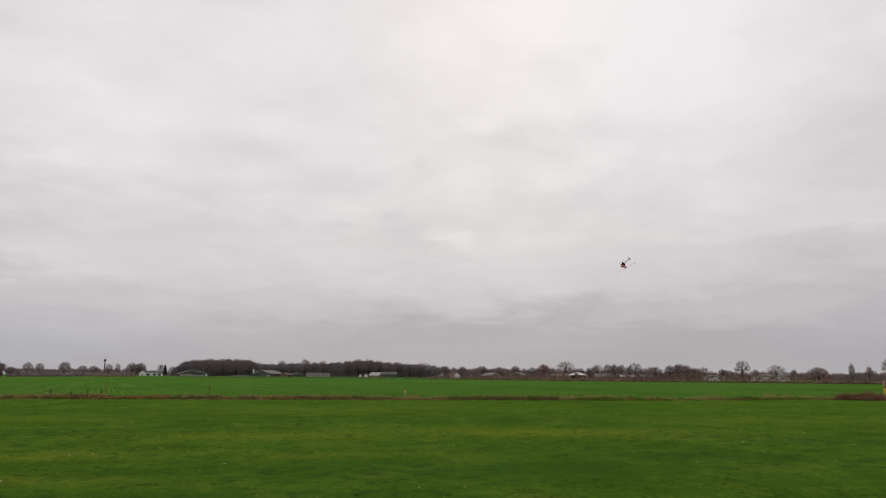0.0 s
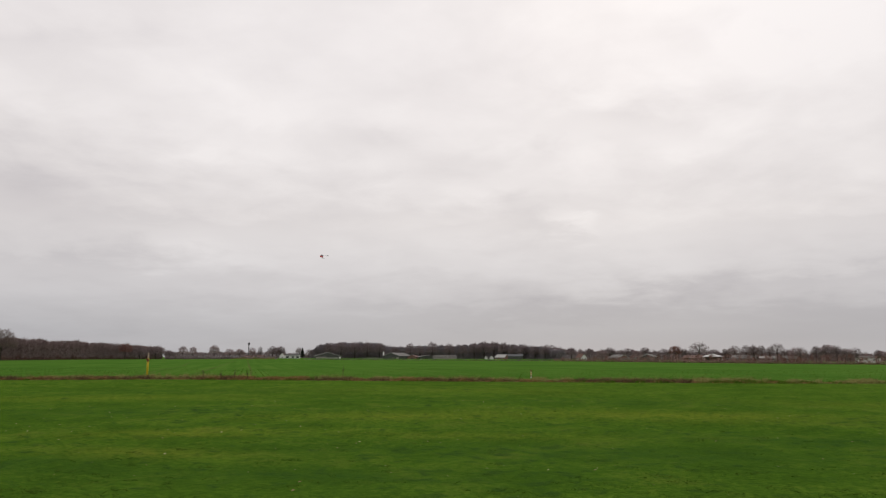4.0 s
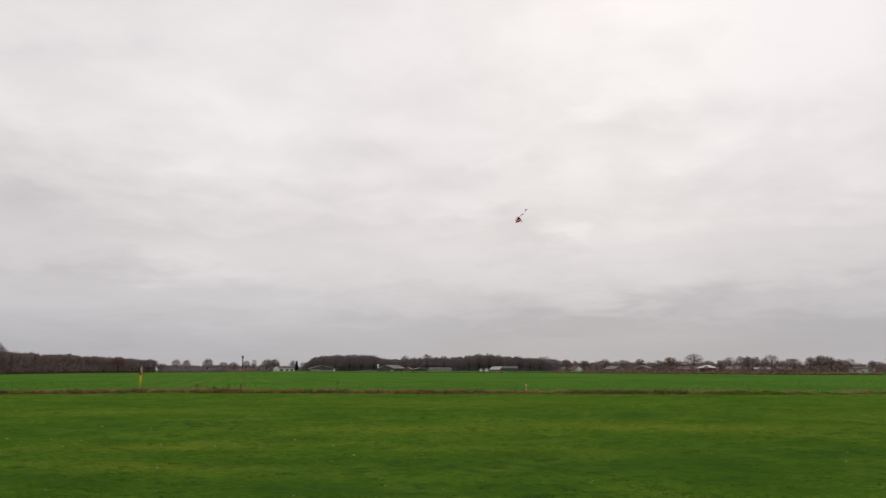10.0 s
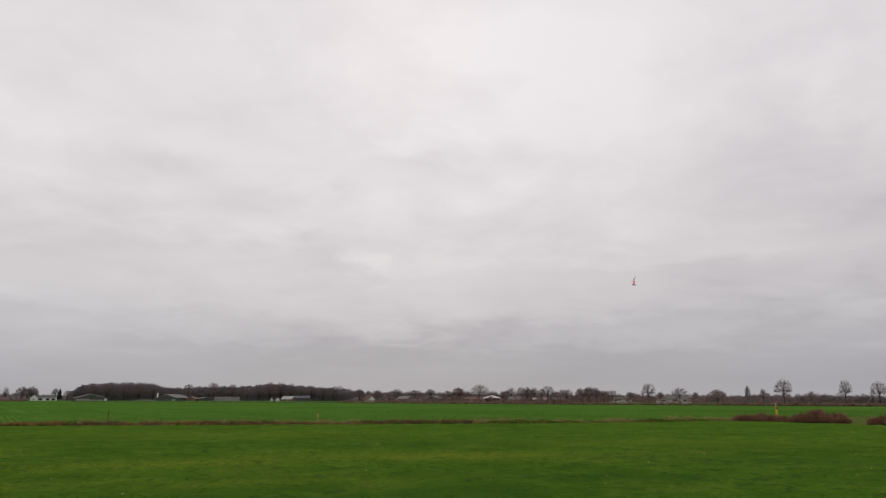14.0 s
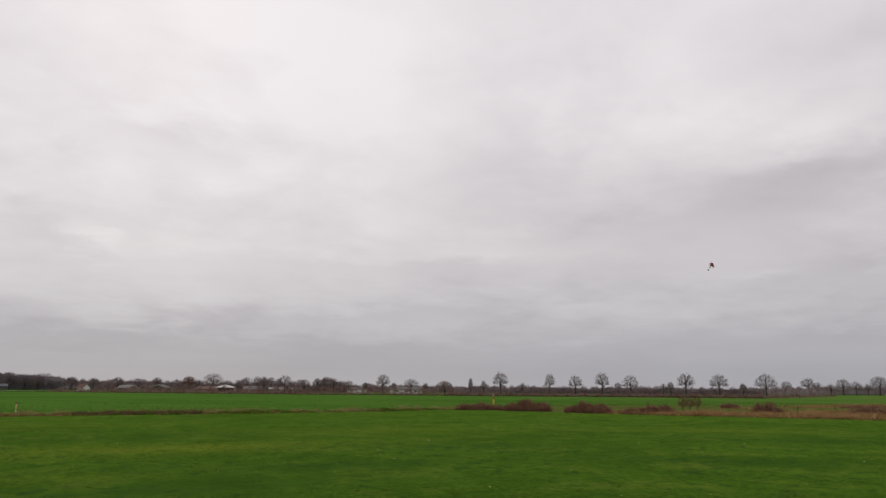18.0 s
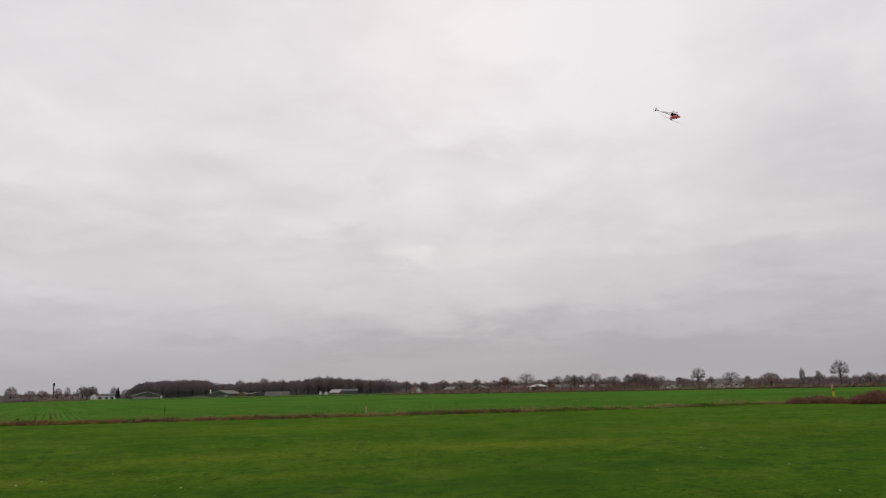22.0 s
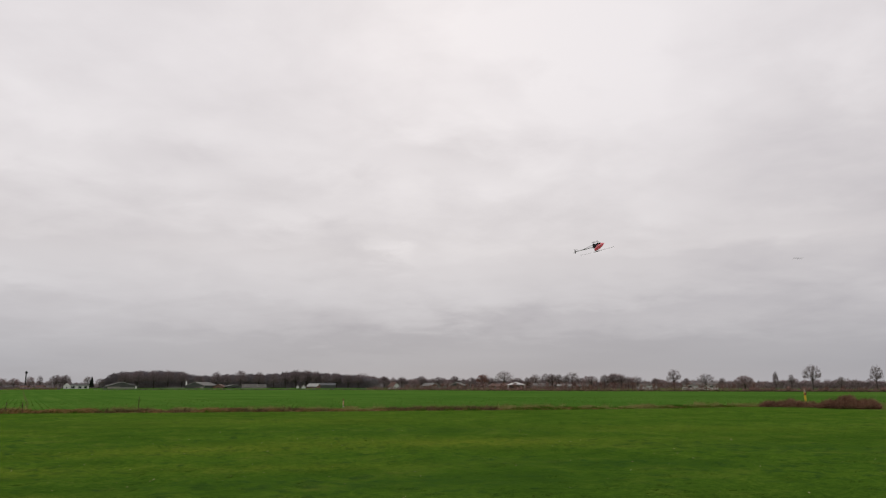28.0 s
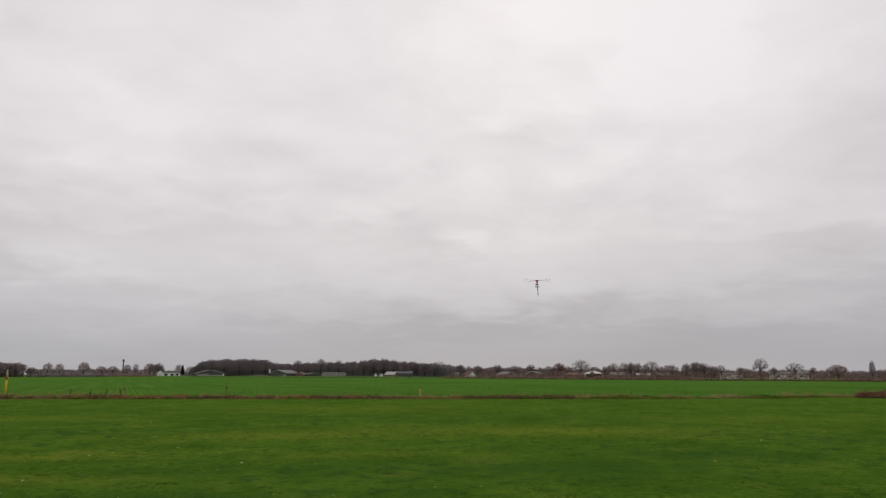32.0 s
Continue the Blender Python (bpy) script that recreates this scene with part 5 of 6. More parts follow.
strip_grass("wheat_tufts", "young green wheat in drilled rows", wheat_area, 45000, 0.045, 0.09, WHEAT, 34, "wheat", 2.4)


def reed_area(rng, n):
    x = rng.uniform(33, 125, n * 2)
    f = np.interp(x, [p[0] for p in FRONT], [p[1] for p in FRONT])
    b = np.interp(x, [p[0] for p in BACK], [p[1] for p in BACK])
    y = f + (b - f) * rng.random(n * 2) ** 1.3
    az = np.degrees(np.arctan2(x, y))
    gaps = 1.6 * (value_noise(x * 0.22 + 7, y * 0.16, 11) - 0.5) + 1.1 * (value_noise(x * 0.7, y * 0.5 + 4, 12) - 0.5)
    depth = (y - f) / np.maximum(b - f, 0.1)
    keep = (depth < np.interp(az, [40, 47, 49, 54, 58], [0.25, 0.3, 0.6, 0.75, 1.0])) & (az > 39.5) & (az < 72) & ((az > 43.5) | (rng.random(n * 2) < 0.35)) & (rng.random(n * 2) < np.clip(np.where(depth < 0.3, 1.0 - 0.3 * gaps, np.where(depth < 0.75, 0.16 - 0.8 * gaps, 0.35 - 0.5 * gaps)), 0.02, 1))
    x, y = x[keep][:n], y[keep][:n]
    lump = 0.55 + 0.55 * value_noise(x * 0.9, y * 0.7, 13) + 0.35 * (value_noise(x * 2.6, y * 2.1, 14) - 0.5)
    return np.c_[x, y], np.clip(lump, 0.35, 1.3)


strip_grass("reed_patch", "rough patch of tall straw-coloured dead grass", reed_area, 120000, 0.36, 0.024, REED, 31, droop=0.85)
strip_grass("reed_grass", "green grass between the dead stems of the rough patch", reed_area, 15000, 0.22, 0.06, BLADE, 33, "grass", 0.7)
strip_grass("reed_weeds", "red-brown dead weeds standing in the rough patch", reed_area, 13000, 0.38, 0.026, BRAMBLE, 32, "weeds", 0.8)


def bramble(az, d, length, h, deep, seed, label, category="bush", n=5200, turn=0.0):
    rng = np.random.default_rng(seed)
    n *= 2
    x, y = spot(az, d)
    u = rng.uniform(-1, 1, n)
    v = rng.uniform(-1, 1, n)
    top = h * np.clip(1 - np.abs(u) ** 2.4, 0, 1) ** 0.6 * (0.8 + 0.2 * np.sin(u * 7 + seed) + 0.1 * np.sin(u * 17)) * np.clip(1 - v ** 2, 0.1, 1) ** 0.5
    z = top * rng.random(n) ** 0.6
    base = np.c_[u * length / 2, v * deep / 2, z * 0.85]
    way = np.c_[rng.normal(0, 0.7, (n, 2)), rng.normal(0.65, 0.5, n)]
    way /= np.linalg.norm(way, axis=1)[:, None]
    s = Sticks()
    s.twigs(base, base + way * rng.uniform(0.15, 0.45, n)[:, None], rng.uniform(0.012, 0.028, n), rng)
    for i in range(40):
        p = np.array([rng.uniform(-0.85, 0.85) * length / 2, rng.uniform(-0.6, 0.6) * deep / 2, 0])
        q = p + np.array([rng.normal(0, 0.5), rng.normal(0, 0.3), h * rng.uniform(0.5, 0.9)])
        s.stick([p, (p + q) / 2 + np.array([0, 0, 0.15]), q], [0.018, 0.013, 0.006], 4)
    ve, f = s.arrays()
    ve[:, 2] = np.maximum(ve[:, 2], 0)
    ob = new("bramble_bush", tri_mesh("bramble_bush", ve, f, [BRAMBLE]))
    ob.matrix_basis = pose(x, y, 0, 0, 0, -az + turn)
    tagged(ob, label, category, "bushes by the verge")


bramble(31.55, 66.0, 4.3, 0.62, 2.0, 1, "low red-brown bramble thicket on the verge")
bramble(35.35, 63.5, 4.0, 1.1, 2.6, 2, "dense mounded red-brown bramble thicket", n=9000)
bramble(40.1, 59.0, 3.6, 0.95, 2.2, 3, "long red-brown bramble thicket beside the lawn", n=7500)
bramble(43.6, 57.5, 1.6, 0.4, 1.4, 4, "low trailing bramble at the edge of the dry grass", n=2600)
bramble(45.4, 59.0, 2.6, 0.85, 1.4, 5, "upright brown bush in the dry grass", n=1700)
bramble(53.0, 64.0, 2.2, 1.15, 1.5, 6, "upright brown bush in the dry grass", n=1500)
bramble(50.5, 85.0, 1.8, 0.5, 1.4, 7, "small dark bush behind the dry grass", n=2200)
bramble(59.5, 66.0, 3.0, 0.8, 1.8, 8, "upright brown bush in the dry grass", n=1400)
bramble(61.1, 62.0, 1.5, 1.0, 1.3, 9, "upright brown bush in the dry grass", n=1000)
bramble(59.3, 96.0, 5.0, 0.28, 2.4, 10, "low dark thicket at the back of the dry grass", n=1500)
bramble(63.0, 88.0, 4.0, 0.35, 2.4, 11, "low dark thicket at the back of the dry grass", n=1300)


def sapling(az, d, h, seed):
    meshes = tree_meshes("sapling", grow(seed, 0.62, 0.04, 9, 150, 6, 0.013, 0.016), BARK, BRAMBLE)
    ob = thing("sapling", spot(az, d), seed * 40, "leafless young shrub standing above the brambles", "sapling", "saplings", scale=(h, h, h))
    part("stem", meshes[0], ob)
    part("twigs", meshes[1], ob)


sapling(47.2, 61, 1.6, 91)
sapling(48.2, 61.5, 1.65, 92)
sapling(47.7, 63, 1.4, 93)


def stalk(az, d, h, seed):
    rng = random.Random(seed)
    ob = thing("weed_stalk", spot(az, d), rng.uniform(0, 360), "dead upright weed stalk on the ditch verge", "weed", "weed stalks")
    tip = Vector((rng.uniform(-0.08, 0.08), rng.uniform(-0.08, 0.08), h))
    part("stem", bm_mesh("stem", tube_bm([(0, 0, 0), tip * 0.5 + Vector((0.02, 0, 0)), tip], [0.026, 0.022, 0.014], 5), DOCK), ob)
    for i in range(5):
        k = rng.uniform(0.5, 0.98)
        p = tip * k
        q = p + Vector((rng.uniform(-0.12, 0.12), rng.uniform(-0.12, 0.12), rng.uniform(0.1, 0.22)))
        part("seed_head", bm_mesh("seed_head", tube_bm([p, (p + q) / 2, q], [0.006, 0.013, 0.005], 5), DOCK), ob)


for i, (az, d, h) in enumerate([(-17.5, 55.2, 0.95), (-28.2, 55.8, 0.6), (-26.9, 55.5, 0.55), (-25.9, 55.5, 0.62), (-24.9, 55.3, 0.58), (-43.2, 58.5, 0.6), (44.6, 60, 0.95), (55.0, 60, 0.8), (57.4, 62, 0.8)]):
    stalk(az, d, h, i)

# ---------------------------------------------------------------- marker posts


def marker_post(az, d, h, lean, label):
    ob = thing("marker_post", spot(az, d), 0, label, "marker post", "pipeline markers")
    ob.matrix_basis = pose(*spot(az, d), 0, 0, lean, 0)
    part("pole", bm_mesh("pole", turned_bm([(0.085, 0), (0.085, h * 0.62), (0.08, h * 0.63)]), YELLOW, True), ob)
    part("collar", bm_mesh("collar", turned_bm([(0.082, h * 0.63), (0.10, h * 0.635), (0.10, h * 0.68), (0.082, h * 0.685)]), BAND, True), ob, "brown collar")
    part("sleeve", bm_mesh("sleeve", turned_bm([(0.088, h * 0.685), (0.088, h * 0.76), (0.08, h * 0.765)]), YELLOW, True), ob)
    part("small_plate", bm_mesh("small_plate", box_bm(-0.11, 0.11, -0.115, -0.085, h * 0.69, h * 0.755, 0.008), BAND), ob, "small brown plate")
    part("cap", bm_mesh("cap", turned_bm([(0.08, h * 0.765), (0.078, h * 0.84), (0.05, h * 0.93), (0.018, h)]), GALV, True), ob, "pale pointed cap")


marker_post(-32.17, 64.7, 2.02, 0.5, "yellow pipeline marker post with brown collar and pale cap")
marker_post(32.66, 69, 1.51, -2.0, "yellow pipeline marker post behind the brambles")


def short_post(az, d, h, mats, label):
    ob = thing("short_post", spot(az, d), 0, label, "marker post", "short posts")
    n = len(mats)
    for i, m in enumerate(mats):
        part("band", bm_mesh("band", turned_bm([(0.052, h * i / n), (0.055, h * (i + 0.1) / n), (0.055, h * (i + 0.9) / n), (0.052, h * (i + 1) / n)], 12), m, True), ob)
    part("cap", bm_mesh("cap", turned_bm([(0.052, h), (0.04, h + 0.05), (0.01, h + 0.07)], 12), mats[-1], True), ob)


short_post(-2.33, 62.1, 0.60, [WHITE, BAND, PALEYELLOW, ORANGE, PALEYELLOW, BAND], "short marker post banded in pale yellow and red-brown")
short_post(61.76, 61.0, 0.40, [ORANGE, WHITE, GALV, WHITE], "short white post with an orange foot")

# ---------------------------------------------------------------- lawn detail


def fan(n, r0, r1, rng, half=66):
    r = np.sqrt(rng.uniform(r0 ** 2, r1 ** 2, n))
    a = np.radians(rng.uniform(-half, half, n))
    return np.c_[r * np.sin(a), r * np.cos(a)]


def turf_height(x, y):
    """Uneven turf: tussocks a hand high on gentle swells, level again at the verge and round the stand."""
    tussock = value_noise(x * 2.6, y * 2.2, 1) * 0.6 + value_noise(x * 6.5, y * 6.0, 2) * 0.4
    swell = value_noise(x * 0.9 + 5, y * 0.9, 3)
    rough = value_noise(x * 0.21, y * 0.21 + 3, 4)
    h = 0.13 * np.clip(tussock - 0.42, 0, 1) * (0.35 + 1.1 * rough) + 0.018 * swell + 0.006
    r = np.hypot(x, y)
    front = np.interp(x, [p[0] for p in FRONT], [p[1] for p in FRONT]) - y
    return h * np.clip((r - 5.5) / 1.5, 0, 1) * np.clip(front / 2.0, 0, 1) + 0.004


def build_turf():
    na, nr = 950, 200
    az = np.radians(np.linspace(-68, 68, na))
    r = 5.6 * (64 / 5.6) ** np.linspace(0, 1, nr)
    a, d = np.meshgrid(az, r)
    x, y = d * np.sin(a), d * np.cos(a)
    front = np.interp(x, [p[0] for p in FRONT], [p[1] for p in FRONT])
    z = turf_height(x, y)
    v = np.c_[x.ravel(), y.ravel(), z.ravel()]
    i = (np.arange(nr - 1)[:, None] * na + np.arange(na - 1)[None, :])
    keep = ((y < front - 0.05)[:-1, :-1] & (y < front - 0.05)[1:, 1:] & (y < front - 0.05)[1:, :-1] & (y < front - 0.05)[:-1, 1:]).ravel()
    i = i.ravel()[keep]
    f = np.concatenate([np.c_[i, i + 1, i + na + 1], np.c_[i, i + na + 1, i + na]])
    tagged(new("lawn", tri_mesh("lawn", v, f, [LAWN], smooth=True)), "uneven mown lawn with tussocks, painted tuft shade and yellowed patches", "lawn", kind="structure")


build_turf()


def lawn_area(rng, n):
    r = 7.2 * (56 / 7.2) ** rng.random(n)
    a = np.radians(rng.uniform(-67, 67, n))
    p = np.c_[r * np.sin(a), r * np.cos(a)]
    p = p[p[:, 1] < np.interp(p[:, 0], [q[0] for q in FRONT], [q[1] for q in FRONT]) - 0.2]
    r = np.hypot(p[:, 0], p[:, 1])
    clump = 0.8 + 0.3 * np.sin(p[:, 0] * 3.1 + np.sin(p[:, 1] * 2.3)) * np.sin(p[:, 1] * 2.7 + p[:, 0])
    return p, clump * (0.8 + 0.2 * r / 12)


def lawn_blades():
    """Short blades that lean over, broad side up."""
    rng = np.random.default_rng(51)
    p, f = lawn_area(rng, 160000)
    k = len(p)
    h = 0.017 * f * rng.uniform(0.4, 1.3, k)
    a = rng.uniform(0, 2 * math.pi, k)
    lean = rng.uniform(1.2, 4.0, k) * h
    side = np.c_[-np.sin(a), np.cos(a), np.zeros(k)] * (0.5 * 0.012 * f * rng.uniform(0.5, 1.5, k))[:, None]
    base = np.c_[p, turf_height(p[:, 0], p[:, 1]) - 0.002]
    tip = base + np.c_[np.cos(a) * lean, np.sin(a) * lean, h]
    v = np.stack([base - side, base + side, tip], 1).reshape(-1, 3)
    tagged(new("lawn_blades", tri_mesh("lawn_blades", v, np.arange(3 * k).reshape(-1, 3), [BLADE])), "short mown grass blades of the lawn", "grass", kind="stuff")


lawn_blades()


def tuft_area(rng, n):
    """Blades gathered in loose tufts all over the lawn."""
    m = n // 16
    r = 8.0 * (46 / 8.0) ** rng.random(m)
    a = np.radians(rng.uniform(-67, 67, m))
    c = np.c_[r * np.sin(a), r * np.cos(a)]
    c = c[c[:, 1] < np.interp(c[:, 0], [q[0] for q in FRONT], [q[1] for q in FRONT]) - 1.0]
    size = np.repeat(rng.uniform(0.4, 1.3, len(c)), 16)
    p = np.repeat(c, 16, axis=0) + rng.normal(0, 1, (16 * len(c), 2)) * (0.10, 0.06) * size[:, None]
    return p, size


strip_grass("grass_tufts", "small dark tufts of uncut grass scattered over the lawn", tuft_area, 16 * 900, 0.022, 0.014, TUFT, 52, "grass", 2.0, ground=lambda p: turf_height(p[:, 0], p[:, 1]))


def leaf_litter():
    rng = np.random.default_rng(61)
    n = 420
    p = fan(n, 8.5, 28, rng)
    a = rng.uniform(0, 6.28, n)
    k = rng.uniform(0.012, 0.03, n)
    c, s = np.cos(a) * k, np.sin(a) * k
    z = turf_height(p[:, 0], p[:, 1]) + rng.uniform(0.002, 0.012, n)
    v = np.stack([np.c_[p[:, 0] - c, p[:, 1] - s, z], np.c_[p[:, 0] - s * 0.6, p[:, 1] + c * 0.6, z + k * 0.5], np.c_[p[:, 0] + c, p[:, 1] + s, z + k * 0.3], np.c_[p[:, 0] + s * 0.6, p[:, 1] - c * 0.6, z + k * 0.1]], 1).reshape(-1, 3)
    i = np.arange(n)[:, None] * 4
    f = np.concatenate([i + [0, 1, 2], i + [0, 2, 3]])
    tagged(new("fallen_leaves", tri_mesh("fallen_leaves", v, f, [LEAF])), "scattered dry fallen leaves on the lawn", "leaves", kind="stuff")


leaf_litter()

# ---------------------------------------------------------------- the model helicopter


def ellipse_ring(x, hw, zc, hh, n=16):
    return [(x, hw * math.cos(2 * math.pi * k / n), zc + hh * math.sin(2 * math.pi * k / n)) for k in range(n)]


def blade_bm(r0, r1, chord, thick):
    bm = bmesh.new()
    rings = []
    for r, c in ((r0, chord * 0.55), (r0 + 0.06, chord), (r1 - 0.03, chord), (r1, chord * 0.6)):
        rings.append([(r, -c * 0.35, 0), (r, 0, thick / 2), (r, c * 0.65, 0), (r, 0, -thick / 2)])
    bm.free()
    return loft_bm(rings)


def build_helicopter():
    heli = new("helicopter")
    heli.empty_display_size = 0.3
    tagged(heli, "red and black radio-controlled model helicopter flying aerobatics", "helicopter")
    canopy = part("canopy", bm_mesh("canopy", loft_bm([ellipse_ring(x, w, z, h) for x, w, z, h in ((0.375, 0.008, -0.055, 0.010), (0.355, 0.026, -0.049, 0.031), (0.305, 0.043, -0.032, 0.062), (0.23, 0.055, -0.005, 0.090), (0.145, 0.061, 0.026, 0.108), (0.06, 0.060, 0.056, 0.112), (-0.02, 0.051, 0.088, 0.096), (-0.075, 0.036, 0.116, 0.068), (-0.115, 0.015, 0.138, 0.032))]), RED, True), heli, "glossy red canopy")
    for sgn in (-1, 1):
        part("canopy_stripe", bm_mesh("canopy_stripe", loft_bm([[(x, sgn * (y + 0.004), z + e), (x, sgn * (y - 0.010), z + e), (x, sgn * (y - 0.010), z - e), (x, sgn * (y + 0.004), z - e)] for x, y, z, e in ((0.28, 0.048, -0.040, 0.004), (0.20, 0.056, -0.030, 0.007), (0.10, 0.057, -0.004, 0.009), (0.0, 0.051, 0.032, 0.010))]), WHITE), canopy, "white side stripe")
    part("frame", bm_mesh("frame", box_bm(-0.14, 0.13, -0.034, 0.034, -0.125, 0.05, 0.012), CARBON), heli)
    part("battery", bm_mesh("battery", box_bm(0.04, 0.24, -0.030, 0.030, -0.135, -0.09, 0.012), RUBBER), heli)
    part("motor", bm_mesh("motor", tube_bm([(-0.02, 0, -0.13), (-0.02, 0, -0.04)], [0.034, 0.034], 14), SILVER), heli)
    part("tail_boom", bm_mesh("tail_boom", tube_bm([(-0.12, 0, 0.0), (-0.5, 0, 0.0), (-0.93, 0, 0.0)], [0.017, 0.016, 0.014], 12), BOOMGREY, True), heli)
    for x in (-0.32, -0.58, -0.80):
        part("boom_clamp", bm_mesh("boom_clamp", tube_bm([(x - 0.03, 0, 0), (x + 0.03, 0, 0)], [0.020, 0.020], 12), CARBON), heli)
    for sgn in (-1, 1):
        part("boom_brace", bm_mesh("boom_brace", tube_bm([(-0.14, sgn * 0.045, -0.10), (-0.58, sgn * 0.02, -0.01)], [0.006, 0.006], 6), CARBON), heli)
    part("tail_gearbox", bm_mesh("tail_gearbox", box_bm(-0.965, -0.90, -0.022, 0.022, -0.024, 0.024, 0.006), CARBON), heli)
    part("tail_fin", bm_mesh("tail_fin", loft_bm([[(-0.90, -0.004, -0.02), (-0.90, 0.004, -0.02), (-0.955, 0.004, -0.02), (-0.955, -0.004, -0.02)], [(-0.950, -0.004, -0.12), (-0.950, 0.004, -0.12), (-0.975, 0.004, -0.12), (-0.975, -0.004, -0.12)]]), CARBON), heli)
    part("fin_tip", bm_mesh("fin_tip", loft_bm([[(-0.90, -0.0042, 0.02), (-0.90, 0.0042, 0.02), (-0.95, 0.0042, 0.02), (-0.95, -0.0042, 0.02)], [(-0.95, -0.0042, 0.09), (-0.95, 0.0042, 0.09), (-0.98, 0.0042, 0.09), (-0.98, -0.0042, 0.09)]]), CARBON), heli)
    for sgn in (-1, 1):
        skid = part("skid", bm_mesh("skid", tube_bm([(-0.13, sgn * 0.105, -0.205), (0.0, sgn * 0.108, -0.21), (0.13, sgn * 0.105, -0.208), (0.185, sgn * 0.10, -0.18)], [0.008] * 4, 8), BOOMGREY, True), heli, "pale grey landing skid")
        for x in (-0.09, 0.11):
            part("strut", bm_mesh("strut", tube_bm([(x, sgn * 0.035, -0.12), (x, sgn * 0.080, -0.145), (x, sgn * 0.107, -0.208)], [0.011, 0.010, 0.008], 8), CARBON, True), skid)
    part("main_shaft", bm_mesh("main_shaft", tube_bm([(0, 0, 0.05), (0, 0, 0.225)], [0.008, 0.008], 10), SILVER, True), heli)
    part("swashplate", bm_mesh("swashplate", turned_bm([(0.02, 0.125), (0.042, 0.128), (0.042, 0.142), (0.02, 0.146)], 14), SILVER), heli)
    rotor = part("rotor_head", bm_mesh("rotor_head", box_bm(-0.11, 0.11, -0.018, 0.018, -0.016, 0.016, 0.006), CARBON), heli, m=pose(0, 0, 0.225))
    part("head_button", bm_mesh("head_button", turned_bm([(0.022, 0.014), (0.020, 0.03), (0.006, 0.036)], 12), SILVER), rotor)
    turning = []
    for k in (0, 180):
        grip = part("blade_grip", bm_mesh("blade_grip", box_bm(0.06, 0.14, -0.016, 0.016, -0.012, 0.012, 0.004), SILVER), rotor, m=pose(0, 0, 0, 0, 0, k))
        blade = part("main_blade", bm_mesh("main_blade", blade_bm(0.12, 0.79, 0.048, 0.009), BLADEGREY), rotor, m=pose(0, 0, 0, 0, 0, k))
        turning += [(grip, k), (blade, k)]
    tail = part("tail_rotor", bm_mesh("tail_rotor", tube_bm([(0, 0, -0.016), (0, 0, 0.016)], [0.012, 0.012], 10), SILVER), heli, m=pose(-0.935, 0.045, 0, 90))
    for k in (0, 180):
        part("tail_blade", bm_mesh("tail_blade", blade_bm(0.02, 0.125, 0.026, 0.006), WHITE), tail, m=pose(0, 0, 0, 0, 0, k))
    return heli, rotor, turning, tail


helicopter, main_rotor, rotor_blades, tail_rotor = build_helicopter()


def build_insect():
    fly = new("flying_insect")
    fly.empty_display_size = 0.02
    tagged(fly, "small dark winged insect crossing the lawn", "insect")
    part("body", bm_mesh("insect_body", loft_bm([ellipse_ring(x, r, 0, r, 8) for x, r in ((-0.005, 0.0004), (-0.003, 0.0012), (0.0, 0.0011), (0.002, 0.0015), (0.003, 0.0011), (0.005, 0.0004))]), RUBBER, True), fly)
    for sgn in (-1, 1):
        part("wing", bm_mesh("insect_wing", loft_bm([[(0.002, sgn * 0.001, 0.0012), (-0.001, sgn * 0.001, 0.0012), (-0.001, sgn * 0.001, 0.0015), (0.002, sgn * 0.001, 0.0015)], [(0.0, sgn * 0.008, 0.003), (-0.006, sgn * 0.007, 0.003), (-0.006, sgn * 0.007, 0.0032), (0.0, sgn * 0.008, 0.0032)]]), BOOMGREY), fly)
    return fly


insect = build_insect()


# ---------------------------------------------------------------- what moves


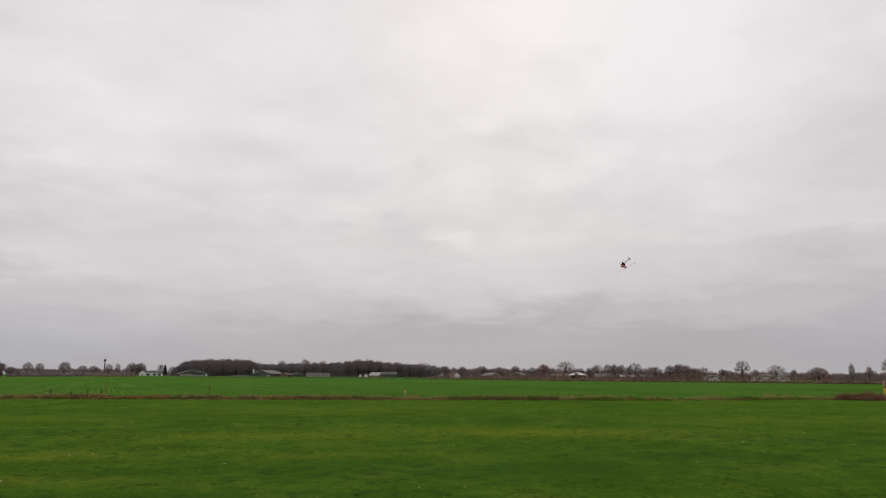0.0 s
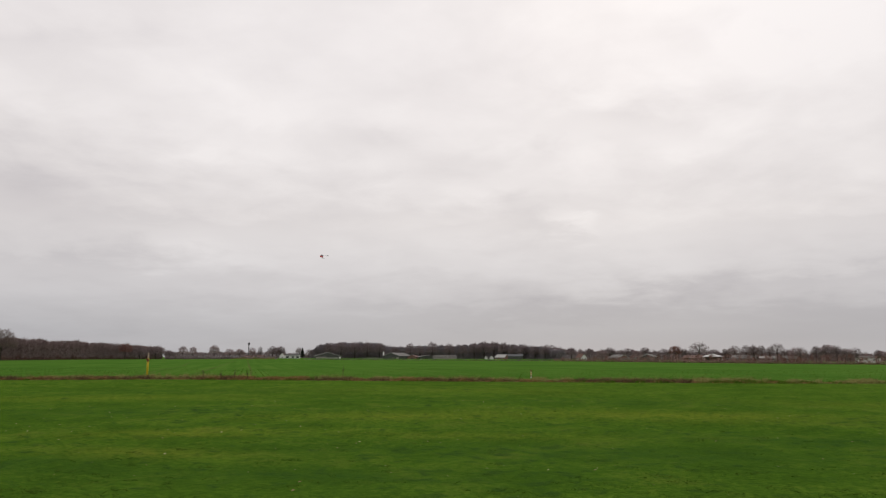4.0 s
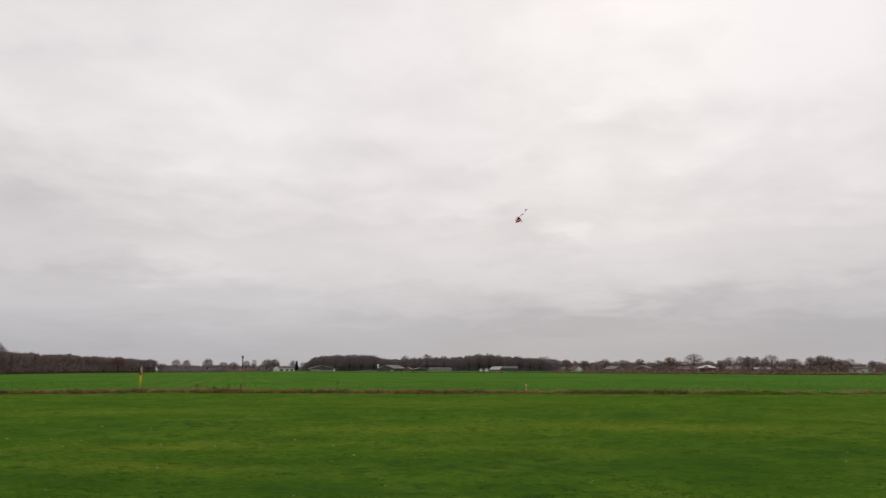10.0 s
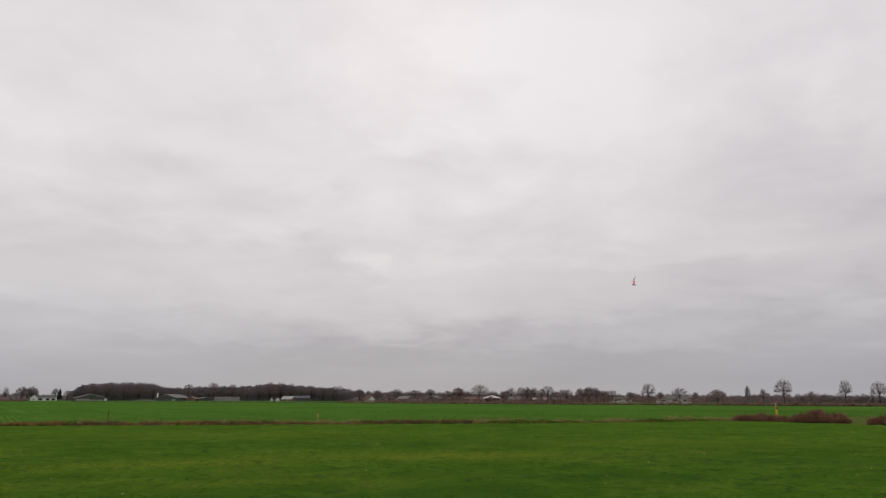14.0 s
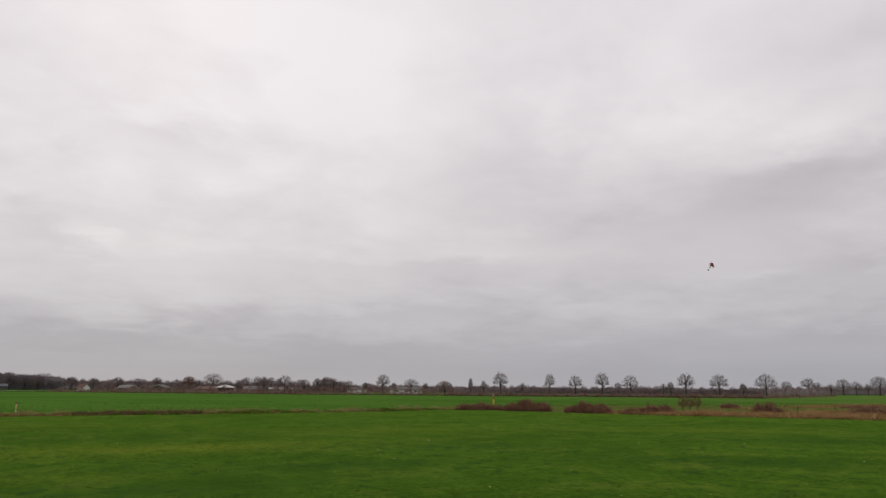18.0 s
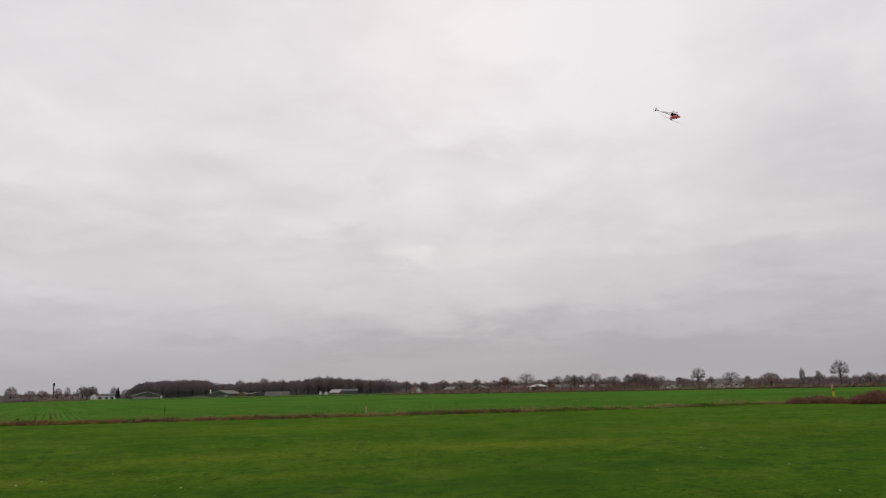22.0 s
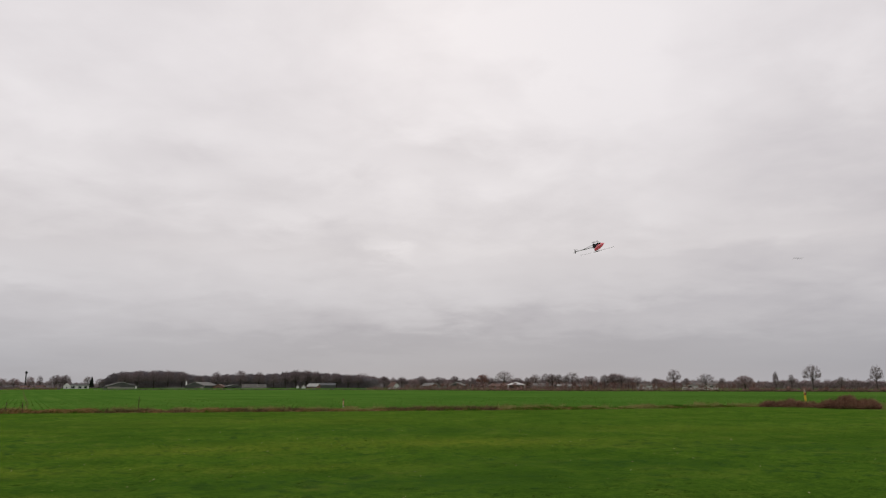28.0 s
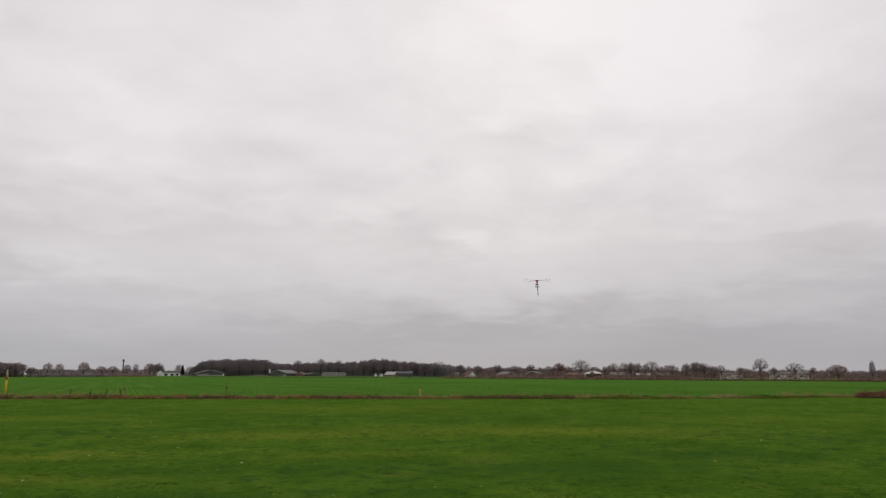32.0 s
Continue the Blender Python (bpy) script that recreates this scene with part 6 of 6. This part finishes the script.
def motions():
    """The flight, and the spin of both rotors."""
    FLIGHT = [
        (0.0, 11.3, 40.96, 8.31, 153.2, 14.0, 96.1),
        (0.1, 11.21, 41.44, 8.74, 160.2, 20.7, 123.9),
        (0.2, 11.03, 41.93, 9.18, 174.8, 26.7, 160.3),
        (0.3, 11.08, 43.6, 10.01, 174.3, 24.0, 161.0),
        (0.4, 10.96, 45.33, 10.74, -171.4, 27.4, -167.0),
        (0.5, 10.78, 47.04, 11.51, -160.5, 22.2, -139.1),
        (0.6, 10.52, 48.79, 12.18, -153.3, 13.2, -111.4),
        (0.7, 10.25, 50.56, 12.73, -151.5, -4.6, -95.4),
        (0.8, 10.15, 52.31, 13.13, -152.8, -16.2, -73.4),
        (0.9, 10.12, 54.09, 13.35, -156.5, -23.7, -57.1),
        (1.0, 10.12, 55.87, 13.54, -170.9, -38.1, -19.7),
        (1.1, 9.99, 57.16, 13.53, 177.8, -37.3, 4.1),
        (1.2, 9.77, 58.46, 13.56, 166.2, -35.0, 29.5),
        (1.3, 9.45, 59.77, 13.57, 158.0, -33.4, 50.6),
        (1.4, 9.0, 61.09, 13.64, 152.7, -26.1, 71.4),
        (1.5, 8.41, 62.41, 13.71, 150.2, -22.1, 91.7),
        (1.6, 7.81, 63.72, 13.82, 152.6, -7.9, 109.2),
        (1.7, 7.05, 65.03, 13.97, 155.4, 0.2, 121.4),
        (1.8, 6.15, 66.34, 14.15, 163.5, 8.5, 146.3),
        (1.9, 5.25, 67.61, 14.44, 174.6, 18.7, 171.9),
        (2.0, 4.22, 68.41, 14.66, 174.0, 24.2, 171.6),
        (2.1, 3.03, 69.19, 14.88, -168.3, 33.9, -149.0),
        (2.2, 1.83, 69.94, 15.2, -158.7, 37.5, -125.0),
        (2.3, 0.64, 70.69, 15.36, -147.8, 31.3, -78.9),
        (2.4, -0.62, 71.4, 15.64, -149.4, 23.4, -69.9),
        (2.5, -2.01, 72.1, 15.85, -154.3, 4.1, -52.7),
        (2.6, -3.43, 72.78, 15.98, -159.8, -11.6, -35.6),
        (2.7, -4.84, 73.45, 16.07, -171.7, -38.6, -5.2),
        (2.8, -6.3, 75.47, 16.29, -170.8, -44.1, -6.0),
        (2.9, -8.0, 77.47, 16.36, 172.9, -55.6, 27.0),
        (3.0, -9.7, 79.44, 16.43, 158.8, -60.7, 52.8),
        (3.1, -11.53, 81.37, 16.47, 141.6, -51.5, 98.6),
        (3.2, -13.34, 83.3, 16.36, 143.9, -39.0, 115.1),
        (3.3, -15.3, 85.15, 16.39, 149.2, -26.3, 134.9),
        (3.4, -17.33, 86.98, 16.26, 158.0, -10.0, 152.3),
        (3.5, -19.55, 88.76, 15.99, 176.6, 15.6, -170.1),
        (4.0, -30.27, 85.82, 14.68, -166.8, 11.0, -122.9),
        (4.5, -40.98, 82.87, 13.98, -161.4, 10.3, -75.5),
        (5.0, -51.7, 79.93, 14.17, -163.5, 7.0, -36.3),
        (5.5, -62.42, 76.99, 14.97, -162.9, -1.6, -26.3),
        (5.8, -64.94, 75.54, 19.54, -157.8, 3.5, -20.1),
        (6.0, -65.04, 75.86, 22.17, -154.3, 11.7, -18.7),
        (6.2, -64.43, 76.88, 24.2, -150.4, 19.8, -17.2),
        (6.4, -63.51, 78.33, 25.44, -147.7, 29.1, -24.1),
        (6.6, -61.57, 79.54, 25.66, -145.6, 33.6, -28.7),
        (6.8, -59.13, 80.14, 24.65, -145.3, 33.6, -35.0),
        (7.0, -57.11, 80.58, 22.84, -146.0, 29.2, -41.6),
        (7.2, -55.08, 81.02, 20.72, -140.8, 30.9, -34.1),
        (7.4, -53.02, 81.35, 18.83, -141.5, 26.6, -40.7),
        (7.6, -50.42, 80.69, 16.78, -133.3, 35.7, -35.7),
        (7.8, -47.38, 78.9, 15.09, -124.6, 37.8, -36.9),
        (8.0, -44.22, 77.09, 13.62, -113.8, 43.4, -36.8),
        (8.2, -41.0, 75.14, 12.95, -104.9, 45.6, -38.1),
        (8.4, -37.5, 73.23, 12.64, -86.7, 50.8, -27.5),
        (8.6, -33.27, 70.69, 13.39, -82.5, 45.4, -30.7),
        (8.8, -29.0, 68.02, 14.24, -72.9, 54.8, -32.3),
        (9.0, -24.23, 65.38, 15.1, -60.0, 68.8, -31.7),
        (9.2, -19.52, 62.57, 15.57, 5.2, 85.2, 22.5),
        (9.4, -14.86, 59.62, 15.63, -178.5, 81.4, -173.7),
        (9.5, -12.78, 58.53, 15.6, 141.5, 72.8, 143.8),
        (9.6, -10.7, 57.43, 15.37, 148.4, 70.4, 149.3),
        (9.8, -6.56, 55.13, 14.6, 163.8, 60.7, 162.3),
        (10.0, -2.44, 52.72, 13.14, 171.9, 50.4, 167.5),
        (10.2, 1.8, 51.44, 11.52, 177.7, 37.3, 169.6),
        (10.4, 5.46, 49.81, 10.07, 179.8, 34.1, 167.2),
        (10.6, 7.92, 47.96, 9.94, 179.8, 33.1, 164.3),
        (10.8, 9.45, 46.11, 10.57, 175.3, 47.9, 156.4),
        (11.0, 10.13, 44.28, 11.62, 155.9, 68.4, 133.7),
        (11.2, 10.67, 45.31, 12.98, 135.8, 73.4, 112.4),
        (11.4, 10.92, 46.46, 14.05, 139.1, 71.5, 116.0),
        (11.6, 10.72, 47.72, 14.68, 134.1, 72.2, 111.4),
        (11.8, 10.79, 48.89, 15.0, 133.8, 72.3, 111.4),
        (12.0, 10.79, 50.17, 14.95, 139.1, 71.6, 117.1),
        (12.2, 10.78, 51.69, 14.52, 137.4, 73.0, 115.5),
        (12.4, 10.65, 53.29, 13.75, 135.7, 74.8, 114.1),
        (12.6, 10.87, 54.87, 12.65, 96.1, 78.9, 73.4),
        (12.7, 10.84, 54.77, 11.84, 59.2, 76.1, 35.9),
        (12.8, 11.0, 54.65, 10.87, 36.3, 67.4, 11.9),
        (12.9, 11.33, 54.47, 9.96, 26.8, 56.6, 1.2),
        (13.0, 12.01, 54.19, 9.12, 21.5, 41.8, -5.6),
        (13.1, 12.58, 53.18, 8.48, 19.4, 29.6, -9.3),
        (13.2, 13.33, 52.09, 8.08, 18.4, 17.1, -12.3),
        (13.3, 14.02, 50.95, 7.95, 18.3, 1.0, 23.9),
        (13.4, 14.69, 49.78, 7.98, 5.8, -13.3, 56.2),
        (13.5, 15.42, 48.57, 8.09, 1.2, -21.8, 77.5),
        (13.6, 15.97, 47.37, 8.31, -7.7, -21.3, 116.8),
        (13.7, 16.52, 46.16, 8.52, -13.8, -11.2, 161.9),
        (13.8, 17.31, 45.55, 8.85, -13.9, 4.5, -175.4),
        (13.9, 18.11, 44.92, 9.17, -10.9, 19.3, -147.5),
        (14.0, 18.9, 44.26, 9.47, -4.0, 26.3, -116.1),
        (14.1, 19.63, 43.61, 9.75, 4.9, 32.5, -84.4),
        (14.2, 20.34, 42.98, 9.91, 10.4, 25.9, -62.8),
        (14.3, 21.05, 42.34, 9.97, 16.8, 22.2, -22.3),
        (14.5, 23.7, 42.82, 10.44, 16.1, 11.1, -27.0),
        (14.7, 26.72, 43.05, 10.52, 15.9, 7.9, -2.3),
        (14.8, 28.02, 43.27, 10.43, 3.8, 12.4, -6.2),
        (14.9, 29.29, 43.47, 10.46, -9.9, 20.2, -17.9),
        (15.0, 30.64, 43.56, 10.62, -27.3, 22.5, -18.4),
        (15.1, 32.26, 44.28, 11.18, -42.5, 18.2, -15.7),
        (15.2, 33.89, 44.95, 11.84, -59.5, 15.8, -13.9),
        (15.3, 35.46, 45.69, 12.3, -84.6, 14.6, -18.4),
        (15.4, 36.92, 46.54, 12.63, -113.9, 12.0, -16.0),
        (15.5, 38.1, 47.64, 12.8, -144.7, 6.3, -8.3),
        (16.2, 40.3, 44.74, 12.96, -158.2, -7.3, -34.5),
        (16.9, 42.5, 41.84, 12.14, -170.1, -2.8, -45.9),
        (17.5, 44.39, 39.35, 10.7, -179.9, 3.2, -48.0),
        (17.6, 44.86, 38.81, 10.72, 178.8, 5.8, -85.3),
        (17.7, 45.15, 38.46, 10.8, -175.5, 0.3, -95.1),
        (17.8, 45.27, 38.25, 11.04, -160.4, -7.5, -107.6),
        (17.9, 45.34, 38.12, 11.26, -149.0, -11.5, -114.3),
        (18.0, 45.29, 38.05, 11.74, -135.9, -15.6, -120.5),
        (18.1, 45.21, 38.0, 12.31, -126.8, -19.9, -124.3),
        (18.2, 45.05, 37.97, 13.05, -115.1, -21.8, -130.8),
        (18.3, 44.66, 37.82, 13.73, -109.2, -29.0, -134.4),
        (18.4, 44.23, 37.69, 14.46, -104.7, -37.1, -138.3),
        (18.5, 43.63, 37.76, 15.16, -98.3, -36.6, -143.0),
        (18.7, 42.29, 37.98, 16.57, -88.0, -46.9, -154.5),
        (18.9, 40.69, 38.48, 17.73, -53.0, -61.3, 165.0),
        (19.0, 39.73, 38.89, 18.23, -49.9, -57.2, 161.8),
        (19.1, 38.98, 39.47, 18.63, -47.5, -53.0, 159.3),
        (19.3, 37.32, 40.85, 19.09, -43.4, -43.7, 155.1),
        (19.5, 35.62, 42.37, 19.01, -39.6, -30.5, 150.6),
        (19.7, 31.97, 42.16, 17.42, -32.4, -16.1, 147.7),
        (19.9, 28.65, 41.77, 15.13, -25.7, -5.6, 147.0),
        (20.0, 27.07, 41.51, 13.73, -22.2, 0.0, 146.9),
        (20.1, 25.12, 40.67, 12.01, -20.7, 0.2, 148.3),
        (20.3, 20.84, 38.92, 8.73, -17.7, 0.8, 151.7),
        (20.5, 16.67, 36.51, 7.12, -16.6, -14.2, 157.4),
        (20.7, 14.01, 36.64, 7.83, -19.4, -33.5, 165.0),
        (20.8, 12.93, 36.45, 8.66, -23.4, -45.4, 171.0),
        (20.9, 12.21, 36.1, 9.53, -30.8, -57.4, -179.9),
        (21.0, 11.72, 35.6, 10.5, -43.4, -66.2, -166.1),
        (21.1, 11.7, 35.42, 11.44, -62.9, -71.8, -145.7),
        (21.2, 11.79, 35.19, 12.32, -107.9, -73.8, -99.2),
        (21.3, 12.03, 34.94, 13.01, -142.8, -66.1, -62.6),
        (21.4, 12.31, 34.73, 13.53, -156.3, -55.5, -47.4),
        (21.5, 12.75, 34.48, 13.96, -162.5, -44.9, -39.7),
        (21.6, 13.44, 34.17, 14.23, -166.5, -32.6, -34.1),
        (21.8, 14.37, 33.67, 14.84, -169.3, -3.8, -24.5),
        (21.9, 14.55, 33.5, 15.23, -168.5, 10.2, -19.7),
        (22.0, 14.63, 33.4, 15.55, -166.0, 25.5, -13.2),
        (22.1, 14.98, 33.53, 15.98, -162.6, 36.1, -7.6),
        (22.2, 15.5, 33.63, 16.28, -157.7, 45.5, -1.1),
        (22.4, 16.75, 33.86, 16.56, -140.8, 60.8, 18.4),
        (22.6, 17.92, 34.22, 16.58, -124.2, 66.7, 35.7),
        (22.8, 19.11, 34.7, 16.24, -99.0, 69.8, 61.6),
        (23.0, 20.3, 35.31, 15.5, -90.2, 71.0, 70.0),
        (23.2, 20.79, 35.06, 14.17, -80.4, 72.0, 79.5),
        (23.3, 21.1, 34.94, 13.31, -66.5, 70.9, 93.5),
        (23.5, 21.48, 34.83, 11.44, -62.1, 73.0, 97.2),
        (23.7, 21.51, 34.88, 9.36, -44.5, 71.2, 115.1),
        (23.9, 20.85, 34.88, 7.16, -30.1, 67.3, 130.4),
        (24.0, 20.18, 34.84, 6.09, -23.0, 61.4, 138.4),
        (24.1, 19.28, 34.88, 5.09, -17.8, 51.8, 144.9),
        (24.2, 18.25, 34.94, 4.23, -15.1, 44.0, 148.9),
        (24.3, 16.99, 35.05, 3.63, -13.4, 34.1, 152.2),
        (24.4, 15.22, 34.79, 3.23, -12.5, 21.4, 155.5),
        (24.5, 13.4, 34.46, 3.17, -12.3, 6.6, 158.5),
        (24.6, 11.37, 34.12, 3.32, -12.7, -6.8, 161.9),
        (24.7, 9.4, 33.13, 3.81, -13.9, -21.8, 165.6),
        (24.8, 7.64, 31.98, 4.5, -16.0, -33.0, 169.7),
        (24.9, 6.16, 30.68, 5.34, -19.2, -42.4, 174.7),
        (25.0, 4.98, 29.22, 6.32, -24.8, -52.3, -178.0),
        (25.1, 4.44, 29.69, 7.64, -34.0, -61.2, -167.4),
        (25.2, 4.08, 30.06, 9.01, -49.7, -68.3, -150.4),
        (25.3, 4.03, 30.34, 10.35, -82.5, -73.4, -116.2),
        (25.4, 4.28, 30.58, 11.51, -111.4, -72.0, -86.4),
        (25.5, 4.9, 30.78, 12.53, -126.5, -68.6, -71.3),
        (26.0, 6.7, 31.13, 15.32, -113.2, -62.6, -83.0),
        (26.5, 8.49, 31.48, 16.46, -123.2, -56.6, -77.7),
        (27.0, 10.29, 31.83, 15.25, -140.7, -55.8, -61.8),
        (27.5, 12.08, 32.18, 12.39, -161.7, -52.7, -44.7),
        (27.6, 11.83, 31.71, 11.38, -168.4, -44.7, -36.9),
        (27.7, 11.42, 31.25, 10.44, -171.6, -40.7, -33.1),
        (27.8, 11.0, 30.77, 9.51, -175.8, -28.5, -27.1),
        (27.9, 10.5, 30.29, 8.65, -178.3, -18.2, -23.2),
        (28.0, 9.86, 29.81, 7.87, -179.9, -11.6, -20.6),
        (28.1, 9.29, 29.66, 7.17, 178.7, 2.4, -17.0),
        (28.2, 8.74, 29.45, 6.62, -179.9, 8.5, -3.4),
        (28.3, 8.19, 29.22, 6.1, -179.4, 14.2, -1.5),
        (28.4, 7.76, 28.93, 5.74, -167.1, 22.7, 20.0),
        (28.5, 7.31, 28.62, 5.5, 176.0, 14.4, 52.3),
        (28.6, 7.0, 28.27, 5.19, -177.1, 17.3, 79.2),
        (28.7, 6.61, 27.93, 5.02, -169.6, 13.9, 109.2),
        (28.8, 6.18, 27.58, 4.88, -165.6, 2.5, 130.6),
        (28.9, 5.83, 27.23, 4.66, -163.0, -4.9, 168.4),
        (29.0, 5.5, 27.25, 4.52, -163.4, -12.9, -178.2),
        (29.1, 5.2, 27.26, 4.36, -165.6, -16.5, -159.7),
        (29.2, 4.94, 27.24, 4.32, -171.8, -16.2, -132.7),
        (29.3, 4.67, 27.23, 4.34, 179.6, -16.5, -103.1),
        (29.4, 4.42, 27.21, 4.3, 172.0, -11.1, -77.6),
        (29.5, 4.18, 27.18, 4.37, 165.7, -6.8, -51.6),
        (29.6, 3.97, 27.14, 4.44, 161.8, -0.6, -8.4),
        (29.7, 3.74, 27.08, 4.66, 162.1, 6.0, -7.2),
        (29.8, 3.62, 27.52, 4.89, 164.5, 9.1, 17.3),
        (29.9, 3.5, 27.94, 5.21, 169.1, 10.5, 40.0),
        (30.0, 3.42, 28.36, 5.45, 175.2, 12.7, 63.5),
        (30.1, 3.36, 28.76, 5.84, -179.4, 14.9, 82.6),
        (30.2, 3.32, 29.13, 6.39, -177.7, 15.4, 88.1),
        (30.3, 3.29, 29.48, 6.96, -177.8, 20.8, 87.4),
        (30.4, 3.3, 29.81, 7.56, 175.6, 24.1, 85.3),
        (30.5, 3.32, 30.15, 8.1, 167.4, 33.9, 80.5),
        (30.6, 3.36, 30.26, 8.52, 163.8, 44.5, 72.3),
        (30.7, 3.37, 30.4, 8.82, 133.3, 70.8, 35.7),
        (30.8, 3.41, 30.54, 9.06, 118.8, 65.6, 25.6),
        (30.9, 3.47, 30.7, 9.23, 103.9, 58.0, 16.5),
        (31.0, 3.46, 30.9, 9.28, 92.8, 49.6, 10.2),
        (31.1, 3.56, 31.65, 9.34, 82.3, 39.0, 4.8),
        (31.2, 3.62, 32.42, 9.32, 70.8, 25.8, 0.1),
        (31.3, 3.72, 33.2, 9.25, 57.7, 10.5, -4.0),
        (31.4, 3.83, 34.01, 9.02, 43.1, -1.3, -6.7),
        (31.5, 3.97, 34.91, 8.76, 31.8, -14.1, 19.1),
        (31.6, 4.14, 35.8, 8.45, 26.8, -25.8, 25.2),
        (31.7, 4.27, 36.72, 7.99, 11.9, -33.9, 42.3),
        (31.8, 4.47, 37.61, 7.59, 6.0, -39.3, 59.3),
        (31.9, 4.73, 38.49, 7.21, 2.8, -45.2, 72.2),
        (32.0, 5.0, 39.35, 6.84, -1.9, -46.7, 86.7),
    ]
    walk(helicopter, [(t, pose(x, y, z, rx, ry, rz)) for t, x, y, z, rx, ry, rz in FLIGHT])
    # an insect leaves the grass on one side, crosses before the stand and settles on the other side
    hop = [(0.0, 3.2, -1.2, 0.02), (27.4, 3.2, -1.2, 0.02)] + [(27.9, 1.74, 1.9, 2.051), (28.0, 1.399, 2.152, 2.117), (28.1, 0.942, 2.375, 2.184), (28.2, 0.349, 2.517, 2.249), (28.3, -0.268, 2.52, 2.283), (28.4, -0.833, 2.392, 2.286), (28.5, -1.296, 2.182, 2.267)] + [(29.1, -3.2, -1.4, 0.02), (32.0, -3.2, -1.4, 0.02)]
    walk(insect, [(t, pose(x, y, z, 0, 0, 180)) for t, x, y, z in hop])
    last = frame(32.0)
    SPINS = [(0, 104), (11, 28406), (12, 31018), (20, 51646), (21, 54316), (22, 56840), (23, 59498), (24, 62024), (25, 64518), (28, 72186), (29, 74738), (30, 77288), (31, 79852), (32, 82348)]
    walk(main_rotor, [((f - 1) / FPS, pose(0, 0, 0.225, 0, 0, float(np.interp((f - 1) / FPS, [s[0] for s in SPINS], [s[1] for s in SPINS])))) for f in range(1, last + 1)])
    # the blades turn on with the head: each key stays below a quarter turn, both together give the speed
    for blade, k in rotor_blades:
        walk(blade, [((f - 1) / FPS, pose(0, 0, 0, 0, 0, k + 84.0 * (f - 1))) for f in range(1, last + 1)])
    walk(tail_rotor, [((f - 1) / FPS, pose(-0.935, 0.045, 0, 90) @ pose(0, 0, 0, 0, 0, 86 * f)) for f in range(1, last + 2)])


motions()
